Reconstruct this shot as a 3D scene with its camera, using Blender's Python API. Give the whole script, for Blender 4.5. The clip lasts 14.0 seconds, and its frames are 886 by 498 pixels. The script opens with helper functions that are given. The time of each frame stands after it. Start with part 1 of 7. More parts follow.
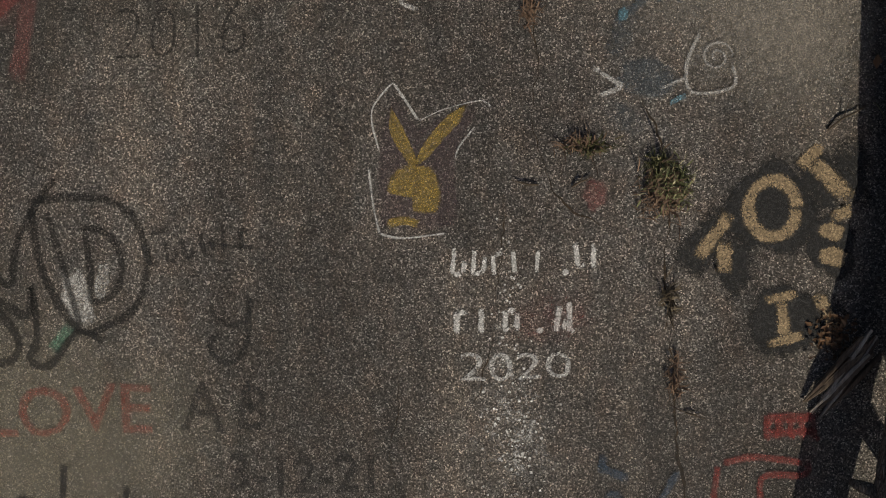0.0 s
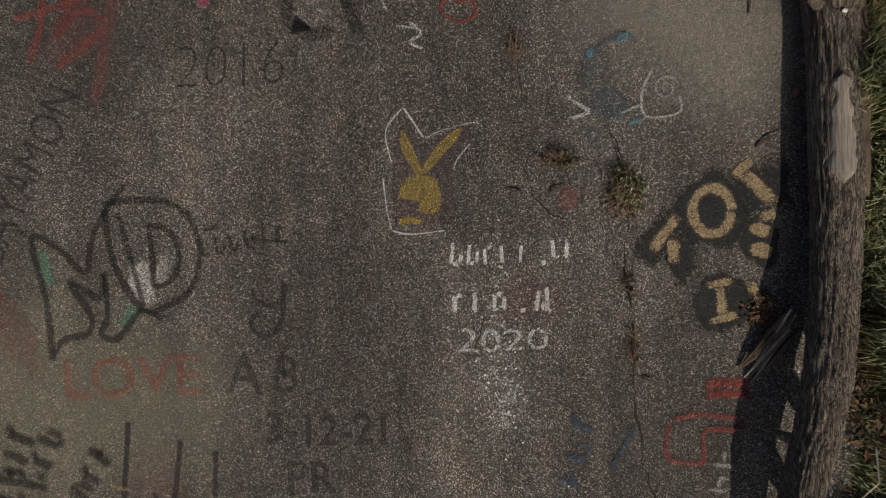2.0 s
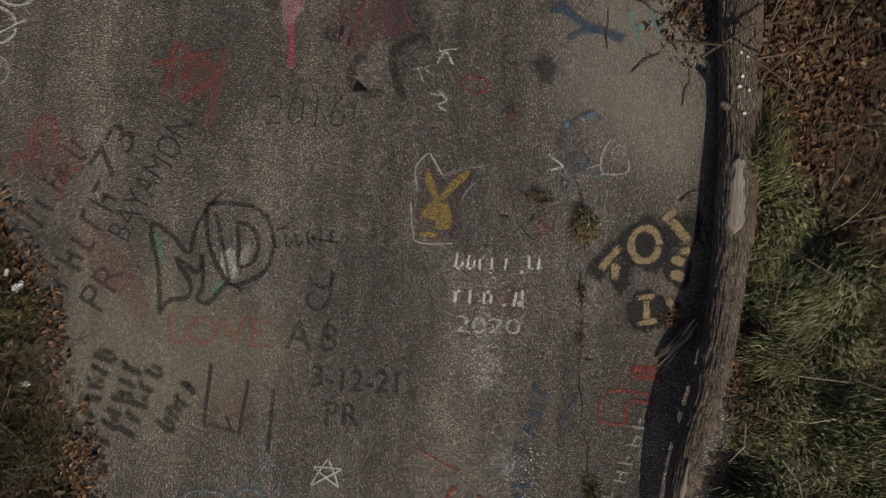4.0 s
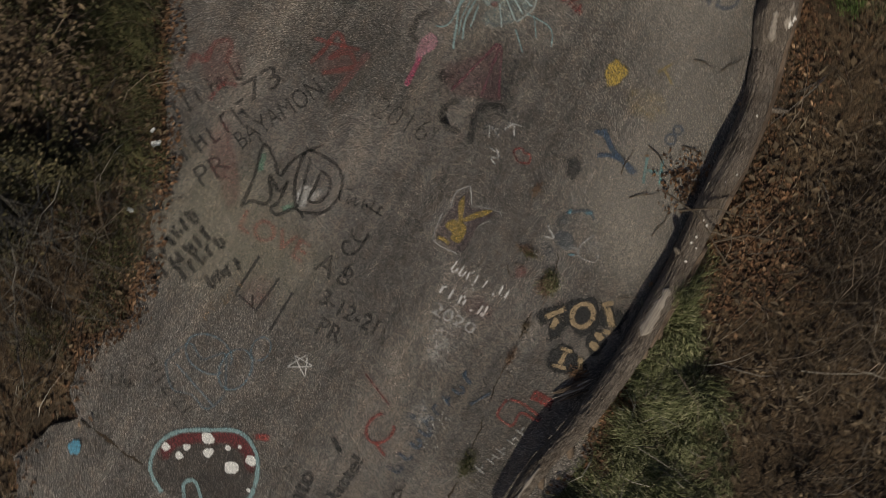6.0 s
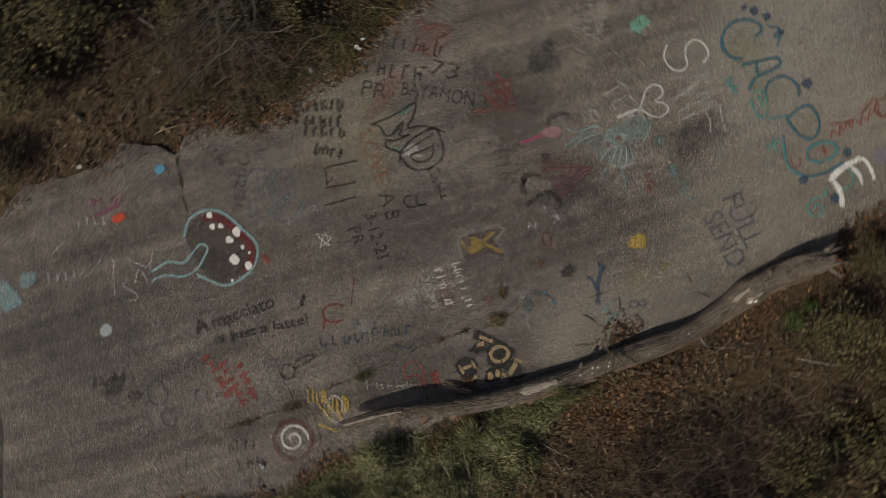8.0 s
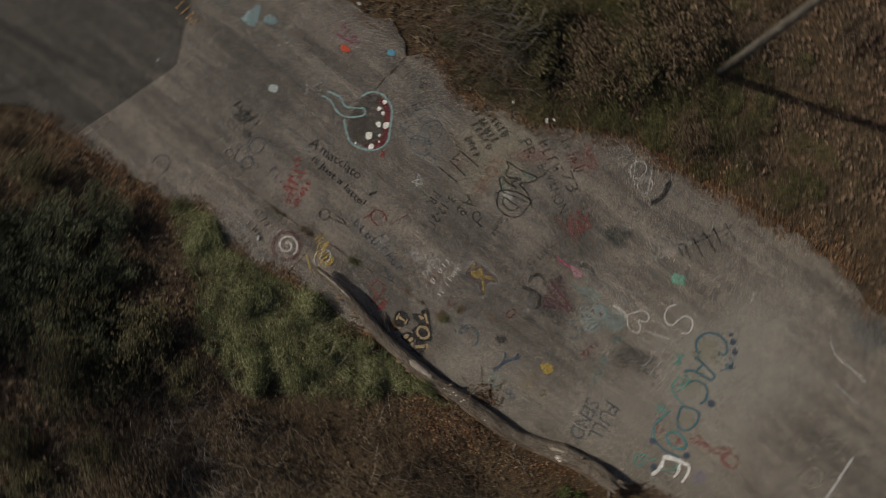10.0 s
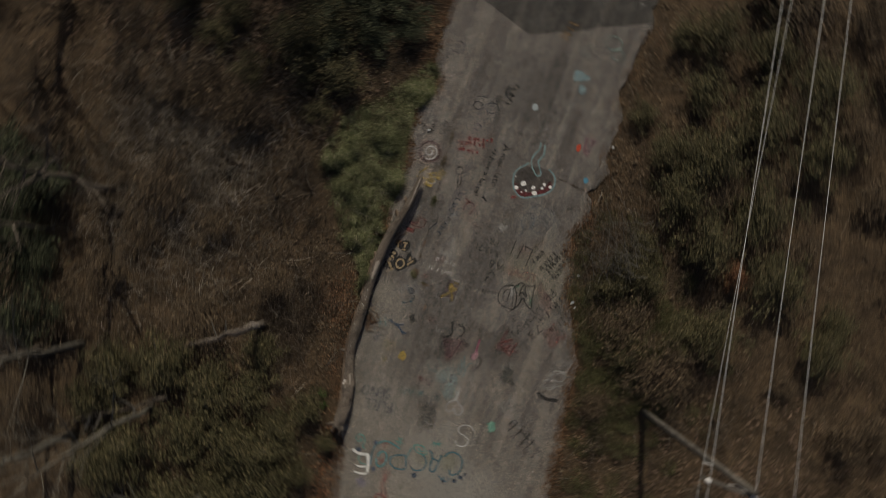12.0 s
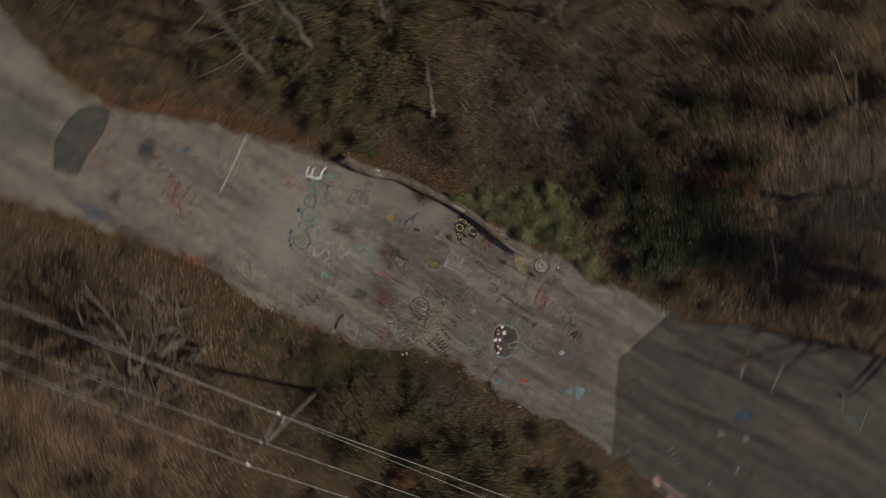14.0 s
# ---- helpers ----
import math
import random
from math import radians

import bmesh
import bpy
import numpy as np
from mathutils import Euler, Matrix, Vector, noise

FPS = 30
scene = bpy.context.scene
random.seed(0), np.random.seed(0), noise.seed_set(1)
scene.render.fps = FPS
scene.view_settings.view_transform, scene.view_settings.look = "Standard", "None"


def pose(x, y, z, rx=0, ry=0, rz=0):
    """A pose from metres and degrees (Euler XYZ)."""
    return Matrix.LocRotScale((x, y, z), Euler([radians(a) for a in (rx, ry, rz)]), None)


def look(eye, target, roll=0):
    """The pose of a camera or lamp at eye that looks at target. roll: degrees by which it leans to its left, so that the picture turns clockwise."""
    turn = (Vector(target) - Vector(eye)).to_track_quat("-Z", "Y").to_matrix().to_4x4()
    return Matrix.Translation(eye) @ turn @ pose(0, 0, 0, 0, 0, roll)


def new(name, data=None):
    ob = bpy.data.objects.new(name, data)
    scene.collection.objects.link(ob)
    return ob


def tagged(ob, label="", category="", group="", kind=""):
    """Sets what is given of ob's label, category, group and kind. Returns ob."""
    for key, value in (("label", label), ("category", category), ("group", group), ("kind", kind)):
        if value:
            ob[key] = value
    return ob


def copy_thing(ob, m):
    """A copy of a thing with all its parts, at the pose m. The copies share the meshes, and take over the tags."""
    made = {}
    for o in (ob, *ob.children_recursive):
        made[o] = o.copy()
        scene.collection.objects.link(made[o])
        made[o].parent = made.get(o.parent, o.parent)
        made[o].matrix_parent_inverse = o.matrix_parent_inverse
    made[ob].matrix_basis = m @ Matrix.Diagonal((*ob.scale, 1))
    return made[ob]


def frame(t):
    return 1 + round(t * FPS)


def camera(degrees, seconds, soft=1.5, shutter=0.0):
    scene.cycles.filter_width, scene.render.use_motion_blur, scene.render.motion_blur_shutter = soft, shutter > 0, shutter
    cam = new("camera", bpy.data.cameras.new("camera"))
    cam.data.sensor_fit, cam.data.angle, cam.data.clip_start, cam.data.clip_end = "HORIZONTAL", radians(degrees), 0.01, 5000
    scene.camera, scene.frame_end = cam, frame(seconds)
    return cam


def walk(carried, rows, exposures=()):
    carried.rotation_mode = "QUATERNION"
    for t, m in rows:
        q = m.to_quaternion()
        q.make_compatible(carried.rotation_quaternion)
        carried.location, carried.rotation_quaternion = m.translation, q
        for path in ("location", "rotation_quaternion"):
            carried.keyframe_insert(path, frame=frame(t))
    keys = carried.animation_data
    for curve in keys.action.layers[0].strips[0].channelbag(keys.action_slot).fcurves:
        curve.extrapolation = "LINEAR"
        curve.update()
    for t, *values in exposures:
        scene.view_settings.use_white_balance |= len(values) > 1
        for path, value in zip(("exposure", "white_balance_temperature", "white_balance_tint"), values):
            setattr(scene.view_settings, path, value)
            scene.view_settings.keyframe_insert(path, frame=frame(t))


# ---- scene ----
SUN_WAY = Vector((-0.255, 0.765, -0.59)).normalized()
PATH = [
    (0, 0.127, 0.121, 4.352, -1.74, 2.11, -0.92),
    (0.5, 0.123, 0.077, 4.430, -1.59, 2.06, -0.91),
    (1, 0.117, 0.051, 4.670, -1.32, 1.89, -0.77),
    (1.5, 0.123, 0.025, 4.983, -0.97, 1.95, -0.77),
    (2, 0.138, -0.008, 5.315, -0.55, 1.92, -0.73),
    (2.5, 0.137, -0.036, 5.723, -0.22, 1.80, -0.74),
    (3, 0.115, -0.042, 6.207, -0.10, 1.66, -0.63),
    (3.5, 0.102, 0.004, 6.755, -0.24, 1.61, 0.32),
    (4, 0.080, 0.108, 7.351, -0.54, 1.66, 3.85),
    (4.5, 0.055, 0.231, 7.977, -0.87, 1.77, 9.17),
    (5, 0.032, 0.334, 8.612, -1.13, 1.90, 15.40),
    (5.5, 0.019, 0.380, 9.249, -1.17, 2.01, 21.73),
    (6, 0.002, 0.376, 10.060, -0.91, 2.15, 29.64),
    (6.5, -0.005, 0.357, 10.901, -0.59, 2.22, 39.23),
    (7, -0.019, 0.320, 11.833, -0.23, 2.24, 50.10),
    (7.5, -0.039, 0.225, 12.748, 0.21, 2.13, 61.15),
    (8, -0.067, 0.138, 13.757, 0.60, 1.96, 72.89),
    (8.5, -0.077, 0.060, 14.915, 0.86, 1.82, 86.21),
    (9, -0.086, -0.020, 16.141, 1.07, 1.70, 99.60),
    (9.5, -0.092, -0.095, 17.481, 1.25, 1.60, 113.40),
    (10, -0.089, -0.156, 18.986, 1.42, 1.51, 128.02),
    (10.5, -0.072, -0.196, 20.705, 1.60, 1.41, 143.83),
    (11, -0.048, -0.212, 22.586, 1.84, 1.28, 160.03),
    (11.5, -0.018, -0.208, 24.514, 2.02, 1.09, 178.75),
    (12, 0.016, -0.196, 26.448, 2.10, 0.84, 200.54),
    (12.5, 0.040, -0.172, 28.374, 2.05, 0.55, 223.74),
    (13, 0.052, -0.133, 30.301, 1.90, 0.29, 247.80),
    (13.5, 0.049, -0.076, 32.224, 1.65, 0.12, 273.07),
    (14, 0.042, -0.009, 34.171, 1.37, 0.03, 300.56),
]
cam = camera(70.0, 14.0, soft=0.8, shutter=0.55)
walk(cam, [(t, pose(x, y, z, rx, ry, rz)) for t, x, y, z, rx, ry, rz in PATH],
     exposures=[(0.0, 0.5), (3.0, 0.43), (8.0, 0.42), (11.0, 0.3), (12.0, 0.13), (12.5, 0.13), (14.0, 0.38)])

# world and sun: low late-autumn sun
world = bpy.data.worlds.new("world")
scene.world = world
world.use_nodes = True
wn = world.node_tree
sky = wn.nodes.new("ShaderNodeTexSky")
sky.sky_type = "NISHITA"
sky.sun_disc = False
sky.air_density = 0.7
sky.dust_density = 3.0
sky.ozone_density = 0.4
sky.sun_elevation = math.asin(-SUN_WAY.z)
sky.sun_rotation = math.atan2(-SUN_WAY.x, -SUN_WAY.y)
wn.nodes["Background"].inputs["Strength"].default_value = 0.047
wn.links.new(sky.outputs[0], wn.nodes["Background"].inputs["Color"])
sun_data = bpy.data.lights.new("sun", "SUN")
sun_data.energy = 2.35
sun_data.angle = radians(0.6)
sun_data.color = (1.0, 0.935, 0.785)
sun = new("sun", sun_data)
sun.matrix_world = look((20, -60, 40), Vector((20, -60, 40)) + SUN_WAY)


# ---------------------------------------------------------------- materials
class Mat:
    """A small helper round a node tree."""

    def __init__(self, name, rough=0.9):
        self.m = bpy.data.materials.new(name)
        self.m.use_nodes = True
        self.t = self.m.node_tree
        self.b = self.t.nodes["Principled BSDF"]
        self.b.inputs["Roughness"].default_value = rough
        self.b.inputs["Specular IOR Level"].default_value = 0.25
        self.co = self.t.nodes.new("ShaderNodeTexCoord").outputs["Object"]

    def node(self, kind, **values):
        n = self.t.nodes.new(kind)
        for k, v in values.items():
            n.inputs[k.replace("_", " ")].default_value = v
        return n

    def link(self, a, b):
        self.t.links.new(a, b)

    def coords(self, scale):
        n = self.t.nodes.new("ShaderNodeMapping")
        n.inputs["Scale"].default_value = scale
        self.link(self.co, n.inputs["Vector"])
        return n.outputs[0]

    def noise(self, scale, detail=4.0, rough=0.55, stretch=(1, 1, 1)):
        n = self.node("ShaderNodeTexNoise", Scale=scale, Detail=detail, Roughness=rough)
        self.link(self.coords(stretch), n.inputs["Vector"])
        return n.outputs["Fac"]

    def cells(self, scale, stretch=(1, 1, 1), out="Color"):
        n = self.node("ShaderNodeTexVoronoi", Scale=scale)
        self.link(self.coords(stretch), n.inputs["Vector"])
        return n.outputs[out]

    def ramp(self, fac, stops):
        n = self.t.nodes.new("ShaderNodeValToRGB")
        el = n.color_ramp.elements
        while len(el) < len(stops):
            el.new(0.5)
        for e, (p, c) in zip(el, stops):
            e.position = p
            e.color = (c, c, c, 1) if isinstance(c, (int, float)) else (*c, 1)
        self.link(fac, n.inputs[0])
        return n.outputs["Color"]

    def mix(self, fac, a, b, mode="MIX"):
        n = self.t.nodes.new("ShaderNodeMix")
        n.data_type, n.blend_type = "RGBA", mode
        for sock, v in ((n.inputs[0], fac), (n.inputs[6], a), (n.inputs[7], b)):
            if isinstance(v, bpy.types.NodeSocket):
                self.link(v, sock)
            elif isinstance(v, (int, float)):
                sock.default_value = v
            else:
                sock.default_value = (*v, 1)
        return n.outputs[2]

    def math(self, op, a, b=0.0, c=0.0):
        n = self.t.nodes.new("ShaderNodeMath")
        n.operation = op
        for sock, v in zip(n.inputs, (a, b, c)):
            if isinstance(v, bpy.types.NodeSocket):
                self.link(v, sock)
            else:
                sock.default_value = v
        return n.outputs[0]

    def color(self, c):
        if isinstance(c, bpy.types.NodeSocket):
            self.link(c, self.b.inputs["Base Color"])
        else:
            self.b.inputs["Base Color"].default_value = (*c, 1)
        return self

    def bump(self, height, strength=0.5, distance=0.01):
        n = self.node("ShaderNodeBump", Strength=strength, Distance=distance)
        self.link(height, n.inputs["Height"])
        self.link(n.outputs[0], self.b.inputs["Normal"])
        return self


def asphalt(name, base, warm, streak):
    a = Mat(name, 0.88)
    # aggregate: stones of about a centimetre in a dark binder, a few of them pale;
    # the top of the ramp also paints in their tiny glints
    stone = a.t.nodes.new("ShaderNodeSeparateColor")
    a.link(a.cells(120), stone.inputs[0])
    grit = a.ramp(stone.outputs[0], [(0.0, 0.28), (0.4, 0.68), (0.72, 1.1), (0.89, 1.95), (1.0, 4.6)])
    fine = a.ramp(a.noise(260, 2), [(0.3, 0.58), (0.7, 1.42)])
    tone = a.ramp(a.noise(0.55, 6, 0.6, (1, 0.22, 1)), [(0.28, base), (0.52, tuple(v * 1.12 for v in base)), (0.75, warm)])
    blot = a.ramp(a.noise(1.7, 6, 0.62), [(0.3, 0.78), (0.7, 1.16)])
    wheel = a.ramp(a.noise(1.1, 4, 0.5, (1, 0.05, 1)), [(0.34, 1.0 - streak), (0.6, 1.08)])
    # narrow drip-like streaks that run with the lane, and old rubbed-out paint
    drip = a.ramp(a.noise(3.4, 5, 0.6, (1, 0.09, 1)), [(0.34, (0.74, 0.75, 0.76)), (0.5, (1.0, 1.0, 1.0)), (0.68, (1.17, 1.15, 1.12))])
    ghost = a.ramp(a.noise(4.6, 6, 0.7, (1, 0.45, 1)), [(0.36, (0.86, 0.88, 0.9)), (0.5, (1.0, 1.0, 1.0)), (0.64, (1.1, 1.05, 1.01))])
    pinkish = a.ramp(a.noise(6, 3), [(0.4, (1.0, 1.0, 1.0)), (0.7, (1.07, 0.99, 0.94))])
    # the climb to the north is paler: dust, and sunlight put into the colour
    sep = a.t.nodes.new("ShaderNodeSeparateXYZ")
    a.link(a.co, sep.inputs[0])
    rise = a.math("ADD", sep.outputs[1], a.math("MULTIPLY", a.noise(0.5, 4), 5.0))
    sunlit_dust = a.ramp(a.math("MULTIPLY_ADD", rise, 0.08, 0.0), [(0.3, (1.0, 1.0, 1.0)), (0.85, (1.2, 1.19, 1.14))])
    c = a.mix(1.0, tone, grit, "MULTIPLY")
    for other in (fine, blot, wheel, drip, ghost, pinkish, sunlit_dust):
        c = a.mix(1.0, c, other, "MULTIPLY")
    a.color(c)
    rough = a.ramp(stone.outputs[1], [(0.0, 0.7), (1.0, 1.0)])
    a.link(rough, a.b.inputs["Roughness"])
    h = a.math("ADD", a.cells(120, out="Distance"), a.noise(300, 2))
    a.bump(h, 1.0, 0.011)
    return a.m


def leafy(name, stops, rough=0.75):
    """Foliage and litter: each blade or leaf takes its own tone."""
    a = Mat(name, rough)
    isl = a.t.nodes.new("ShaderNodeNewGeometry").outputs["Random Per Island"]
    c = a.ramp(isl, stops)
    patch = a.ramp(a.noise(0.9, 4), [(0.3, 0.6), (0.7, 1.3)])
    a.color(a.mix(1.0, c, patch, "MULTIPLY"))
    return a.m


def bark(name, dark, pale, scale=1.0, stretch=(1, 0.08, 1)):
    a = Mat(name, 0.92)
    ridge = a.noise(38 * scale, 5, 0.6, stretch)
    grain = a.noise(130 * scale, 3, 0.6, (1, 0.15, 1))
    weather = a.ramp(a.noise(2.2, 4), [(0.35, 0.72), (0.7, 1.25)])
    c = a.ramp(ridge, [(0.3, tuple(v * 0.35 for v in dark)), (0.47, dark), (0.68, pale)])
    c = a.mix(0.4, c, a.ramp(grain, [(0.3, dark), (0.7, pale)]), "MIX")
    a.color(a.mix(1.0, c, weather, "MULTIPLY"))
    a.bump(a.math("ADD", ridge, a.math("MULTIPLY", grain, 0.4)), 0.8, 0.02)
    return a.m


PAINTS = {}


def paint(color, cover=0.8):
    """Spray paint and chalk on stone: thin at the rim, worn off between the stones."""
    key = (color, cover)
    if key in PAINTS:
        return PAINTS[key]
    a = Mat("paint", 0.8)
    at = a.t.nodes.new("ShaderNodeAttribute")
    at.attribute_name = "cover"
    stone = a.t.nodes.new("ShaderNodeSeparateColor")
    a.link(a.cells(120), stone.inputs[0])
    wear = a.math("MULTIPLY", a.math("SUBTRACT", a.noise(14, 5, 0.65), 0.5), 1.7)
    rubbed = a.math("MULTIPLY", a.math("SUBTRACT", a.noise(2.2, 4, 0.6), 0.5), 0.8)
    wear = a.math("ADD", wear, a.math("MULTIPLY", rubbed, at.outputs["Fac"]))
    grit = a.math("MULTIPLY", a.math("SUBTRACT", stone.outputs[0], 0.5), 0.8)
    f = a.math("ADD", a.math("MULTIPLY", at.outputs["Fac"], 1.5), a.math("ADD", wear, grit))
    f = a.math("SUBTRACT", f, 0.25)
    n = a.t.nodes.new("ShaderNodeMapRange")
    n.interpolation_type = "SMOOTHSTEP"
    a.link(f, n.inputs[0])
    n.inputs[4].default_value = cover
    a.link(n.outputs[0], a.b.inputs["Alpha"])
    tone = a.ramp(a.noise(60, 3), [(0.3, 0.72), (0.7, 1.2)])
    speck = a.ramp(stone.outputs[2], [(0.0, 0.55), (0.45, 0.85), (0.8, 1.15), (1.0, 1.8)])
    c = a.mix(1.0, a.mix(1.0, color, tone, "MULTIPLY"), speck, "MULTIPLY")
    a.color(c)
    PAINTS[key] = a.m
    return a.m


M_ROAD = asphalt("asphalt_old", (0.136, 0.123, 0.11), (0.188, 0.166, 0.14), 0.3)
M_ROAD_S = asphalt("asphalt_dark", (0.06, 0.056, 0.05), (0.096, 0.086, 0.073), 0.4)
M_PATCH = asphalt("asphalt_patch", (0.05, 0.05, 0.047), (0.062, 0.06, 0.055), 0.1)
M_BOULDER = Mat("pale_stone", 0.95)
M_BOULDER.color(M_BOULDER.ramp(M_BOULDER.noise(6, 6, 0.65), [(0.3, (0.1, 0.082, 0.06)), (0.55, (0.17, 0.142, 0.108)), (0.75, (0.24, 0.205, 0.162))]))
M_BOULDER.bump(M_BOULDER.noise(18, 5), 0.8, 0.03)
M_BOULDER = M_BOULDER.m
M_CRACK = Mat("crack_dirt", 1.0)
M_CRACK.color(M_CRACK.ramp(M_CRACK.noise(30, 4), [(0.35, (0.022, 0.018, 0.014)), (0.6, (0.055, 0.038, 0.024)), (0.8, (0.11, 0.062, 0.03))]))
M_CRACK = M_CRACK.m

gm = Mat("ground_litter", 1.0)
gc = gm.ramp(gm.noise(1.3, 7, 0.65), [(0.3, (0.034, 0.024, 0.014)), (0.48, (0.07, 0.047, 0.027)), (0.62, (0.1, 0.066, 0.037)), (0.78, (0.058, 0.052, 0.026))])
gf = gm.ramp(gm.cells(26), [(0.0, 0.4), (0.5, 0.95), (1.0, 1.7)])
gs_ = gm.ramp(gm.noise(55, 4), [(0.3, 0.55), (0.7, 1.4)])
gm.color(gm.mix(1.0, gm.mix(1.0, gc, gf, "MULTIPLY"), gs_, "MULTIPLY"))
gm.bump(gm.noise(40, 5, 0.7), 1.0, 0.04)
M_GROUND = gm.m

M_GRASS = leafy("grass_green", [(0.0, (0.032, 0.036, 0.014)), (0.35, (0.085, 0.093, 0.036)), (0.7, (0.175, 0.18, 0.08)), (0.93, (0.31, 0.295, 0.155)), (1.0, (0.44, 0.4, 0.26))])
M_MOSS = leafy("grass_olive", [(0.0, (0.03, 0.032, 0.012)), (0.5, (0.065, 0.066, 0.024)), (0.85, (0.105, 0.095, 0.04)), (1.0, (0.17, 0.14, 0.07))])
M_STRAW = leafy("grass_straw", [(0.0, (0.115, 0.072, 0.046)), (0.5, (0.155, 0.099, 0.065)), (1.0, (0.205, 0.138, 0.094))])
M_CROWN = leafy("crown_twigs", [(0.0, (0.095, 0.078, 0.06)), (0.6, (0.185, 0.154, 0.122)), (1.0, (0.3, 0.256, 0.205))], 0.9)
M_BRUSH = leafy("brush_wood", [(0.0, (0.045, 0.039, 0.032)), (0.5, (0.085, 0.075, 0.061)), (0.85, (0.16, 0.143, 0.118)), (1.0, (0.36, 0.325, 0.27))], 0.9)
M_DRY = leafy("grass_dry", [(0.0, (0.056, 0.042, 0.026)), (0.5, (0.098, 0.073, 0.045)), (0.85, (0.14, 0.107, 0.068)), (1.0, (0.22, 0.18, 0.125))])
M_LITTER = leafy("leaf_litter", [(0.0, (0.045, 0.025, 0.014)), (0.5, (0.105, 0.055, 0.027)), (0.85, (0.17, 0.09, 0.045)), (1.0, (0.3, 0.19, 0.11))])
M_OLIVE = leafy("leaf_olive", [(0.0, (0.036, 0.033, 0.014)), (0.5, (0.066, 0.058, 0.025)), (0.85, (0.105, 0.088, 0.04)), (1.0, (0.17, 0.13, 0.066))])
M_BROWN = leafy("leaf_brown", [(0.0, (0.045, 0.032, 0.019)), (0.5, (0.085, 0.058, 0.034)), (0.85, (0.125, 0.087, 0.05)), (1.0, (0.19, 0.137, 0.082))])
M_RUST = leafy("leaf_rust", [(0.0, (0.07, 0.03, 0.014)), (0.5, (0.14, 0.06, 0.028)), (1.0, (0.23, 0.115, 0.056))])
M_IVY = leafy("leaf_green", [(0.0, (0.026, 0.042, 0.01)), (0.6, (0.055, 0.085, 0.02)), (1.0, (0.11, 0.14, 0.04))])
M_TWIG = leafy("twig_bark", [(0.0, (0.036, 0.026, 0.018)), (0.6, (0.08, 0.06, 0.041)), (1.0, (0.21, 0.165, 0.12))], 0.9)
M_GREYWOOD = leafy("dead_branch", [(0.0, (0.1, 0.085, 0.07)), (0.6, (0.2, 0.18, 0.15)), (1.0, (0.36, 0.32, 0.26))], 0.9)


def cracked_bark():
    """Old grey bark: short plates parted by dark wavy cracks that run with the trunk."""
    k = Mat("log_bark", 0.95)
    warp = k.noise(7, 3, 0.6, (1, 0.5, 1))
    mp = k.t.nodes.new("ShaderNodeVectorMath")
    mp.operation = "MULTIPLY_ADD"
    k.link(k.coords((1, 0.075, 1)), mp.inputs[0])
    mp.inputs[1].default_value = (1, 1, 1)
    off = k.t.nodes.new("ShaderNodeCombineXYZ")
    k.link(k.math("MULTIPLY", warp, 0.07), off.inputs[0])
    k.link(k.math("MULTIPLY", warp, 0.07), off.inputs[2])
    k.link(off.outputs[0], mp.inputs[2])
    gaps = []
    for scale in (72.0, 150.0):
        n = k.node("ShaderNodeTexVoronoi", Scale=scale)
        n.feature = "DISTANCE_TO_EDGE"
        k.link(mp.outputs[0], n.inputs["Vector"])
        gaps.append(n.outputs["Distance"])
    deep = k.ramp(gaps[0], [(0.0, 0.36), (0.06, 0.74), (0.13, 1.0)])
    thin = k.ramp(gaps[1], [(0.0, 0.6), (0.1, 1.0)])
    grain = k.noise(90, 5, 0.65, (1, 0.12, 1))
    base = k.ramp(grain, [(0.3, (0.14, 0.112, 0.09)), (0.5, (0.23, 0.19, 0.155)), (0.7, (0.36, 0.305, 0.25))])
    weather = k.ramp(k.noise(2.4, 5), [(0.32, (0.68, 0.64, 0.6)), (0.55, (1.0, 0.98, 0.95)), (0.75, (1.2, 1.17, 1.12))])
    col = k.mix(1.0, k.mix(1.0, base, deep, "MULTIPLY"), thin, "MULTIPLY")
    k.color(k.mix(1.0, col, weather, "MULTIPLY"))
    k.bump(k.math("ADD", k.math("MULTIPLY", k.math("MINIMUM", gaps[0], 0.2), 3.0), k.math("MULTIPLY", grain, 0.5)), 1.0, 0.02)
    return k.m


M_LOG = cracked_bark()
M_SLAB = bark("bark_inner", (0.09, 0.062, 0.042), (0.17, 0.125, 0.09))
M_BARE = bark("bare_wood", (0.22, 0.185, 0.15), (0.43, 0.37, 0.305), 1.4, (1, 0.07, 1))
# very dark leaf colour, stands in for the deep shade under trees
M_SHADE_LEAF = leafy("shade_leaf_green", [(0.0, (0.024, 0.028, 0.014)), (0.6, (0.045, 0.05, 0.024)), (1.0, (0.08, 0.082, 0.042))])
M_PALEBARK = bark("pale_bark", (0.085, 0.076, 0.06), (0.18, 0.163, 0.132), 0.5, (1, 1, 0.12))
M_TREE = bark("tree_bark", (0.07, 0.055, 0.042), (0.17, 0.14, 0.11), 0.5, (1, 1, 0.12))
M_POLE = bark("pole_wood", (0.08, 0.069, 0.057), (0.15, 0.132, 0.11), 1.0, (1, 1, 0.04))
M_WHITE = Mat("fungus_white", 0.8)
M_WHITE.color(M_WHITE.ramp(M_WHITE.noise(40), [(0.3, (0.45, 0.4, 0.34)), (0.7, (0.82, 0.78, 0.72))]))
M_WHITE = M_WHITE.m
M_WIRE = Mat("wire_aluminium", 0.45)
M_WIRE.color(M_WIRE.ramp(M_WIRE.noise(8), [(0.3, (0.42, 0.4, 0.37)), (0.7, (0.62, 0.6, 0.56))]))
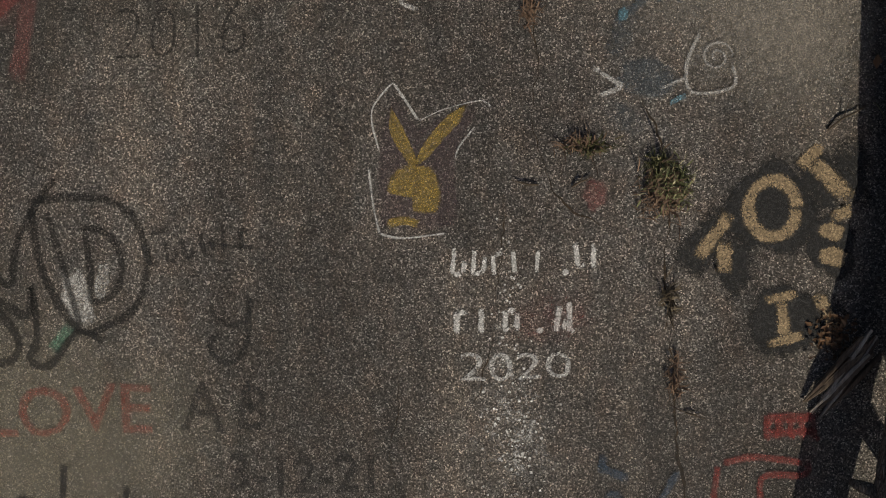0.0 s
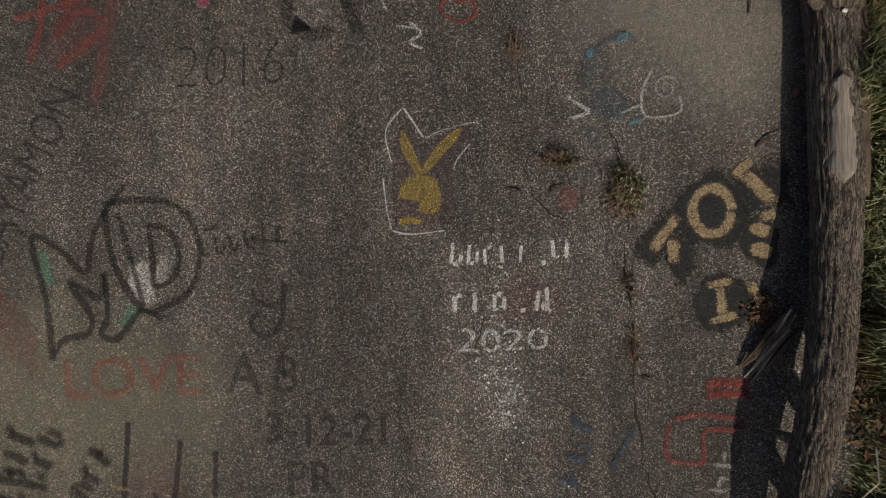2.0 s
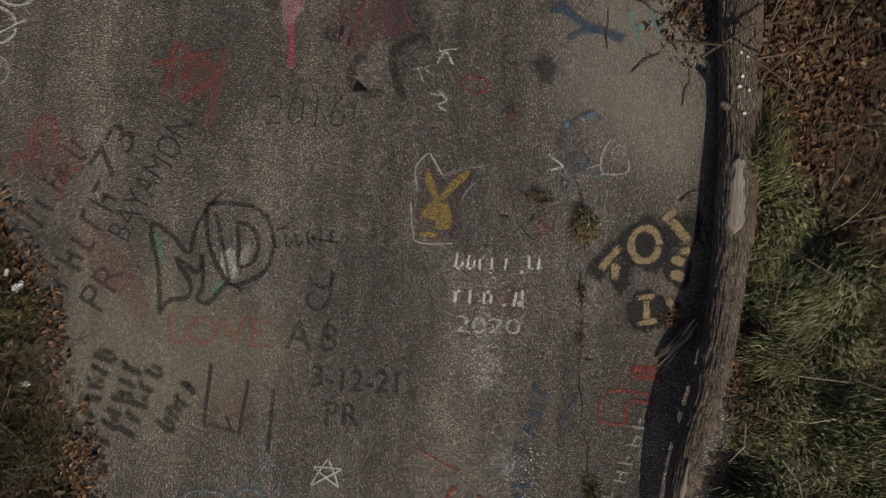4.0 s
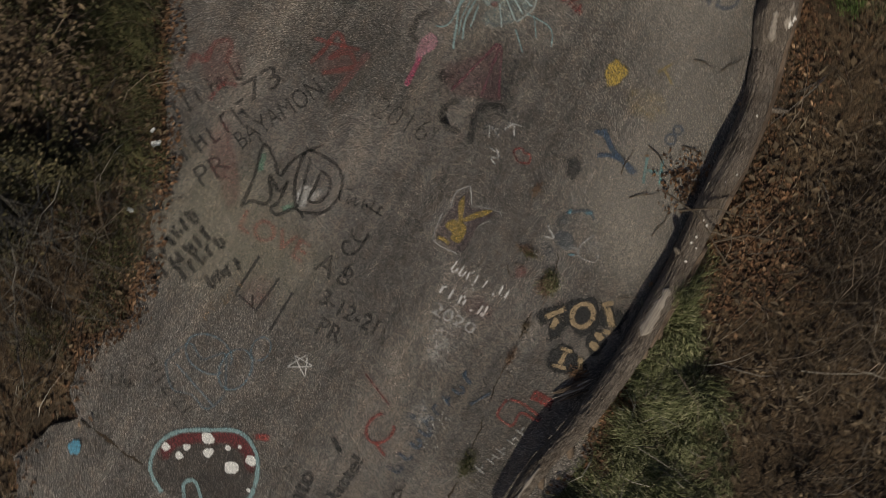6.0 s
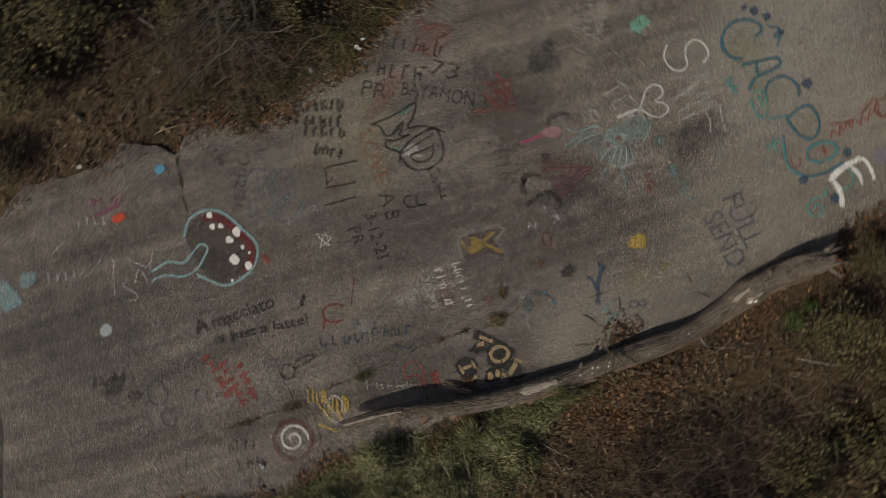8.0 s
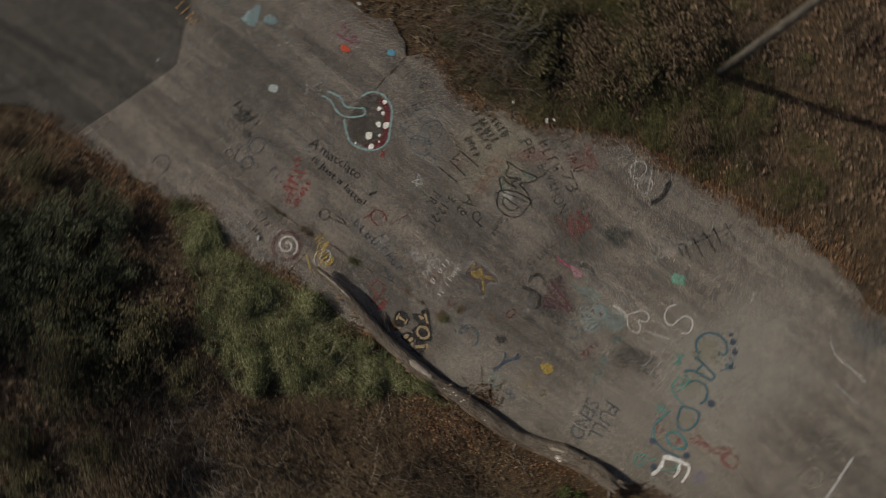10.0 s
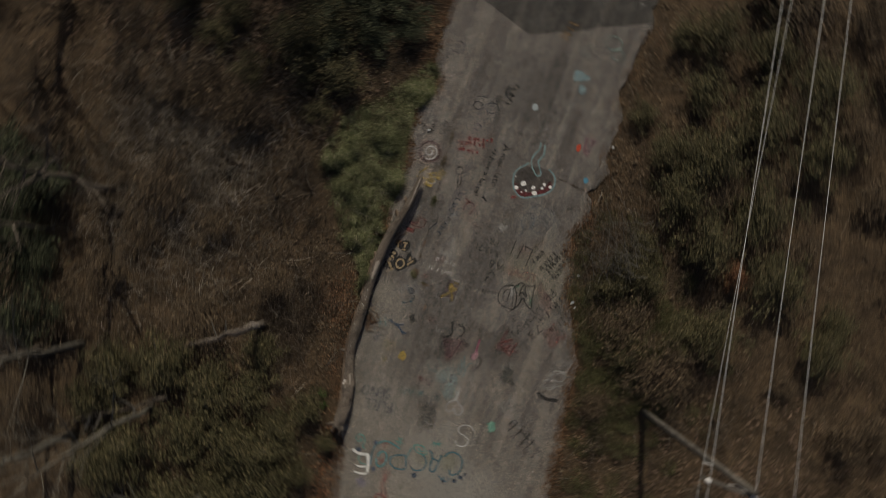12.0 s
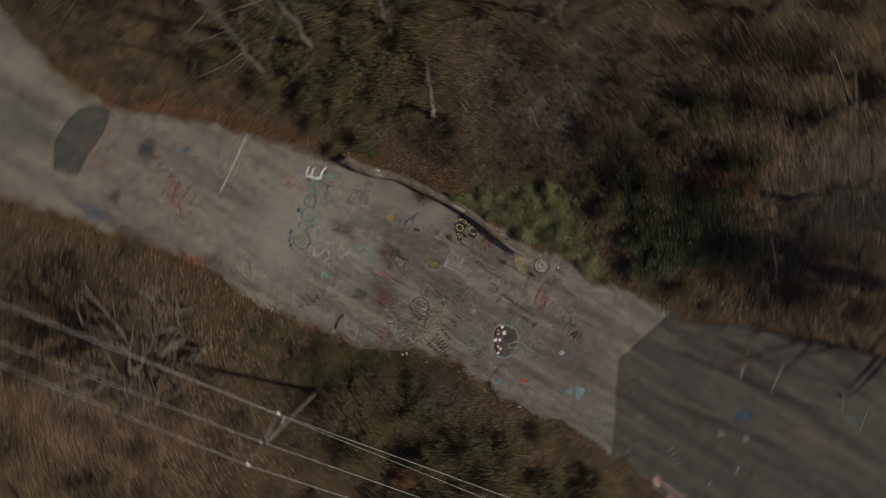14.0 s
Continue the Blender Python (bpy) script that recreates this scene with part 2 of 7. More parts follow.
M_WIRE.b.inputs["Metallic"].default_value = 0.35
M_WIRE = M_WIRE.m
M_GLAZE = Mat("insulator_glaze", 0.25)
M_GLAZE.color(M_GLAZE.ramp(M_GLAZE.noise(12), [(0.3, (0.5, 0.48, 0.45)), (0.7, (0.68, 0.66, 0.63))]))
M_GLAZE = M_GLAZE.m
M_TRASH = Mat("litter_plastic", 0.4)
M_TRASH.color(M_TRASH.ramp(M_TRASH.noise(20), [(0.3, (0.34, 0.35, 0.34)), (0.7, (0.66, 0.66, 0.64))]))
M_TRASH = M_TRASH.m


# ---------------------------------------------------------------- mesh helpers
def mesh_object(name, verts, faces, material, parent=None, label="", smooth=False, at=(0, 0, 0)):
    me = bpy.data.meshes.new(name)
    me.from_pydata([tuple(v) for v in verts], [], [tuple(f) for f in faces])
    me.materials.append(material)
    if smooth:
        me.polygons.foreach_set("use_smooth", [True] * len(me.polygons))
    me.update()
    ob = new(name, me)
    ob.location = at
    if parent is not None:
        ob.parent = parent
    if label:
        tagged(ob, label)
    return ob


def tube(verts, faces, pts, radii, sides=5, cap=True, wobble=0.0, rng=None):
    """Adds a tapered tube along pts to the lists."""
    pts = [Vector(p) for p in pts]
    base = len(verts)
    up = Vector((0.13, 0.21, 0.97))
    for i, p in enumerate(pts):
        d = (pts[min(i + 1, len(pts) - 1)] - pts[max(i - 1, 0)]).normalized()
        a = d.cross(up)
        if a.length < 0.05:
            a = d.cross(Vector((1, 0, 0)))
        a.normalize()
        b = d.cross(a)
        for k in range(sides):
            w = 2 * math.pi * k / sides
            r = radii[i] * (1 + (rng.uniform(-wobble, wobble) if rng else 0))
            verts.append(p + (a * math.cos(w) + b * math.sin(w)) * r)
    for i in range(len(pts) - 1):
        for k in range(sides):
            n = (k + 1) % sides
            faces.append((base + i * sides + k, base + i * sides + n, base + (i + 1) * sides + n, base + (i + 1) * sides + k))
    if cap:
        faces.append(tuple(base + k for k in reversed(range(sides))))
        faces.append(tuple(base + (len(pts) - 1) * sides + k for k in range(sides)))


COLUMNS = {}


def lerp_table(table, v):
    key = id(table)
    if key not in COLUMNS:
        COLUMNS[key] = ([a for a, _ in table], [b for _, b in table], table)
    xs, ys, _ = COLUMNS[key]
    if v <= xs[0]:
        return ys[0]
    for i in range(1, len(xs)):
        if v < xs[i]:
            return ys[i - 1] + (ys[i] - ys[i - 1]) * (v - xs[i - 1]) / (xs[i] - xs[i - 1])
    return ys[-1]


def smooth_line(pts, step):
    """Catmull-Rom through pts, about step apart."""
    pts = [Vector(p) for p in pts]
    if len(pts) < 3:
        n = max(2, int((pts[1] - pts[0]).length / step))
        return [pts[0].lerp(pts[1], i / n) for i in range(n + 1)]
    out = []
    for i in range(len(pts) - 1):
        p0, p1, p2, p3 = pts[max(i - 1, 0)], pts[i], pts[i + 1], pts[min(i + 2, len(pts) - 1)]
        n = max(2, int((p2 - p1).length / step))
        for k in range(n):
            t = k / n
            out.append(0.5 * ((2 * p1) + (p2 - p0) * t + (2 * p0 - 5 * p1 + 4 * p2 - p3) * t * t + (3 * p1 - p0 - 3 * p2 + p3) * t ** 3))
    out.append(pts[-1])
    return out


# ---------------------------------------------------------------- road and ground
WEST = [(-60, -9.5), (-25, -6.4), (-16, -4.6), (-13, -4.0), (-12.2, -4.25), (-10.4, -4.1), (-9.36, -3.84), (-8.5, -4.5), (-7.5, -4.4), (-6.8, -4.3),
        (-6.3, -4.7), (-5.6, -4.4), (-5.25, -4.05), (-4.9, -4.4), (-4.2, -4.55), (-3.4, -4.12), (-2.3, -4.42), (-1.5, -4.73), (-0.75, -5.03),
        (0.14, -5.5), (0.9, -5.8), (1.6, -6.2), (2.8, -6.3), (6, -6.8), (8.75, -6.98), (10.2, -6.5), (14.6, -7.3), (19.4, -8.3), (22.5, -9.06), (60, -20)]
EAST = [(-60, 16), (-23, 7.8), (-19.5, 6.7), (-15, 5.3), (-13.3, 4.15), (-12, 4.2), (-8.4, 3.85), (-7.4, 3.3), (-6.9, 3.4), (-6.2, 3.9), (-4.9, 3.7),
        (-4, 3.5), (-2, 3.3), (0, 3.28), (4, 3.1), (6, 2.65), (8, 1.83), (10.3, 1.53), (12.7, 0.81), (16.1, -0.11), (18.3, -1.2), (20.1, -1.77), (23.4, -1.72), (27.8, -0.37), (60, 6)]
SEAM = [(-20, -16.0), (-3.95, -12.88), (0.45, -10.72), (4.15, -11.92), (20, -16.0)]


def rag(y, seed):
    return 0.16 * noise.noise((seed, y * 0.9, 0)) + 0.08 * noise.noise((seed, y * 3.7, 5)) + 0.05 * noise.noise((seed, y * 11, 9))


def west(y):
    return lerp_table(WEST, y) + rag(y, 3.3)


def east(y):
    return lerp_table(EAST, y) + rag(y, 8.1)


def off_road(x, y):
    """Distance outside the pavement; negative on it."""
    return max(west(y) - x, x - east(y))


def build_road(name, rows, sign, material, z, label):
    """A slab of pavement on one side of the seam."""
    cols = 36
    verts, faces = [], []
    for r in rows:
        y0 = -11.5 + sign * r
        w, e = west(y0), east(y0)
        for c in range(cols + 1):
            u = c / cols
            x = w + (e - w) * u
            y = y0 + (lerp_table(SEAM, x) + 11.5 + 0.05 * noise.noise((x * 2, 0.3, 1))) * math.exp(-r / 2.0)
            side = min(u, 1 - u) * (e - w)
            verts.append((x, y, z - 0.03 * max(0, 1 - side / 0.35)))
        verts.append((w - 0.02, y0 + (lerp_table(SEAM, w) + 11.5) * math.exp(-r / 2.0), -0.2))
        verts.append((e + 0.02, y0 + (lerp_table(SEAM, e) + 11.5) * math.exp(-r / 2.0), -0.2))
    n = cols + 3
    for i in range(len(rows) - 1):
        for c in range(cols):
            q = (i * n + c, i * n + c + 1, (i + 1) * n + c + 1, (i + 1) * n + c)
            faces.append(q if sign > 0 else q[::-1])
        faces.append((i * n + cols + 1, i * n, (i + 1) * n, (i + 1) * n + cols + 1))
        faces.append((i * n + cols, i * n + cols + 2, (i + 1) * n + cols + 2, (i + 1) * n + cols))
    for c in range(cols):
        a, b = c, c + 1
        verts.append((verts[a][0], verts[a][1], -0.2))
        verts.append((verts[b][0], verts[b][1], -0.2))
        faces.append((a, b, len(verts) - 1, len(verts) - 2))
    return tagged(mesh_object(name, verts, faces, material), label, "road", kind="structure")


ROWS = [0.12 * i for i in range(330)] + [40 + 1.0 * i for i in range(20)]
build_road("road", ROWS, 1, M_ROAD, 0.0, "worn grey asphalt road covered in faded graffiti")
build_road("road_south", ROWS[::2], -1, M_ROAD_S, -0.006, "darker asphalt stretch of the road beyond a seam")


def spaced(inner, step, outer):
    a = list(np.arange(-inner, inner + 1e-6, step))
    s, v = step, inner
    while v < outer:
        s *= 1.25
        v += s
        a = [-v] + a + [v]
    return a


def ground_height(x, y):
    d = off_road(x, y)
    if d < 0:
        return -0.16
    k = min(d / 2.5, 1.0)
    h = 0.22 * noise.noise((x * 0.35, y * 0.35, 0.2)) + 0.12 * noise.noise((x * 1.1, y * 1.1, 3)) + 0.05 * noise.noise((x * 3.1, y * 3.1, 7))
    return -0.07 + k * (0.12 + h) - 0.02 * (1 - k)


gx = [v + 0.0 for v in spaced(30, 0.4, 2200)]
gy = [v + 1.0 for v in spaced(32, 0.4, 2200)]
verts = [(x, y, ground_height(x, y) if abs(x) < 60 and abs(y) < 60 else -0.05) for y in gy for x in gx]
nx = len(gx)
faces = [(j * nx + i, j * nx + i + 1, (j + 1) * nx + i + 1, (j + 1) * nx + i) for j in range(len(gy) - 1) for i in range(nx - 1)]
tagged(mesh_object("ground", verts, faces, M_GROUND, smooth=True), "brown soil with dead leaves and weeds beside the road", "ground", kind="structure")


# ---------------------------------------------------------------- fallen log beside the road
LOG_LINE = [(2.61, -3.45, 0.4), (2.66, -2.3, 0.39), (2.83, -1.45, 0.38), (2.94, -0.9, 0.35), (3.04, -0.1, 0.27), (3.07, 0.72, 0.23), (3.06, 1.54, 0.225), (2.98, 2.5, 0.25), (2.93, 3.4, 0.28), (2.85, 4.22, 0.2), (2.66, 4.97, 0.17), (2.38, 5.75, 0.21), (2.24, 6.52, 0.32), (2.22, 7.38, 0.44)]
LOG_RADII = [(0, 0.09), (0.1, 0.15), (0.19, 0.17), (0.3, 0.18), (0.39, 0.185), (0.47, 0.19), (0.55, 0.208), (0.7, 0.205), (0.79, 0.215), (0.84, 0.29), (0.88, 0.25), (0.95, 0.25), (1, 0.24)]


def build_log():
    root = tagged(new("fallen_log"), "grey weathered fallen tree trunk lying along the road edge", "log")
    root.location = (2.9, 0.5, 0.0)
    line = smooth_line(LOG_LINE, 0.035)
    n, sides = len(line), 110
    verts, faces = [], []
    for i, p in enumerate(line):
        t = i / (n - 1)
        r = lerp_table(LOG_RADII, t)
        d = (line[min(i + 1, n - 1)] - line[max(i - 1, 0)]).normalized()
        a = Vector((d.y, -d.x, 0)).normalized()
        b = a.cross(d) * -1
        if b.z < 0:
            b = -b
        s = t * 11.0
        for k in range(sides):
            w = 2 * math.pi * k / sides
            twist = w + 0.25 * noise.noise((s * 0.5, 0, 4))
            cx, cy = math.cos(twist), math.sin(twist)
            furrow = abs(noise.noise((cx * 10, cy * 10, s * 0.8))) + 0.6 * abs(noise.noise((cx * 19, cy * 19, s * 1.6 + 7)))
            lump = noise.noise((cx * 1.2, cy * 1.2, s * 0.8 + 30)) + 1.4 * max(0, t - 0.8) * noise.noise((cx * 1.5, cy * 1.5, s * 2.6)) * 3
            rr = r * (1 + 0.18 * lump) - 0.024 * max(0, 0.3 - furrow) / 0.3 + 0.012 * noise.noise((cx * 9, cy * 9, s * 9))
            if t > 0.97:
                rr *= 1 - 0.5 * (t - 0.97) / 0.03 * (0.5 + noise.noise((cx * 3, cy * 3, 1)))
            q = p + (a * math.cos(w) + b * math.sin(w)) * rr
            if t > 0.985 or t < 0.012:
                q = q + d * (0.16 if t < 0.5 else 0.45) * noise.noise((cx * 4, cy * 4, 17 + (t > 0.5))) * (1 if t > 0.5 else -1)
            verts.append(q - root.location)
    for i in range(n - 1):
        for k in range(sides):
            m = (k + 1) % sides
            faces.append((i * sides + k, i * sides + m, (i + 1) * sides + m, (i + 1) * sides + k))
    for first in (0, (n - 1) * sides):
        c = sum((verts[first + k] for k in range(sides)), Vector()) / sides
        verts.append(c + Vector((0, 0.08 if first == 0 else -0.6, 0)))
        for k in range(sides):
            faces.append((first + k, first + (k + 1) % sides, len(verts) - 1)[:: -1 if first == 0 else 1])
    trunk = mesh_object("trunk", verts, faces, M_LOG, root, smooth=True)

    def shell(name, y0, y1, ang0, ang1, lift, material, label, ragged=0.5):
        """A sheet that hugs the trunk between two places and two angles."""
        idx = [i for i, p in enumerate(line) if y0 <= p.y <= y1]
        cols = 9
        vs, fs = [], []
        for j, i in enumerate(idx):
            p, t = line[i], i / (n - 1)
            d = (line[min(i + 1, n - 1)] - line[max(i - 1, 0)]).normalized()
            a = Vector((d.y, -d.x, 0)).normalized()
            f = j / max(1, len(idx) - 1)
            pinch = min(1, 6 * min(f, 1 - f)) ** 0.5 * (0.85 + ragged * noise.noise((f * 9, y0, 2)))
            mid, half = (ang0 + ang1) / 2, (ang1 - ang0) / 2 * pinch
            for c in range(cols):
                w = mid + half * (2 * c / (cols - 1) - 1)
                edge = 1 - abs(2 * c / (cols - 1) - 1) ** 4
                r = lerp_table(LOG_RADII, t) * 1.0 + lift * edge - 0.03 * (1 - edge) + 0.006 * noise.noise((w * 14, f * 3, 8))
                vs.append(p + (a * math.cos(w) + Vector((0, 0, 1)) * math.sin(w)) * r - root.location)
        for j in range(len(idx) - 1):
            for c in range(cols - 1):
                fs.append((j * cols + c, j * cols + c + 1, (j + 1) * cols + c + 1, (j + 1) * cols + c))
        mesh_object(name, vs, fs, material, trunk, label, smooth=True)

    shell("bare_wood", 0.38, 1.28, radians(68), radians(142), 0.02, M_BARE, "pale bare wood where bark has peeled", 0.8)
    shell("bare_wood", -3.4, -2.05, radians(78), radians(128), 0.015, M_BARE, "pale bare wood where bark has peeled", 1.0)
    shell("bare_wood", 5.2, 5.62, radians(100), radians(128), 0.02, M_BARE, "pale torn wood at a knot", 1.2)
    shell("bare_wood", 5.35, 5.8, radians(58), radians(84), 0.02, M_BARE, "pale torn wood at a knot", 1.2)
    shell("bark_slab", 0.3, 2.1, radians(-20), radians(38), 0.05, M_SLAB, "brown loosened bark slab", 0.9)
    shell("bark_slab", 2.4, 6.9, radians(-10), radians(48), 0.035, M_SLAB, "brown inner bark along the flank", 0.9)
    rng = random.Random(5)
    # white fungus flecks
    for y, w in ((1.95, 1.4), (1.72, 1.65), (2.1, 1.75), (2.32, 1.45), (2.36, 1.8), (2.0, 1.9), (5.5, 1.15), (5.62, 1.0), (3.0, 1.7), (3.2, 1.2), (4.1, 1.6)):
        i = min(range(n), key=lambda k: abs(line[k].y - y))
        r = lerp_table(LOG_RADII, i / (n - 1)) + 0.004
        c = line[i] + Vector((math.cos(w) * r, 0, math.sin(w) * r)) - root.location
        big = 0.045 if 5.4 < y < 5.8 else rng.uniform(0.008, 0.018)
        bm = bmesh.new()
        bmesh.ops.create_icosphere(bm, subdivisions=2, radius=big)
        for v in bm.verts:
            v.co *= 1 + 1.1 * noise.noise(v.co * 45 + c)
            v.co.z *= 0.35
            v.co += c
        me = bpy.data.meshes.new("fungus")
        bm.to_mesh(me)
        bm.free()
        me.materials.append(M_WHITE)
        ob = new("fungus", me)
        ob.parent = trunk
        tagged(ob, "white fungus fleck")
    # torn roots and stubs at the thick end
    for _ in range(9):
        a = rng.uniform(0, 2 * math.pi)
        p0 = Vector((2.22 + 0.16 * math.cos(a), 7.22, 0.43 + 0.16 * math.sin(a)))
        p1 = p0 + Vector((0.22 * math.cos(a) + rng.uniform(-0.1, 0.1), rng.uniform(0.15, 0.4), 0.25 * math.sin(a)))
        vs, fs = [], []
        tube(vs, fs, [p0 - root.location, (p0 + p1) / 2 - root.location + Vector((0, 0, 0.05)), p1 - root.location], [0.06, 0.045, 0.012], 7, True, 0.2, rng)
        mesh_object("root_stub", vs, fs, M_LOG, root, smooth=True)
    for y, dx, dz, ln in ((1.75, -1, 0.6, 0.12), (4.3, 1, 0.5, 0.25), (-1.6, -1, -0.5, 0.12), (6.0, -0.8, 0.9, 0.12)):
        i = min(range(n), key=lambda k: abs(line[k].y - y))
        p0 = line[i] - root.location
        d = Vector((dx, 0.3, dz)).normalized()
        r = lerp_table(LOG_RADII, i / (n - 1))
        vs, fs = [], []
        tube(vs, fs, [p0 + d * r * 0.7, p0 + d * (r + ln * 0.5), p0 + d * (r + ln)], [0.05, 0.04, 0.022], 8, True, 0.2, rng)
        mesh_object("branch_stub", vs, fs, M_LOG, root, smooth=True)
    # broken limb stubs that prop the trunk on its grassy side
    for y, z, ln in ((0.75, 0.16, 0.42), (0.35, 0.14, 0.36), (-0.95, 0.22, 0.4), (-1.55, 0.3, 0.45), (-2.2, 0.3, 0.45), (6.3, 0.25, 0.45), (5.4, 0.2, 0.5)):
        i = min(range(n), key=lambda k: abs(line[k].y - y))
        r = lerp_table(LOG_RADII, i / (n - 1))
        p0 = Vector((line[i].x + r * 0.6, y, z)) - root.location
        p1 = p0 + Vector((ln * 0.62, -ln * 0.75, 0)) * 0.75
        p1.z = 0.02
        vs, fs = [], []
        tube(vs, fs, [p0, p0.lerp(p1, 0.5) + Vector((0, 0, 0.03)), p1], [0.085, 0.075, 0.055], 9, True, 0.25, rng)
        mesh_object("limb_stub", vs, fs, M_SLAB, root, "dark grey broken limb stub", smooth=True)
    return root


build_log()


def build_splinter():
    """Torn slab of wood leaning against the log from the road."""
    root = tagged(new("splintered_branch"), "splintered grey slab of dead wood resting on the asphalt", "branch")
    root.location = (2.6, -0.88, 0.0)
    rng = random.Random(11)
    for k in range(11):
        u = (k - 5) / 5
        side = Vector((0.075 * u, -0.05 * u, 0))
        a = Vector((-0.14, -0.24 + rng.uniform(-0.06, 0.05), 0.018)) + side
        b = Vector((0.17, 0.22 + rng.uniform(-0.1, 0.08), 0.13 + 0.02 * (1 - abs(u)))) + side * 0.8
        vs, fs = [], []
        tube(vs, fs, [a, a.lerp(b, 0.3) + Vector((0, 0, 0.012)), a.lerp(b, 0.7), b], [0.005, 0.015, 0.018, 0.01], 5, True, 0.3, rng)
        mesh_object("splinter", vs, fs, M_BARE if k in (3, 4, 7) else M_SLAB, root)
    return root


build_splinter()


# ---------------------------------------------------------------- scattered growth
RNG = np.random.default_rng(7)


def scatter(count, test, box):
    """Random places in box where test(x, y) gives a chance."""
    out = []
    tries = 0
    while len(out) < count and tries < count * 60:
        tries += 1
        x, y = RNG.uniform(box[0], box[1]), RNG.uniform(box[2], box[3])
        if RNG.random() < test(x, y):
            out.append((x, y))
    return out


def blades(name, places, length, width, lean, material, label, category="grass", base_z=None):
    verts, faces = [], []
    for x, y in places:
        z = ground_height(x, y) if base_z is None else base_z
        a = RNG.uniform(0, 2 * math.pi)
        ln = length * RNG.uniform(0.5, 1.4)
        le = lean * RNG.uniform(0.5, 1.3)
        d = Vector((math.cos(a), math.sin(a), 0))
        s = Vector((-d.y, d.x, 0)) * width * RNG.uniform(0.6, 1.3)
        p0 = Vector((x, y, z - 0.02))
        p1 = p0 + d * ln * 0.45 * math.sin(le * 0.6) + Vector((0, 0, ln * 0.5 * math.cos(le * 0.6)))
        p2 = p1 + d * ln * 0.55 * math.sin(le) + Vector((0, 0, ln * 0.5 * math.cos(le)))
        b = len(verts)
        verts += [p0 - s, p0 + s, p1 - s * 0.8, p1 + s * 0.8, p2]
        faces += [(b, b + 1, b + 3, b + 2), (b + 2, b + 3, b + 4)]
    return tagged(mesh_object(name, verts, faces, material), label, category, kind="stuff")


GREEN_EDGE = [(-8.4, 3.9), (-7.2, 4.6), (-6.2, 5.4), (-5.2, 6.3), (-4, 7.0), (-2.5, 6.6), (-1, 5.6), (0.5, 4.5), (1.5, 3.9), (2.2, 3.4)]


def green_zone(x, y):
    if off_road(x, y) < 0.02 or (x < 3.2 and y > -3.2) or not -9.5 < y < 2.2:
        return 0
    if x < 3.85 and -1.9 < y < -0.25:
        return 0.12
    e = lerp_table(GREEN_EDGE, y) + 0.5 * noise.noise((x * 0.7, y * 0.7, 9))
    k = max(0, min(1, (e - x) / 0.7))
    return k * (0.3 + 0.7 * max(0, min(1, 0.5 + 1.6 * noise.noise((x * 0.9, y * 0.9, 2)))))


def dry_zone(x, y):
    d = off_road(x, y)
    if d < 0.05 or (3.3 > x > 2 and -3.4 < y < 7.6):
        return 0
    near = math.exp(-((x / 17) ** 2 + (y / 19) ** 2))
    return near * (0.25 + 0.75 * max(0, min(1, 0.45 + 1.5 * noise.noise((x * 0.6, y * 0.6, 12)))))


def verge_zone(x, y):
    d = off_road(x, y)
    if d < -0.35 or d > 2.2:
        return 0
    if x > 0 and -3.2 < y < 1.2:
        k = 0.16
    elif x < 0 and y < -4.5:
        k = 0.3
    else:
        k = 1.0
    edge = math.exp(-((d - 0.12) / 0.42) ** 2) if d < 0.12 else math.exp(-(d - 0.12) / 0.4)
    return k * edge * max(0, min(1, 0.6 + 1.3 * noise.noise((x * 1.3, y * 1.3, 4))))


def tussocks(name, centres, per, spread, length, width, material, label, dome=0.0):
    """Clumped grass: domed clumps whose blades lean out and over."""
    verts, faces = [], []
    for x, y in centres:
        z = ground_height(x, y)
        big = RNG.uniform(0.35, 1.55)
        comb = noise.noise((x * 0.3, y * 0.3, 55)) * 5 + RNG.uniform(-0.5, 0.5)
        for _ in range(int(per * big * big)):
            a = RNG.uniform(0, 2 * math.pi)
            q = math.sqrt(RNG.random())
            r = spread * big * q
            p0 = Vector((x + r * math.cos(a), y + r * math.sin(a), z - 0.02 + dome * big * (1 - q * q) * RNG.uniform(0.8, 1.05)))
            w = RNG.uniform(0, 2 * math.pi)
            d = Vector((0.6 * q * math.cos(a) + 0.35 * math.cos(comb) + 0.8 * math.cos(w), 0.6 * q * math.sin(a) + 0.35 * math.sin(comb) + 0.8 * math.sin(w), 0))
            d = d.normalized() if d.length > 0.05 else Vector((1, 0, 0))
            ln = length * big * RNG.uniform(0.5, 1.2)
            s = Vector((-d.y, d.x, 0)) * width * RNG.uniform(0.6, 1.3)
            p1 = p0 + d * ln * 0.3 + Vector((0, 0, ln * 0.45))
            p2 = p1 + d * ln * 0.5 + Vector((0, 0, ln * RNG.uniform(-0.3, 0.2)))
            b = len(verts)
            verts += [p0 - s, p0 + s, p1 - s * 0.8, p1 + s * 0.8, p2]
            faces += [(b, b + 1, b + 3, b + 2), (b + 2, b + 3, b + 4)]
    return tagged(mesh_object(name, verts, faces, material), label, "grass", kind="stuff")


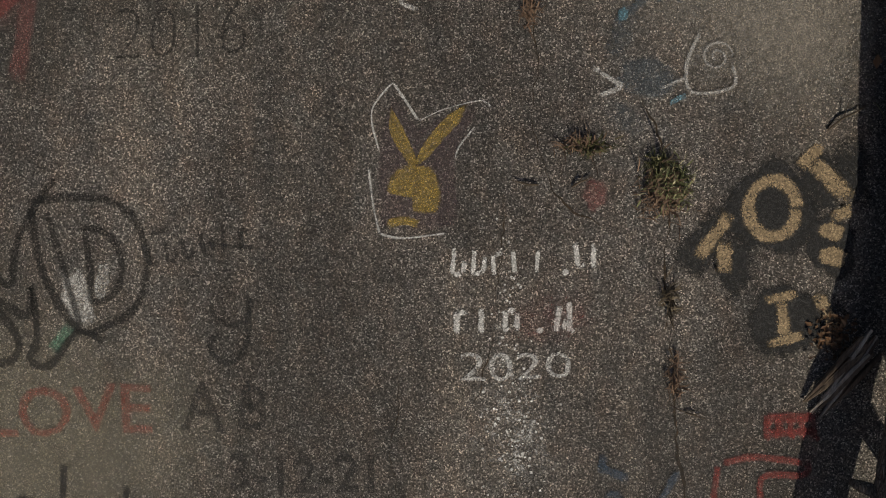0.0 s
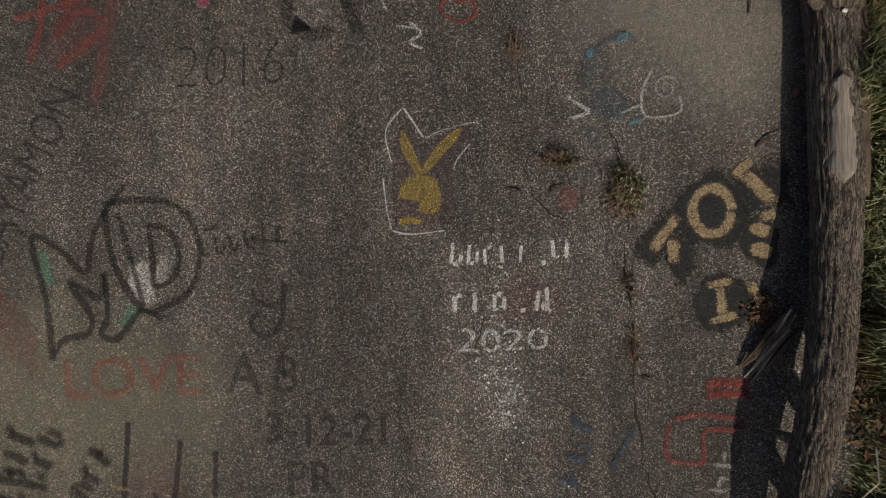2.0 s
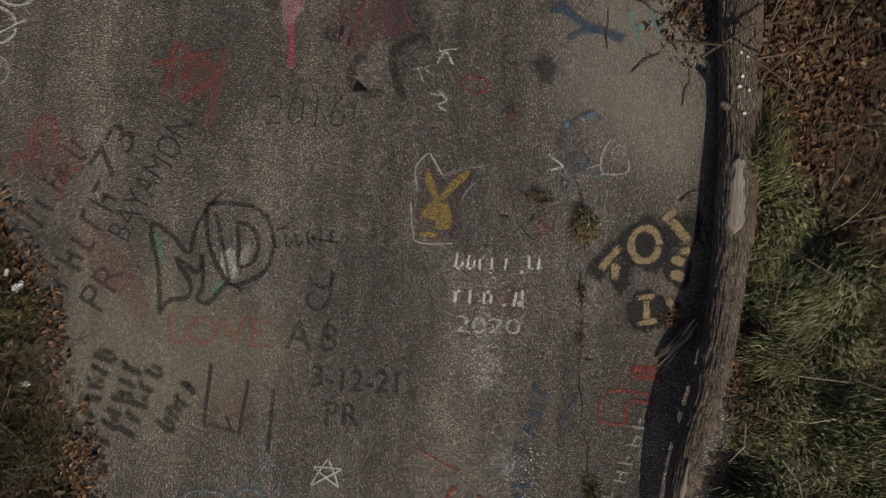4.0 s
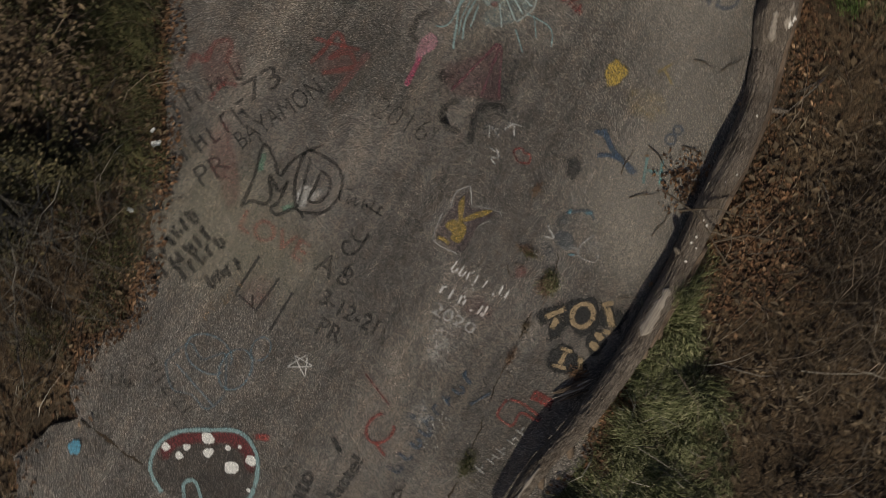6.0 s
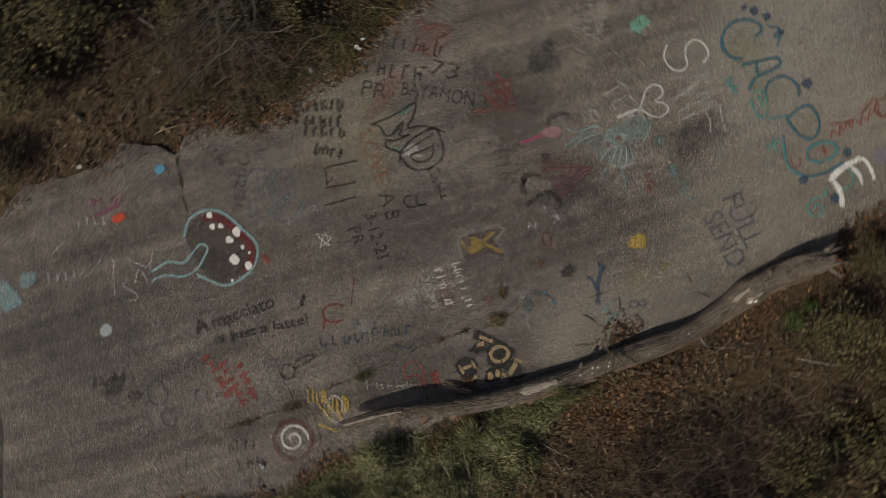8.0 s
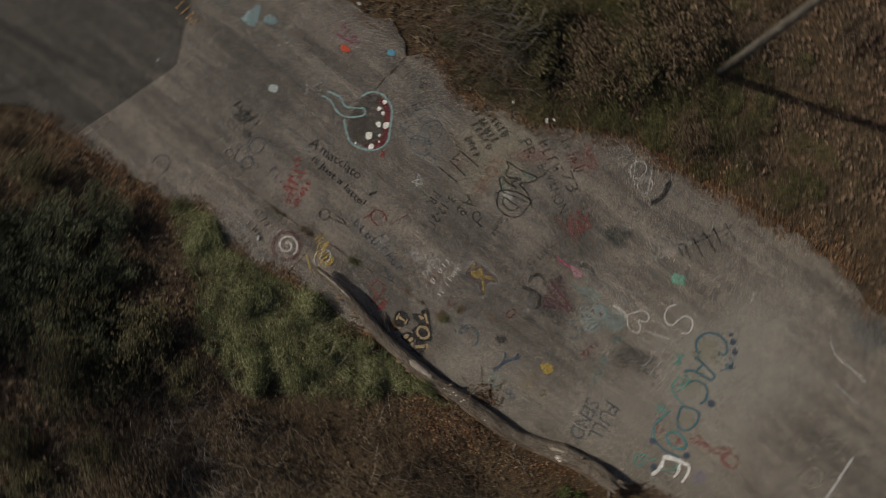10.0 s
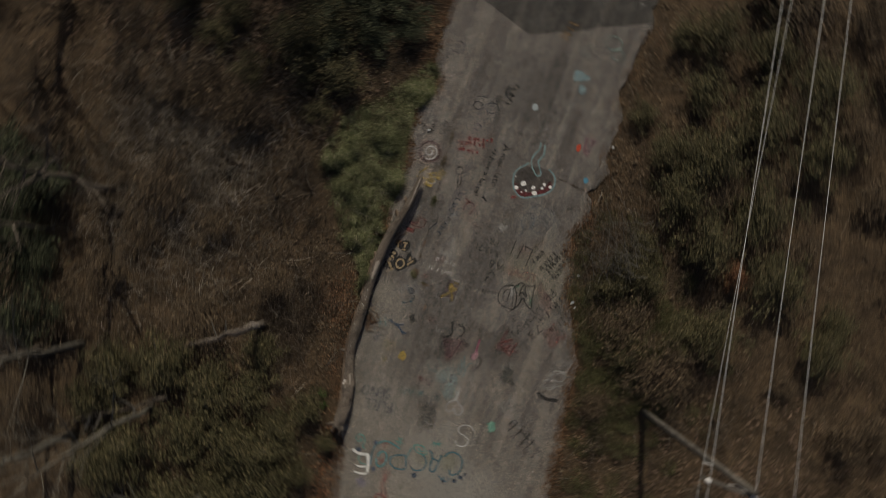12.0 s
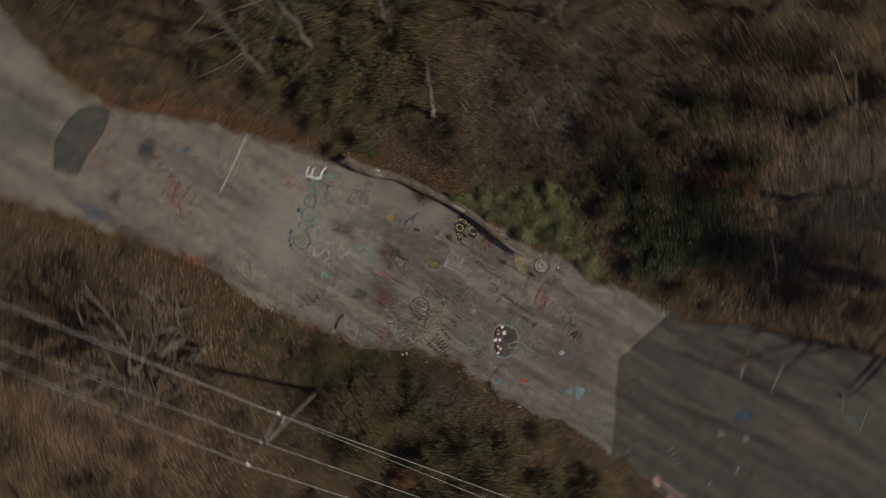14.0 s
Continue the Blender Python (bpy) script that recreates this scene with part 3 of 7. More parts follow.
def swathes(name, centres, per, spread, length, width, material, label):
    """Long grass beaten down in swathes: each lock of blades arches over and lies its own way."""
    verts, faces = [], []
    for x, y in centres:
        z = ground_height(x, y)
        big = RNG.uniform(0.5, 1.5)
        way = 2.2 * math.pi * noise.noise((x * 0.45, y * 0.45, 55)) - 0.9 + RNG.normal() * 0.45
        mound = noise.noise((x * 1.25, y * 1.25, 71))
        crown = (0.05 + 0.5 * max(0.0, mound) + 0.05 * RNG.random()) * big
        for _ in range(int(per * big * (0.35 + 1.5 * max(0.0, mound + 0.12)))):
            w = way + RNG.normal() * 0.42
            d = Vector((math.cos(w), math.sin(w), 0))
            p0 = Vector((x + RNG.normal() * spread * big, y + RNG.normal() * spread * big, z - 0.02 + crown * RNG.random() * 0.5))
            ln = length * big * RNG.uniform(0.45, 1.2)
            rise = crown * RNG.uniform(0.6, 1.1)
            s = Vector((-d.y, d.x, RNG.uniform(-0.5, 0.5))) * width * RNG.uniform(0.6, 1.3)
            p1 = p0 + d * ln * 0.35 + Vector((0, 0, rise))
            p2 = p0 + d * ln * 0.72 + Vector((0, 0, rise * 0.95))
            p3 = p0 + d * ln + Vector((0, 0, rise * RNG.uniform(0.0, 0.8)))
            b = len(verts)
            verts += [p0 - s, p0 + s, p1 - s, p1 + s, p2 - s * 0.7, p2 + s * 0.7, p3]
            faces += [(b, b + 1, b + 3, b + 2), (b + 2, b + 3, b + 5, b + 4), (b + 4, b + 5, b + 6)]
    return tagged(mesh_object(name, verts, faces, material), label, "grass", kind="stuff")


def thinned(places, gap):
    kept = []
    for x, y in places:
        if all((x - a) ** 2 + (y - b) ** 2 > gap * gap for a, b in kept):
            kept.append((x, y))
    return kept


def mossy_zone(x, y):
    d = off_road(x, y)
    if d < 0.15 or x > 0:
        return 0
    return math.exp(-(((x + 7.3) / 2.6) ** 2 + ((y - 0.5) / 4.0) ** 2)) * (0.3 + 0.7 * max(0, min(1, 0.5 + 1.6 * noise.noise((x * 0.8, y * 0.8, 22)))))


def straw_zone(x, y):
    d = off_road(x, y)
    if d < 0.4 or x > 0:
        return 0
    return math.exp(-(((x + 16.2) / 5.0) ** 2 + ((y - 11.5) / 6.0) ** 2)) * (0.3 + 0.7 * max(0, min(1, 0.6 + 1.4 * noise.noise((x * 0.6, y * 0.6, 32)))))


tussocks("grass", thinned(scatter(900, green_zone, (3.1, 8, -10, 3)), 0.22), 300, 0.24, 0.1, 0.0028, M_MOSS, "low olive grass beside the fallen log", 0.06)
swathes("grass", scatter(1300, green_zone, (3.1, 8, -10, 3)), 130, 0.085, 0.165, 0.0036, M_GRASS, "lush beaten-down green grass beside the fallen log")
tussocks("grass", scatter(420, mossy_zone, (-14, -4, -8, 8)), 130, 0.24, 0.15, 0.005, M_MOSS, "olive grass tussocks behind the pavement edge", 0.12)
tussocks("dry_grass", scatter(260, straw_zone, (-24, -6, -2, 24)), 36, 0.45, 0.12, 0.007, M_STRAW, "tan withered grass under the spreading tree")
blades("grass", scatter(7000, green_zone, (3.1, 8, -10, 3)), 0.17, 0.0045, 1.3, M_GRASS, "loose yellow-green grass blades beside the fallen log")
blades("dry_grass", scatter(1100, green_zone, (3.1, 8, -10, 3)), 0.22, 0.004, 1.5, M_STRAW, "withered tan blades among the green grass")
blades("dry_grass", scatter(30000, dry_zone, (-26, 26, -24, 28)), 0.26, 0.009, 1.85, M_DRY, "brown dry grass and weeds of late autumn")


def flakes(name, places, size, material, label, lift=0.0):
    """Curled dead leaves lying about."""
    verts, faces = [], []
    for x, y in places:
        z = (max(ground_height(x, y), 0.0) if off_road(x, y) < 0.05 else ground_height(x, y)) + 0.012 + RNG.random() * 0.03 + lift
        a = RNG.uniform(0, 2 * math.pi)
        s = size * RNG.uniform(0.5, 1.4)
        d = Vector((math.cos(a), math.sin(a), RNG.uniform(-0.3, 0.3))) * s
        e = Vector((-math.sin(a), math.cos(a), RNG.uniform(-0.4, 0.4))) * s * 0.55
        c = Vector((x, y, z))
        b = len(verts)
        up = Vector((0, 0, s * RNG.uniform(0.1, 0.5)))
        verts += [c - d, c + e + up, c + d, c - e + up]
        faces += [(b, b + 1, b + 2), (b, b + 2, b + 3)]
    return tagged(mesh_object(name, verts, faces, material), label, "leaves", kind="stuff")


flakes("leaf_litter", scatter(22000, verge_zone, (-11, 7, -13, 24)), 0.036, M_LITTER, "orange-brown fallen leaves along the pavement edge")
flakes("leaf_litter", scatter(20000, straw_zone, (-26, -6, -4, 26)), 0.075, M_STRAW, "tan-orange fallen leaves under the spreading tree", 0.06)
flakes("leaf_litter", scatter(24000, dry_zone, (-24, 24, -22, 26)), 0.06, M_BROWN, "brown fallen leaves scattered through the weeds", 0.05)


flakes("leaf_litter", scatter(9000, lambda x, y: math.exp(-(((x - 14) / 6) ** 2 + ((y + 14) / 6.5) ** 2)) if off_road(x, y) > 0.3 else 0, (5, 27, -28, -2)), 0.085, M_STRAW, "tan fallen leaves under the southern trees", 0.08)


def pile_zone(cx, cy, r):
    return lambda x, y: math.exp(-(((x - cx) ** 2 + (y - cy) ** 2) / r ** 2)) * (0 if 2.78 < x < 3.2 else 1)


flakes("leaf_litter", scatter(1000, lambda x, y: math.exp(-((off_road(x, y) - 0.35) / 0.45) ** 2) if x > -2.5 and off_road(x, y) > 0.05 else 0, (-2.5, 3.5, 7.5, 19)), 0.06, M_RUST, "rust-orange fallen leaves banked along the road", 0.03)
flakes("bark_chips", scatter(120, pile_zone(2.58, -0.62, 0.13), (2.4, 2.78, -1.0, -0.25)), 0.022, M_LITTER, "brown bark chips fallen beside the log")
flakes("leaf_litter", scatter(230, pile_zone(2.55, 2.85, 0.33), (1.8, 2.75, 2.0, 3.8)), 0.032, M_LITTER, "orange leaves caught against the log")
flakes("leaf_litter", scatter(1500, pile_zone(3.8, 2.5, 0.75), (3.2, 5.4, 1.0, 4.6)), 0.04, M_LITTER, "orange leaves behind the log")
flakes("leaf_litter", scatter(700, pile_zone(3.6, -0.95, 0.55), (3.2, 4.5, -2.2, 0.4)), 0.04, M_LITTER, "orange leaves behind the log")


def weed_tuft(x, y, rx, ry, count, seed, label, material):
    """Short weeds that sprawl along a crack."""
    rng = random.Random(seed)
    verts, faces = [], []
    for _ in range(count):
        p0 = Vector((rng.gauss(0, rx * 0.45), rng.gauss(0, ry * 0.45), 0.0))
        a = rng.uniform(0, 2 * math.pi)
        d = Vector((math.cos(a), math.sin(a), 0))
        ln = rng.uniform(0.03, 0.11)
        s = Vector((-d.y, d.x, 0)) * rng.uniform(0.002, 0.005)
        p1 = p0 + d * ln * 0.5 + Vector((0, 0, ln * rng.uniform(0.3, 0.9)))
        p2 = p0 + d * ln + Vector((0, 0, ln * rng.uniform(0.1, 0.9)))
        b = len(verts)
        verts += [p0 - s, p0 + s, p1 - s, p1 + s, p2]
        faces += [(b, b + 1, b + 3, b + 2), (b + 2, b + 3, b + 4)]
    ob = mesh_object("weed_tuft", verts, faces, material, at=(x, y, 0.0))
    return tagged(ob, label, "weed", kind="stuff")


weed_tuft(1.5, 0.42, 0.13, 0.14, 420, 3, "green weed tuft growing from a road crack", M_GRASS)
weed_tuft(1.46, 0.36, 0.16, 0.18, 380, 4, "dry grass in a road crack", M_STRAW)
weed_tuft(1.42, 0.55, 0.07, 0.07, 90, 5, "dark moss in a road crack", M_MOSS)
weed_tuft(0.97, 0.67, 0.13, 0.035, 110, 6, "small dry weed tuft in a road crack", M_MOSS)
weed_tuft(0.9, 0.68, 0.2, 0.05, 120, 7, "small dry weed tuft in a road crack", M_STRAW)
weed_tuft(1.78, -2.75, 0.14, 0.25, 300, 8, "small dry weed tuft in a road crack", M_MOSS)
weed_tuft(1.97, -4.4, 0.12, 0.35, 300, 10, "small dry weed tuft in a road crack", M_DRY)
weed_tuft(2.02, -5.5, 0.07, 0.4, 200, 11, "brown weeds along a road crack", M_DRY)
weed_tuft(0.58, 1.6, 0.06, 0.14, 90, 12, "small dry weed tuft in a road crack", M_STRAW)
weed_tuft(1.5, -0.38, 0.04, 0.14, 90, 13, "dark weeds along a road crack", M_DRY)
weed_tuft(1.53, -0.9, 0.04, 0.2, 90, 14, "brown weeds along a road crack", M_STRAW)

# thin stalk standing by the large tuft
sv, sf = [], []
tube(sv, sf, [(0, 0, 0), (0.02, 0.02, 0.16), (-0.01, 0.03, 0.3)], [0.008, 0.006, 0.004], 5)
tube(sv, sf, [(0.01, 0.01, 0.12), (0.1, 0.0, 0.2)], [0.005, 0.003], 4)
tagged(mesh_object("weed_stalk", sv, sf, M_TWIG, at=(1.45, 0.55, 0)), "bare weed stalk standing in a road crack", "weed")


def bramble_zone(x, y):
    d = off_road(x, y)
    if d < 0.25 or (x < 3.4 and -3.4 < y < 7.6 and x > 0):
        return 0
    k = 0.45
    if x > 0:
        k = 0.25 if -7 < y < 0.5 and x < 7 else 0.95
    return k * math.exp(-((x / 15) ** 2 + (y / 17) ** 2))


def canes(name, places, length, radius, material, label):
    """Arching bare stems, each a thin bent tube."""
    verts, faces = [], []
    rng = random.Random(21)
    for x, y in places:
        z = ground_height(x, y)
        a = rng.uniform(0, 2 * math.pi)
        ln = length * rng.uniform(0.4, 1.5)
        h = ln * rng.uniform(0.15, 0.6)
        d = Vector((math.cos(a), math.sin(a), 0))
        side = Vector((-d.y, d.x, 0)) * ln * rng.uniform(-0.25, 0.25)
        p = Vector((x, y, z - 0.03))
        pts = [p, p + d * ln * 0.25 + Vector((0, 0, h * 0.8)) + side * 0.3, p + d * ln * 0.6 + Vector((0, 0, h)) + side * 0.8, p + d * ln + Vector((0, 0, h * rng.uniform(0.2, 0.9))) + side]
        r = radius * rng.uniform(0.6, 1.5)
        tube(verts, faces, pts, [r, r * 0.85, r * 0.6, r * 0.3], 3, False)
    return tagged(mesh_object(name, verts, faces, material), label, "undergrowth", kind="stuff")


canes("bramble", scatter(5200, bramble_zone, (-20, 20, -20, 22)), 0.9, 0.006, M_TWIG, "tangle of bare brown bramble stems")
blades("dry_grass", scatter(12000, lambda x, y: math.exp(-(((x - 12) / 3.2) ** 2 + ((y + 1) / 3.4) ** 2)), (6.5, 24, -12, 14)), 0.28, 0.012, 1.9, M_DRY, "tan dead grass over the eastern slope")
canes("bramble", scatter(4200, lambda x, y: math.exp(-(((x - 12) / 3.4) ** 2 + ((y + 1) / 4.5) ** 2)), (6.5, 24, -12, 14)), 0.8, 0.009, M_CROWN, "pale grey-brown dead stems covering the ground")
canes("bramble", scatter(1500, lambda x, y: math.exp(-(((x - 5.9) / 1.0) ** 2 + ((y - 4.2) / 1.9) ** 2)), (4.7, 8, 0.8, 8)), 0.75, 0.006, M_TWIG, "dense dark thicket of stems behind the log")
canes("bramble", scatter(70, lambda x, y: math.exp(-(((x - 3.9) / 0.6) ** 2 + ((y + 1.0) / 1.2) ** 2)), (3.35, 5.5, -3.5, 1.5)), 0.6, 0.007, M_GREYWOOD, "pale tan weed stalks standing in the grass")
canes("bramble", scatter(2600, lambda x, y: math.exp(-(((x - 11.5) / 3.5) ** 2 + ((y + 17) / 4.0) ** 2)) if off_road(x, y) > 0.4 else 0, (6, 22, -27, -7)), 0.9, 0.01, M_CROWN, "grey-brown dead stems over the southern slope")
canes("bramble", scatter(260, bramble_zone, (-14, 14, -12, 14)), 0.9, 0.006, M_GREYWOOD, "pale dead stems among the brambles")


def shrub(seed, radius, height, stems, leaves, leaf, leaf_mat, kind_label):
    """One shrub with its stems and its leaves, at the origin."""
    rng = random.Random(seed)
    root = tagged(new("shrub"), kind_label, "shrub", "roadside shrubs")
    sv, sf, lv, lf = [], [], [], []
    ends = []
    for _ in range(stems):
        a = rng.uniform(0, 2 * math.pi)
        reach = radius * rng.uniform(0.3, 1.0)
        top = height * rng.uniform(0.5, 1.05) * (1.1 - 0.45 * reach / radius)
        d = Vector((math.cos(a), math.sin(a), 0))
        bend = Vector((-d.y, d.x, 0)) * rng.uniform(-0.2, 0.2) * radius
        pts = [Vector((0.12 * rng.uniform(-1, 1), 0.12 * rng.uniform(-1, 1), -0.15)), d * reach * 0.35 + Vector((0, 0, top * 0.55)) + bend * 0.4, d * reach * 0.75 + Vector((0, 0, top * 0.9)) + bend, d * reach + Vector((0, 0, top))]
        tube(sv, sf, pts, [0.016, 0.011, 0.007, 0.003], 3, False)
        for _k in range(3):
            q = pts[1].lerp(pts[3], rng.random())
            e = q + Vector((rng.uniform(-1, 1), rng.uniform(-1, 1), rng.uniform(-0.1, 0.8))) * 0.3 * radius
            tube(sv, sf, [q, (q + e) / 2 + Vector((0, 0, 0.03)), e], [0.006, 0.004, 0.002], 3, False)
            ends.append((q, e))
        ends.append((pts[1], pts[3]))
    clumps = [(q.lerp(e, rng.random()), rng.uniform(0.05, 0.2) * radius) for q, e in ends for _ in range(2)]
    for _ in range(leaves):
        c, spread = rng.choice(clumps)
        p = c + Vector((rng.gauss(0, 1), rng.gauss(0, 1), rng.gauss(0, 0.8))) * spread
        p.z = max(p.z, 0.03)
        s = leaf * rng.uniform(0.5, 1.4)
        d = Vector((rng.uniform(-1, 1), rng.uniform(-1, 1), rng.uniform(-0.6, 0.3))).normalized() * s
        e = d.cross(Vector((rng.uniform(-0.6, 0.6), rng.uniform(-0.6, 0.6), 1))).normalized() * s * 0.5
        b = len(lv)
        lv += [p - d, p + e + Vector((0, 0, s * 0.25)), p + d, p - e + Vector((0, 0, s * 0.25))]
        lf += [(b, b + 1, b + 2), (b, b + 2, b + 3)]
    mesh_object("branchwork", sv, sf, M_TWIG, root)
    if leaves:
        mesh_object("foliage", lv, lf, leaf_mat, root)
    return root


KINDS = {
    "olive": [shrub(31, 1.0, 1.1, 16, 2600, 0.042, M_OLIVE, "olive-green leafy shrub beside the road"), shrub(32, 1.3, 1.3, 18, 3200, 0.045, M_OLIVE, "olive-green leafy shrub beside the road")],
    "brown": [shrub(41, 1.0, 1.0, 20, 1900, 0.04, M_BROWN, "brown autumn shrub with withered leaves"), shrub(42, 1.4, 1.3, 24, 2600, 0.045, M_BROWN, "brown autumn shrub with withered leaves")],
    "twig": [shrub(51, 1.1, 1.2, 34, 220, 0.035, M_BROWN, "leafless brown twiggy shrub beside the road"), shrub(52, 1.5, 1.5, 40, 260, 0.035, M_BROWN, "leafless brown twiggy shrub beside the road")],
    # made-up shrub whose dark leaves stand in for tree shade
    "dark": [shrub(81, 1.3, 1.7, 18, 3000, 0.05, M_SHADE_LEAF, "dense dark shrub added to stand for tree shade")],
    "rust": [shrub(61, 1.2, 1.8, 18, 2200, 0.05, M_RUST, "rust-red shrub keeping its dead leaves")],
    "ivy": [shrub(71, 0.6, 0.5, 12, 900, 0.04, M_IVY, "low bright green leafy plant")],
}
USED = set()


def plant(kind, x, y, s, turn):
    srcs = KINDS[kind]
    src = srcs[int(abs(x * 7.3 + y * 3.1) * 10) % len(srcs)]
    m = Matrix.Translation((x, y, ground_height(x, y))) @ Matrix.Rotation(turn, 4, "Z") @ Matrix.Diagonal((s, s, s * (0.8 + 0.4 * ((x * 13.7) % 1)), 1))
    if src.name in USED:
        ob = copy_thing(src, m)
        ob.matrix_basis = m
    else:
        USED.add(src.name)
        src.matrix_basis = m


def shrub_kind(x, y):
    n = noise.noise((x * 0.16, y * 0.16, 40)) + 0.15 * RNG.normal()
    if x < 0:
        if y < 1.5:
            return "olive" if n > (0.05 if x < -8 else -0.3) else "brown"
        return "brown" if n > 0.0 else "twig"
    if 0.5 < y <= 5.5 and x < 9:
        return "twig" if n > -0.1 else "brown"
    if 5.5 < y < 15 and x < 13:
        return "olive" if n > -0.5 else "twig"
    if -13 < y < -5 and 6 < x < 13:
        return "olive" if n > -0.1 else "brown"
    if y < -6:
        return "olive" if n > 0.1 else "brown"
    return "twig" if n > 0.02 else "brown"


placed = []
for x, y in scatter(1300, lambda x, y: 1.0 if off_road(x, y) > 0.55 and abs(x) < 27 else 0, (-27, 27, -29, 31)):
    if -8.5 < y < 1.2 and 3 < x < 6.7:
        continue
    if math.hypot(x + 5.7, (y + 3.4) * 0.7) < 0.95:
        continue
    if y > 7 and -15 < x < -7 and y < 16 and RNG.random() < 0.75:
        continue
    gap = 2.3 if math.hypot(x, y) > 17 else 0.72 if x < 0 and -9 < y < 1 or x > 0 and 1 < y < 14 and x < 9 else 1.0
    if any((x - a) ** 2 + (y - b) ** 2 < gap ** 2 for a, b in placed):
        continue
    d = off_road(x, y)
    placed.append((x, y))
    plant(shrub_kind(x, y), x, y, min(0.35 + 0.3 * d, 1.0) * RNG.uniform(0.75, 1.25) * (1.35 if gap > 2 else 1.0), RNG.uniform(0, 6.28))
    if len(placed) > 232:
        break
for x, y, s in ((-6.3, -2.0, 0.7), (-6.9, -3.6, 0.65), (-5.6, -1.6, 0.5), (-7.6, -2.6, 0.8), (9.4, -7.0, 1.2), (8.0, -8.6, 1.0), (7.6, -4.4, 0.8)):
    plant("olive", x, y, s, x * 3)
for x, y, s in ((6.8, -1.2, 0.8), (7.5, -2.6, 0.9), (6.3, -0.3, 0.6), (7.9, -0.5, 0.9), (7.0, -3.9, 0.7)):
    plant("twig", x, y, s, x * 4 + y)
for x, y, s in ((4.4, 8.2, 0.9), (5.8, 7.2, 1.1), (7.4, 7.6, 1.3), (6.2, 9.4, 1.3), (4.3, 10.6, 1.0), (8.2, 9.8, 1.4), (5.6, 11.8, 1.3), (3.4, 12.8, 0.9), (7.6, 12.6, 1.4), (10.0, 11.2, 1.4), (5.0, 14.4, 1.3), (9.4, 7.2, 1.2), (11.4, 8.6, 1.3), (7.2, 15.4, 1.3), (3.2, 15.8, 1.0),
                (-7.6, -6.2, 1.1), (-9.3, -5.0, 1.2), (-8.4, -8.4, 1.3), (-6.6, -8.0, 0.9), (-10.8, -7.0, 1.3), (-7.2, -10.8, 1.2), (-9.6, -10.4, 1.4), (-12.2, -9.6, 1.4), (-6.8, -13.2, 1.1), (-9.0, -13.2, 1.3), (-11.6, -12.6, 1.4), (-8.2, -15.8, 1.2), (-10.6, -1.6, 1.1), (-12.4, -4.4, 1.3)):
    plant("olive", x, y, s, x * 3 + y)
# added dark shrubs where the slopes lie in deep shade
for x, y, s in ((5.2, -9.2, 0.8), (6.3, -10.4, 1.0), (6.5, -8.2, 0.8), (7.4, -9.5, 1.1), (8.2, -7.8, 0.9), (8.4, -9.2, 1.1), (9.6, -10.6, 1.3), (7.6, -11.4, 1.0), (8.9, -12.6, 1.2), (17.2, 2.4, 1.5), (18.6, 4.6, 1.6), (16.4, 5.2, 1.3), (19.2, 1.8, 1.5), (17.4, 7.2, 1.4), (20.4, 6.4, 1.6), (15.6, 7.4, 1.2), (21.4, 8.6, 1.6), (19.4, 9.6, 1.5), (22.4, 11.0, 1.6), (23.4, 7.6, 1.6)):
    plant("dark", x, y, s, x * 5 + y)
for x, y, s in ((3.1, 6.8, 0.38), (3.35, 6.4, 0.42), (3.6, 6.95, 0.42)):
    plant("ivy", x, y, s, x * 9)
for x, y, s in ((10.6, -10.3, 1.0), (11.3, -11.2, 0.9), (-10.9, -4.1, 0.6)):
    plant("rust", x, y, s, y)


def boulder(x, y, r):
    """A rounded pale stone, sunk a little into the ground."""
    bm = bmesh.new()
    bmesh.ops.create_icosphere(bm, subdivisions=4, radius=r)
    for v in bm.verts:
        v.co *= 1 + 0.3 * noise.noise(v.co * (1.4 / r)) + 0.08 * noise.noise(v.co * (5 / r))
        v.co.z *= 0.7
    me = bpy.data.meshes.new("boulder")
    bm.to_mesh(me)
    bm.free()
    me.materials.append(M_BOULDER)
    me.polygons.foreach_set("use_smooth", [True] * len(me.polygons))
    ob = new("boulder", me)
    ob.location = (x, y, ground_height(x, y) + 0.4 * r)
    return tagged(ob, "rounded pale tan boulder beside the verge", "boulder")


boulder(-7.1, -18.7, 0.62)


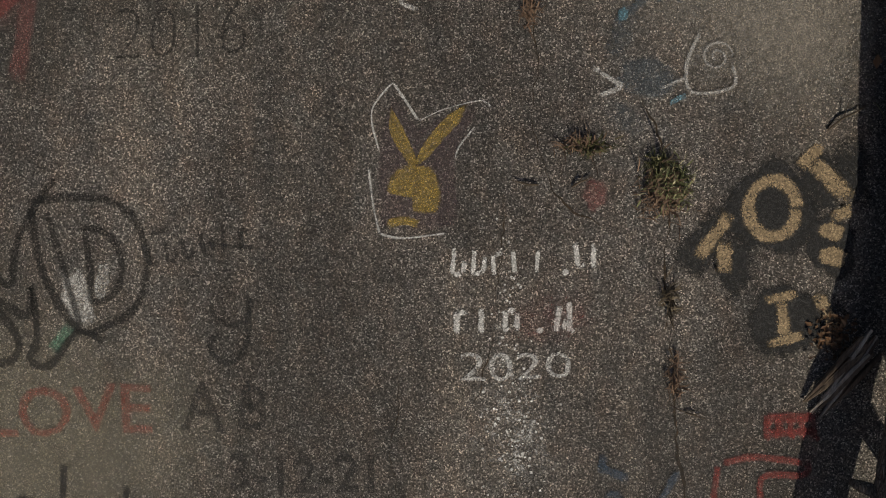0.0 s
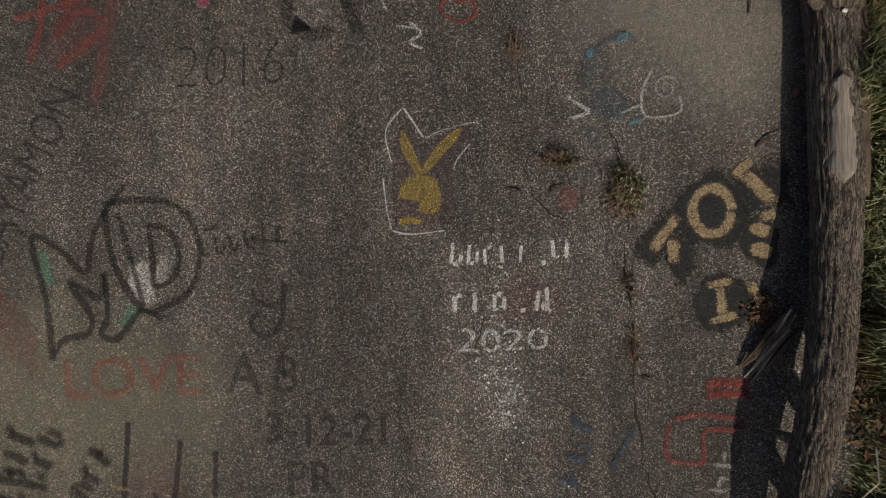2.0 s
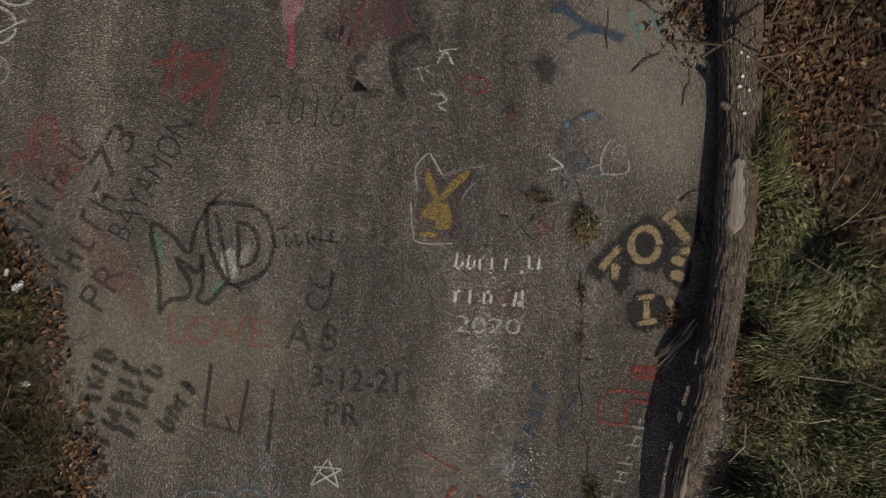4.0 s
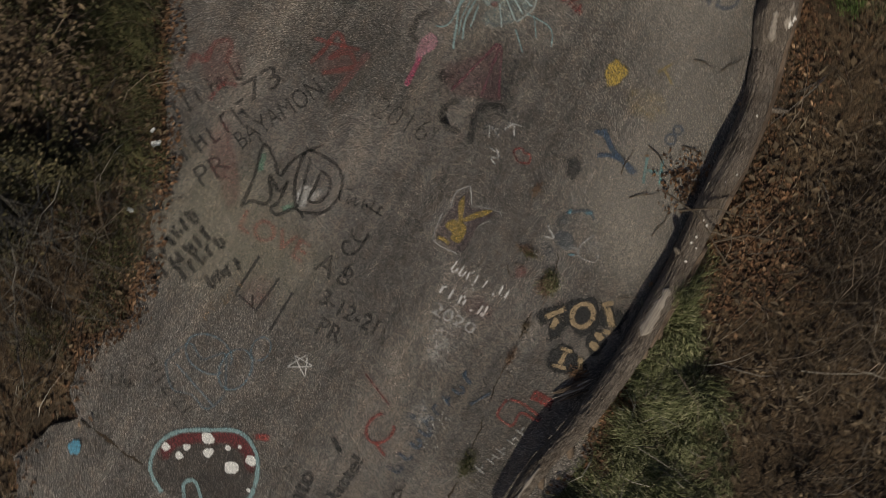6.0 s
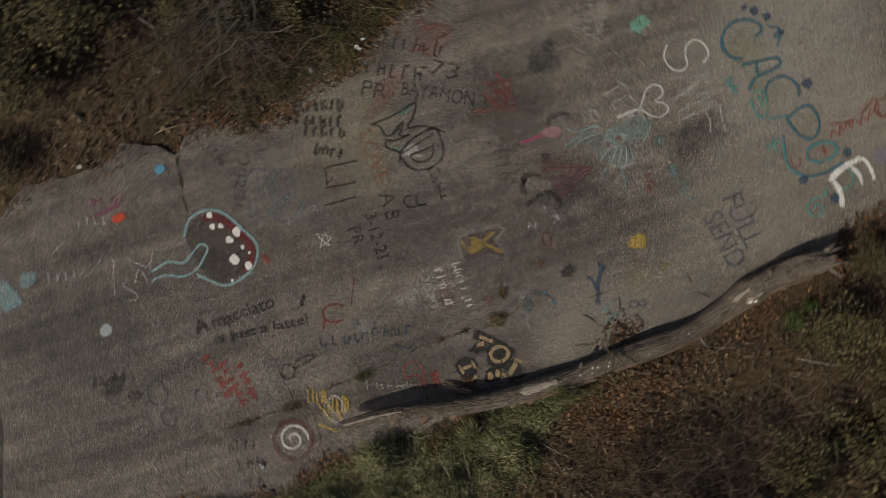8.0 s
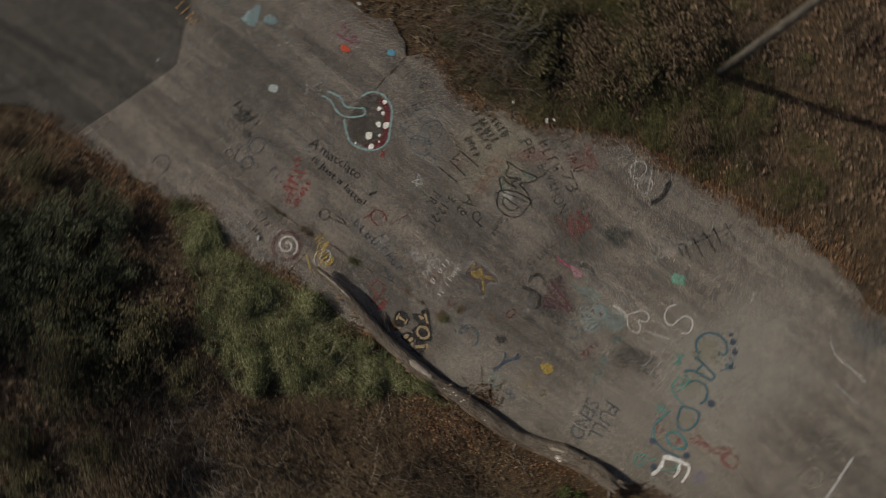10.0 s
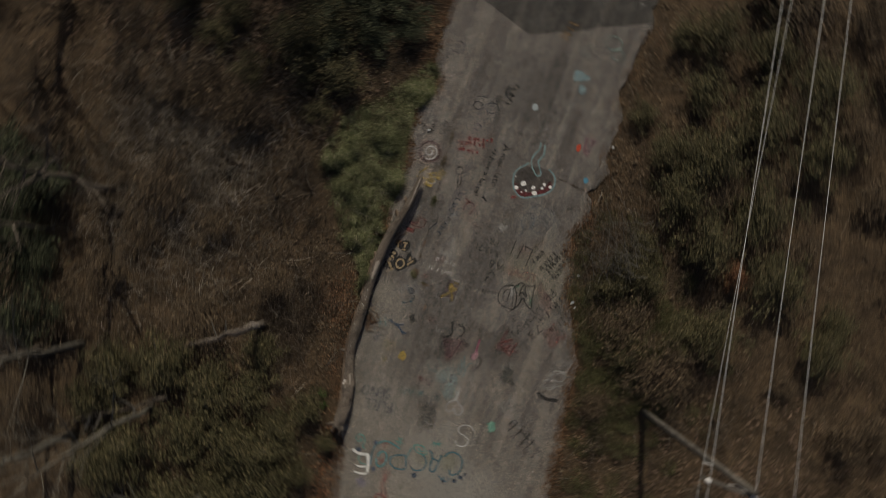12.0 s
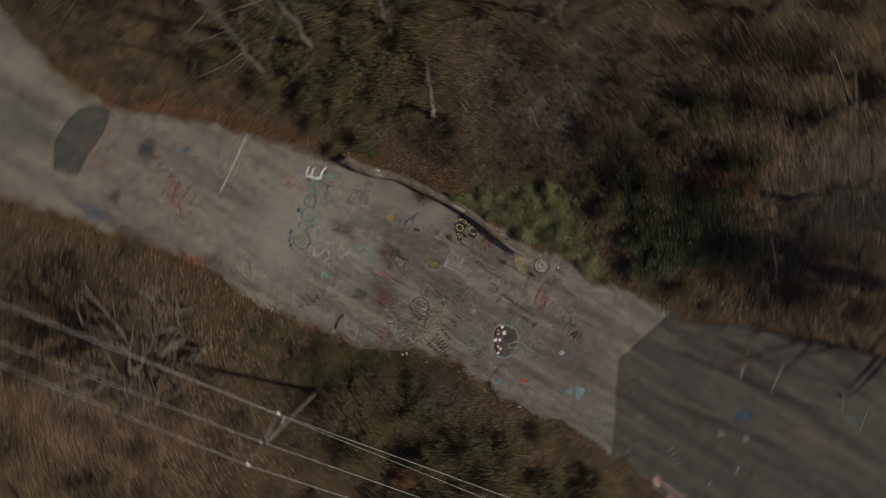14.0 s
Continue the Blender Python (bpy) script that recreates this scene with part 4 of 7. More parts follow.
def brush_pile():
    """Cut grey branches heaped at the pavement edge."""
    root = tagged(new("brush_pile"), "heap of bare grey dead branches beside the pavement", "brush pile")
    root.location = (-5.7, -3.4, 0.0)
    rng = random.Random(77)
    shapes = []
    for k in range(12):
        vs, fs = [], []
        ln = rng.uniform(0.8, 1.9)
        pts = [Vector((i / 5 * ln - ln / 2, rng.uniform(-0.035, 0.035) * ln, rng.uniform(-0.03, 0.03) * ln)) for i in range(6)]
        r = rng.uniform(0.005, 0.012)
        tube(vs, fs, pts, [r * (1 - 0.14 * i) for i in range(6)], 5)
        for _ in range(3):
            q = pts[rng.randint(1, 4)]
            e = q + Vector((rng.uniform(0.1, 0.5), rng.uniform(-0.4, 0.4), rng.uniform(-0.15, 0.3))) * ln * 0.5
            tube(vs, fs, [q, (q + e) / 2 + Vector((0, 0, 0.03)), e], [r * 0.55, r * 0.4, r * 0.15], 4)
        shapes.append((vs, fs))
    first = {}
    for k in range(290):
        vs, fs = shapes[k % 12]
        if k < 12:
            ob = mesh_object("branch", vs, fs, M_BRUSH if k % 2 == 0 else M_TWIG, root)
            first[k] = ob.data
        else:
            ob = new("branch", first[k % 12])
            ob.parent = root
        x, y = rng.gauss(-0.35, 0.7), rng.gauss(0.1, 1.0)
        top = 1.15 * math.exp(-((x + 0.3) / 1.0) ** 2 - (y / 1.4) ** 2)
        # most point out towards the road and to the south
        lift = rng.uniform(0.75, 1.15) if k % 2 == 0 else rng.random()
        ob.matrix_basis = pose(x, y, 0.12 + top * lift, rng.uniform(-25, 25), rng.uniform(-28, 28), rng.gauss(-24, 30)) @ Matrix.Diagonal((1.15, 2.3, 2.3, 1) if k % 40 == 0 else (1, 1, 1, 1))
    return root


brush_pile()


# ---------------------------------------------------------------- trees
def tree(name, seed, height, radius, label, limbs=16, lean=(0, 0), wood=None, slim=1.0, spread=1.0):
    """A bare tree with trunk and limbs, at the origin."""
    rng = random.Random(seed)
    root = tagged(new(name), label, "tree")
    line = [Vector((lean[0] * (i / 8) ** 1.5 + 0.12 * rng.uniform(-1, 1) * (i > 0), lean[1] * (i / 8) ** 1.5 + 0.12 * rng.uniform(-1, 1) * (i > 0), height * i / 8 - (0.3 if i == 0 else 0))) for i in range(9)]
    vs, fs = [], []
    tube(vs, fs, line, [radius * (1.35 if i == 0 else 1 - 0.108 * i) for i in range(9)], 10, True, 0.06, rng)
    mesh_object("trunk", vs, fs, wood or M_TREE, root, smooth=True)
    for k in range(limbs):
        f = rng.uniform(0.3, 0.98)
        i = int(f * 8)
        p = line[i].lerp(line[min(i + 1, 8)], f * 8 - i)
        a = k * 2.4 + rng.uniform(-0.4, 0.4)
        ln = spread * height * rng.uniform(0.16, 0.34) * (1.2 - 0.7 * f)
        d = Vector((math.cos(a), math.sin(a), rng.uniform(0.35, 1.0))).normalized()
        bend = Vector((rng.uniform(-0.15, 0.15), rng.uniform(-0.15, 0.15), 0.12)) * ln
        pts = [p, p + d * ln * 0.4 + bend * 0.3, p + d * ln * 0.75 + bend, p + d * ln + bend * 1.5]
        r = (radius * (1 - 0.85 * f) * 0.5 + 0.012) * slim
        vs, fs = [], []
        tube(vs, fs, pts, [r, r * 0.7, r * 0.45, r * 0.15], 6, False)
        for _ in range(7):
            t = rng.uniform(0.25, 1.0)
            q = pts[0].lerp(pts[3], t)
            e = q + (d * rng.uniform(0.2, 1) + Vector((rng.uniform(-1, 1), rng.uniform(-1, 1), rng.uniform(-0.2, 0.8)))).normalized() * ln * rng.uniform(0.2, 0.45)
            tube(vs, fs, [q, (q + e) / 2 + Vector((0, 0, 0.04)), e], [r * 0.35, r * 0.22, 0.004], 4, False)
            for _k in range(2):
                g = e + Vector((rng.uniform(-1, 1), rng.uniform(-1, 1), rng.uniform(-0.2, 0.8))) * ln * 0.14
                tube(vs, fs, [(q + e) / 2, g], [0.006, 0.003], 3, False)
        mesh_object("limb", vs, fs, wood or M_TREE, root)
    return root


TREES = [tree("bare_tree", 101, 9.0, 0.13, "slender bare tree standing in brown undergrowth"), tree("bare_tree", 102, 7.0, 0.09, "slender bare tree standing in brown undergrowth", 13), tree("bare_tree", 103, 11.5, 0.23, "tall bare tree standing in brown undergrowth", 20),
         tree("bare_tree", 104, 11.5, 0.14, "tall bare tree with grey bark among shrubs", 13, wood=M_PALEBARK, slim=0.5), tree("bare_tree", 105, 9.5, 0.11, "bare tree with grey bark among shrubs", 11, (0.5, 0.6), wood=M_PALEBARK, slim=0.5)]
SPOTS = [(14.5, 1.5, 0), (16.5, -13, 2), (14.5, 8.5, 1), (19, 4.5, 0), (11.6, -22.5, 2), (20.5, -8, 2), (17.5, 14, 1), (10.5, 15.5, 1),
         (13, 20, 0), (23, -1, 2), (9.5, -28, 2), (13.5, -34, 2), (16.5, -28, 2), (21, -17, 2), (9.3, -13.2, 1), (16.5, 4.0, 1), (22, 2, 0), (24, -6, 2), (18.5, 8.5, 1), (22, 9, 0), (12.0, -23, 2), 
         (-17, -14, 1), (-19, -3, 0), (-21, 8, 0), (-16, 17, 1), (-8.9, 10.4, 1), (6.3, 11.9, 3), (9.8, 9.4, 4), (8.6, 14.6, 3), (12.4, 11.6, 3), (5.0, 16.2, 4), (10.8, 16.8, 4), (3.9, 13.6, 4), (13.4, 8.0, 4)]
seen_kind = set()
for k, (x, y, i) in enumerate(SPOTS):
    m = Matrix.Translation((x, y, ground_height(x, y))) @ Matrix.Rotation(k * 1.7, 4, "Z")
    if i in seen_kind:
        copy_thing(TREES[i], m)
    else:
        seen_kind.add(i)
        TREES[i].matrix_basis = m


def haze_tree(seed, height, radius, label):
    """A leafless tree whose crown is a fine haze of twigs."""
    rng = random.Random(seed)
    root = tree("twiggy_tree", seed, height, 0.15, label, 14)
    vs, fs = [], []
    for _ in range(260):
        f = rng.uniform(0.35, 1.0)
        a = rng.uniform(0, 2 * math.pi)
        reach = radius * math.sqrt(rng.random()) * math.sin(math.pi * min(0.95, f * 0.9))
        c = Vector((math.cos(a) * reach, math.sin(a) * reach, height * f))
        out = Vector((math.cos(a), math.sin(a), 0.9)).normalized()
        for _k in range(9):
            p = c + Vector((rng.gauss(0, 1), rng.gauss(0, 1), rng.gauss(0, 1))) * 0.28
            e = p + (out + Vector((rng.uniform(-1, 1), rng.uniform(-1, 1), rng.uniform(-0.6, 0.8)))).normalized() * rng.uniform(0.35, 0.9)
            tube(vs, fs, [p, (p + e) / 2 + Vector((rng.uniform(-0.05, 0.05), rng.uniform(-0.05, 0.05), 0.03)), e], [0.011, 0.009, 0.004], 3, False)
    mesh_object("crown", vs, fs, M_CROWN, root)
    return root


HAZE = [haze_tree(211, 9.0, 2.3, "leafless tree with a grey-brown haze of twigs"), haze_tree(212, 7.5, 2.0, "leafless tree with a grey-brown haze of twigs")]
for k, (x, y) in enumerate([(12.6, -14.3), (10.4, -20.3)]):
    HAZE[k].matrix_basis = Matrix.Translation((x, y, ground_height(x, y))) @ Matrix.Rotation(k * 1.3, 4, "Z")
big = tree("spreading_tree", 140, 6.5, 0.3, "large bare spreading tree with thick crooked limbs", 30, (-0.8, -0.6), slim=1.5, spread=2.3)
big.matrix_basis = pose(-10.7, 10.1, ground_height(-10.7, 10.1))


def fallen_trunk(x, y, ang, length, radius, label, seed, wood=None):
    rng = random.Random(seed)
    root = tagged(new("dead_log"), label, "log")
    vs, fs = [], []
    pts = [Vector((length * i / 10, 0.08 * rng.uniform(-1, 1), 0.75 - 0.035 * i + 0.03 * rng.uniform(-1, 1))) for i in range(11)]
    tube(vs, fs, pts, [radius * (1.1 - 0.06 * i) * rng.uniform(0.8, 1.25) for i in range(11)], 12, True, 0.25, rng)
    mesh_object("trunk", vs, fs, wood or M_TREE, root, smooth=True)
    for _ in range(5):
        q = pts[rng.randint(2, 9)]
        e = q + Vector((rng.uniform(0.2, 0.8), rng.choice((-1, 1)) * rng.uniform(0.3, 0.9), rng.uniform(-0.2, 0.5)))
        vs, fs = [], []
        tube(vs, fs, [q, (q + e) / 2, e], [0.05, 0.035, 0.01], 6)
        mesh_object("branch", vs, fs, M_BRUSH, root)
    root.matrix_basis = pose(x, y, ground_height(x, y), 0, 0, ang)
    return root


def snapped_tree():
    """A stump broken at head height, with the trunk still hanging from it."""
    root = tagged(new("snapped_tree"), "pale broken trunk hanging from its splintered stump", "tree")
    root.location = (6.65, 4.6, ground_height(6.65, 4.6))
    rng = random.Random(5)
    vs, fs = [], []
    tube(vs, fs, [(-0.05, -0.05, -0.3), (0, 0, 0.5), (0.04, 0.02, 1.2), (0.06, 0.06, 1.8)], [0.2, 0.14, 0.12, 0.1], 14, True, 0.2, rng)
    mesh_object("stump", vs, fs, M_TREE, root, smooth=True)
    a, b = Vector((-0.1, -0.12, 1.92)), Vector((3.8, 2.9, 0.3))
    vs, fs = [], []
    pts = [a.lerp(b, i / 12) + Vector((rng.uniform(-1, 1), rng.uniform(-1, 1), rng.uniform(-1, 1))) * 0.05 for i in range(13)]
    tube(vs, fs, pts, [0.115 * (1.05 - 0.055 * i) * rng.uniform(0.85, 1.2) for i in range(13)], 14, True, 0.22, rng)
    trunk = mesh_object("trunk", vs, fs, M_LOG, root, smooth=True)
    for _ in range(9):
        p = a + Vector((rng.uniform(-0.12, 0.12), rng.uniform(-0.12, 0.12), rng.uniform(-0.1, 0.12)))
        e = p - (b - a).normalized() * rng.uniform(0.15, 0.4) + Vector((0, 0, rng.uniform(-0.05, 0.15)))
        vs, fs = [], []
        tube(vs, fs, [p, (p + e) / 2, e], [0.04, 0.03, 0.008], 5)
        mesh_object("splinter", vs, fs, M_BARE, trunk, "pale torn splinter")
    for _ in range(6):
        q = pts[rng.randint(3, 11)]
        e = q + Vector((rng.uniform(0.1, 0.7), rng.uniform(-0.8, 0.8), rng.uniform(-0.3, 0.5)))
        vs, fs = [], []
        tube(vs, fs, [q, (q + e) / 2 + Vector((0, 0, 0.05)), e], [0.045, 0.03, 0.01], 6)
        mesh_object("branch", vs, fs, M_BRUSH, root)
    return root


snapped_tree()
fallen_trunk(6.2, 12.0, 20, 4.5, 0.06, "grey fallen trunk lying among shrubs", 6)
fallen_trunk(8.0, 16.5, 40, 5.5, 0.07, "grey fallen trunk lying among shrubs", 7)
fallen_trunk(9.0, 8.6, 35, 4.8, 0.06, "grey fallen trunk lying among shrubs", 8)
fallen_trunk(-10.2, 8.4, 140, 1.6, 0.2, "short pale broken trunk below the spreading tree", 9)


# ---------------------------------------------------------------- power line
def power_pole():
    root = tagged(new("utility_pole"), "weathered wooden utility pole with one crossarm", "utility pole")
    root.location = (-9.3, 2.4, 0.0)
    vs, fs = [], []
    tube(vs, fs, [(0, 0, -0.5), (0, 0, 3), (0, 0, 6.5), (0, 0, 9.75)], [0.13, 0.12, 0.105, 0.09], 16)
    mesh_object("pole", vs, fs, M_POLE, root, smooth=True)
    bm = bmesh.new()
    bmesh.ops.create_cube(bm, size=1.0)
    bmesh.ops.scale(bm, vec=(2.65, 0.1, 0.12), verts=bm.verts)
    bmesh.ops.bevel(bm, geom=bm.edges[:], offset=0.012, segments=2, affect="EDGES")
    bmesh.ops.translate(bm, vec=(-0.08, 0.17, 9.38), verts=bm.verts)
    me = bpy.data.meshes.new("crossarm")
    bm.to_mesh(me)
    bm.free()
    me.materials.append(M_POLE)
    arm = new("crossarm", me)
    arm.parent = root
    for s in (-1, 1):
        vs, fs = [], []
        tube(vs, fs, [(0.0, 0.15, 8.75), (s * 0.62, 0.17, 9.33)], [0.02, 0.02], 6)
        mesh_object("brace", vs, fs, M_WIRE, root, "grey steel brace")
    for x in (1.12, -0.13, -1.16):
        vs, fs = [], []
        tube(vs, fs, [(x, 0.17, 9.43), (x, 0.17, 9.5), (x, 0.17, 9.5), (x, 0.17, 9.56), (x, 0.17, 9.57), (x, 0.17, 9.63), (x, 0.17, 9.66)], [0.02, 0.02, 0.07, 0.075, 0.045, 0.055, 0.03], 12)
        mesh_object("insulator", vs, fs, M_GLAZE, arm, "pale glazed insulator", smooth=True)
    vs, fs = [], []
    tube(vs, fs, [(0.1, 0.05, 7.4), (0.42, 0.06, 7.42)], [0.025, 0.02], 6)
    mesh_object("bracket", vs, fs, M_WIRE, root, "small steel bracket")
    return root


power_pole()


def wire(start, way, length, sag, radius, label):
    """A hanging conductor from the pole, with a dip that grows along its span."""
    vs, fs = [], []
    pts = []
    for i in range(41):
        t = i / 40
        p = Vector(start) + Vector(way) * length * t
        p.z -= 4 * sag * t * (1 - t)
        pts.append(p)
    tube(vs, fs, pts, [radius] * 41, 6)
    tagged(mesh_object("power_wire", vs, fs, M_WIRE), label, "wire", "overhead power line")


for x, south, north in ((-8.18, (2.33, -12.93, 0), (-1.94, 11.68, 0)), (-9.43, (2.51, -13.32, 0), (-2.01, 10.88, 0)), (-10.46, (2.85, -13.55, 0), (-1.74, 10.41, 0))):
    wire((x, 2.57, 9.64), Vector(south).normalized(), 46, 0.5, 0.01, "bare grey overhead conductor")
    wire((x, 2.57, 9.64), Vector(north).normalized(), 46, 0.5, 0.01, "bare grey overhead conductor")
wire((-8.9, 2.46, 7.43), Vector((1.92, -13.26, 0)).normalized(), 46, 0.4, 0.008, "thin grey lower conductor")
wire((-8.9, 2.46, 7.43), Vector((-1.94, 11.68, 0)).normalized(), 46, 0.4, 0.008, "thin grey lower conductor")


# ---------------------------------------------------------------- graffiti on the asphalt
LAYER = [0.004]
BLACK, SOOT = (0.026, 0.025, 0.024), (0.04, 0.038, 0.036)
CHALK, WHITE = (0.52, 0.5, 0.47), (0.66, 0.64, 0.6)
RED, ROSE = (0.27, 0.05, 0.042), (0.26, 0.095, 0.085)
GOLD, YELLOW = (0.3, 0.22, 0.13), (0.42, 0.29, 0.065)
TEAL, NAVY, GREEN = (0.12, 0.33, 0.33), (0.05, 0.075, 0.11), (0.1, 0.26, 0.17)


def line(pts, width):
    """A brush stroke along pts: full in the middle, thin at both rims."""
    path = smooth_line([(x, y, 0) for x, y in pts], max(0.03, width * 0.5))
    v, f, c = [], [], []
    for i, p in enumerate(path):
        d = path[min(i + 1, len(path) - 1)] - path[max(i - 1, 0)]
        d = d.normalized() if d.length > 1e-6 else Vector((1, 0, 0))
        s = Vector((-d.y, d.x, 0)) * width * 0.62 * (0.85 + 0.3 * noise.noise((p.x * 6, p.y * 6, 1)))
        end = 0.25 if i in (0, len(path) - 1) else 1.0
        for k, cv in ((-1, 0.0), (-0.45, 0.85), (0.45, 0.85), (1, 0.0)):
            v.append(p + s * k)
            c.append(cv * end)
    for i in range(len(path) - 1):
        for k in range(3):
            a = i * 4 + k
            f.append((a, a + 1, a + 5, a + 4))
    return v, f, c


def blob(x, y, rx, ry, ang=0.0, full=0.9, rough=0.18, soft=False):
    """A filled patch with a thin uneven rim; soft: it fades all the way from its middle."""
    n = 40 if soft else 28
    rings = ((0.3, full), (0.55, full * 0.8), (0.8, full * 0.42), (1.08, 0.0)) if soft else ((0.72, full), (1.0, 0.0))
    ca, sa = math.cos(radians(ang)), math.sin(radians(ang))
    v, f, c = [Vector((x, y, 0))], [], [full]
    for size, cv in rings:
        for k in range(n):
            w = 2 * math.pi * k / n
            r = size * (1 + rough * noise.noise((x + math.cos(w) * 1.6, y + math.sin(w) * 1.6, 3)) * 2)
            a, b = rx * r * math.cos(w), ry * r * math.sin(w)
            v.append(Vector((x + a * ca - b * sa, y + a * sa + b * ca, 0)))
            c.append(cv)
    for k in range(n):
        m = (k + 1) % n
        f.append((0, 1 + k, 1 + m))
        for j in range(len(rings) - 1):
            f.append((1 + j * n + k, 1 + (j + 1) * n + k, 1 + (j + 1) * n + m, 1 + j * n + m))
    return v, f, c


def ring(x, y, rx, ry, width, a0=0, a1=360, ang=0.0):
    ca, sa = math.cos(radians(ang)), math.sin(radians(ang))
    pts = []
    for k in range(17):
        w = radians(a0 + (a1 - a0) * k / 16)
        a, b = rx * math.cos(w), ry * math.sin(w)
        pts.append((x + a * ca - b * sa, y + a * sa + b * ca))
    return line(pts, width)


def spiral(x, y, r, turns, width, a0=0.0):
    n = int(14 * turns)
    return line([(x + r * (1 - 0.85 * k / n) * math.cos(a0 + 2 * math.pi * turns * k / n), y + r * (1 - 0.85 * k / n) * math.sin(a0 + 2 * math.pi * turns * k / n)) for k in range(n + 1)], width)


def filled(pts, full=0.9):
    """A filled outline (convex enough to be fanned from its middle)."""
    path = smooth_line([(x, y, 0) for x, y in pts + pts[:1]], 0.08)
    mid = sum(path, Vector()) / len(path)
    v, f, c = [mid], [], [full]
    n = len(path)
    for k, cv in ((0.86, full), (1.0, 0.0)):
        for p in path:
            v.append(mid + (p - mid) * k)
            c.append(cv)
    for k in range(n - 1):
        f.append((0, 1 + k, 2 + k))
        f.append((1 + k, 1 + n + k, 2 + n + k, 2 + k))
    return v, f, c


def text(body, x, y, ang, length, height, weight=0.02, full=0.8):
    """Lettering with the built-in font, sprayed by an unsteady arm."""
    cu = bpy.data.curves.new("lettering", "FONT")
    cu.body, cu.size, cu.offset, cu.resolution_u = body, 1.0, weight, 3
    ob = new("lettering", cu)
    bpy.context.view_layer.update()
    me = bpy.data.meshes.new_from_object(ob.evaluated_get(bpy.context.evaluated_depsgraph_get()))
    co = [v.co.copy() for v in me.vertices]
    faces = [tuple(p.vertices) for p in me.polygons]
    bpy.data.objects.remove(ob)
    bpy.data.curves.remove(cu)
    bpy.data.meshes.remove(me)
    x0, x1 = min(p.x for p in co), max(p.x for p in co)
    y0, y1 = min(p.y for p in co), max(p.y for p in co)
    ca, sa = math.cos(radians(ang)), math.sin(radians(ang))
    v = []
    for p in co:
        a, b = (p.x - x0) / (x1 - x0) * length, (p.y - y0) / max(1e-6, y1 - y0) * height
        a += 0.06 * height * noise.noise((a * 3, b * 3, x))
        b += 0.12 * height * noise.noise((a * 2.2, b * 2.2, y + 5)) + 0.1 * height * noise.noise((a * 1.1 / height * 0.3, 0, y))
        v.append(Vector((x + a * ca - b * sa, y + a * sa + b * ca, 0)))
    return v, faces, [full] * len(v)


def bars(x, y, ang, length, height, count, width=0.05, seed=1):
    """Plain bars in place of lettering: an upright and mostly a short cross bar for each character."""
    rng = random.Random(seed)
    ca, sa = math.cos(radians(ang)), math.sin(radians(ang))
    out = []

    def put(a0, b0, a1, b1):
        out.append(line([(x + a0 * ca - b0 * sa, y + a0 * sa + b0 * ca), (x + a1 * ca - b1 * sa, y + a1 * sa + b1 * ca)], width))

    pitch = length / count
    for k in range(count):
        a = pitch * (k + 0.3)
        h = height * rng.uniform(0.75, 1.05)
        t = rng.uniform(-0.14, 0.14) * height
        put(a, 0, a + t, h)
        kind = rng.random()
        if kind < 0.75:
            b = h * rng.choice((0.08, 0.5, 0.92))
            put(a, b, a + pitch * 0.5, b + rng.uniform(-0.1, 0.1) * h)
        if kind < 0.35:
            put(a + pitch * 0.5, h * 0.1, a + pitch * 0.5 + t, h * rng.uniform(0.5, 0.9))
    return out


def pieces(shape):
    """The connected pieces of a shape: the letters of a word."""
    v, f, c = shape
    group = list(range(len(v)))

    def head(i):
        while group[i] != i:
            group[i] = group[group[i]]
            i = group[i]
        return i

    for q in f:
        for i in q[1:]:
            group[head(i)] = head(q[0])
    sets = {}
    for q in f:
        sets.setdefault(head(q[0]), []).append(q)
    out = []
    for quads in sets.values():
        ids = sorted({i for q in quads for i in q})
        at = {i: k for k, i in enumerate(ids)}
        out.append(([v[i] for i in ids], [tuple(at[i] for i in q) for q in quads], [c[i] for i in ids]))
    return out


def mark(name, label, *layers, joined=False):
    """One painted mark: each layer is a colour, its cover and its shapes; each shape is a part."""
    made = []
    for color, cover, shapes, part_name in layers:
        if joined:
            v, f, c = [], [], []
            for sv, sf, sc in shapes:
                f += [tuple(i + len(v) for i in q) for q in sf]
                v, c = v + sv, c + sc
            shapes = [(v, f, c)]
        if part_name in ("letters", "digits"):
            shapes = [piece for shape in shapes for piece in pieces(shape)]
            part_name = part_name[:-1]
        for sv, sf, sc in shapes:
            z = LAYER[0]
            LAYER[0] += 0.00003
            made.append((part_name, [Vector((p.x, p.y, z)) for p in sv], sf, sc, paint(color, cover)))
    at = Vector((sum(p.x for p in made[0][1]) / len(made[0][1]), sum(p.y for p in made[0][1]) / len(made[0][1]), 0))
    root = None
    if len(made) > 1:
        root = new(name)
        root.location = at
    for part_name, v, f, c, m in made:
        ob = mesh_object(part_name if root else name, [p - at for p in v], f, m, root, at=(0, 0, 0) if root else at)
        cov = ob.data.attributes.new("cover", "FLOAT", "POINT")
        cov.data.foreach_set("value", c)
    return tagged(root or ob, label, "graffiti", "road graffiti", "stuff" if joined else "")


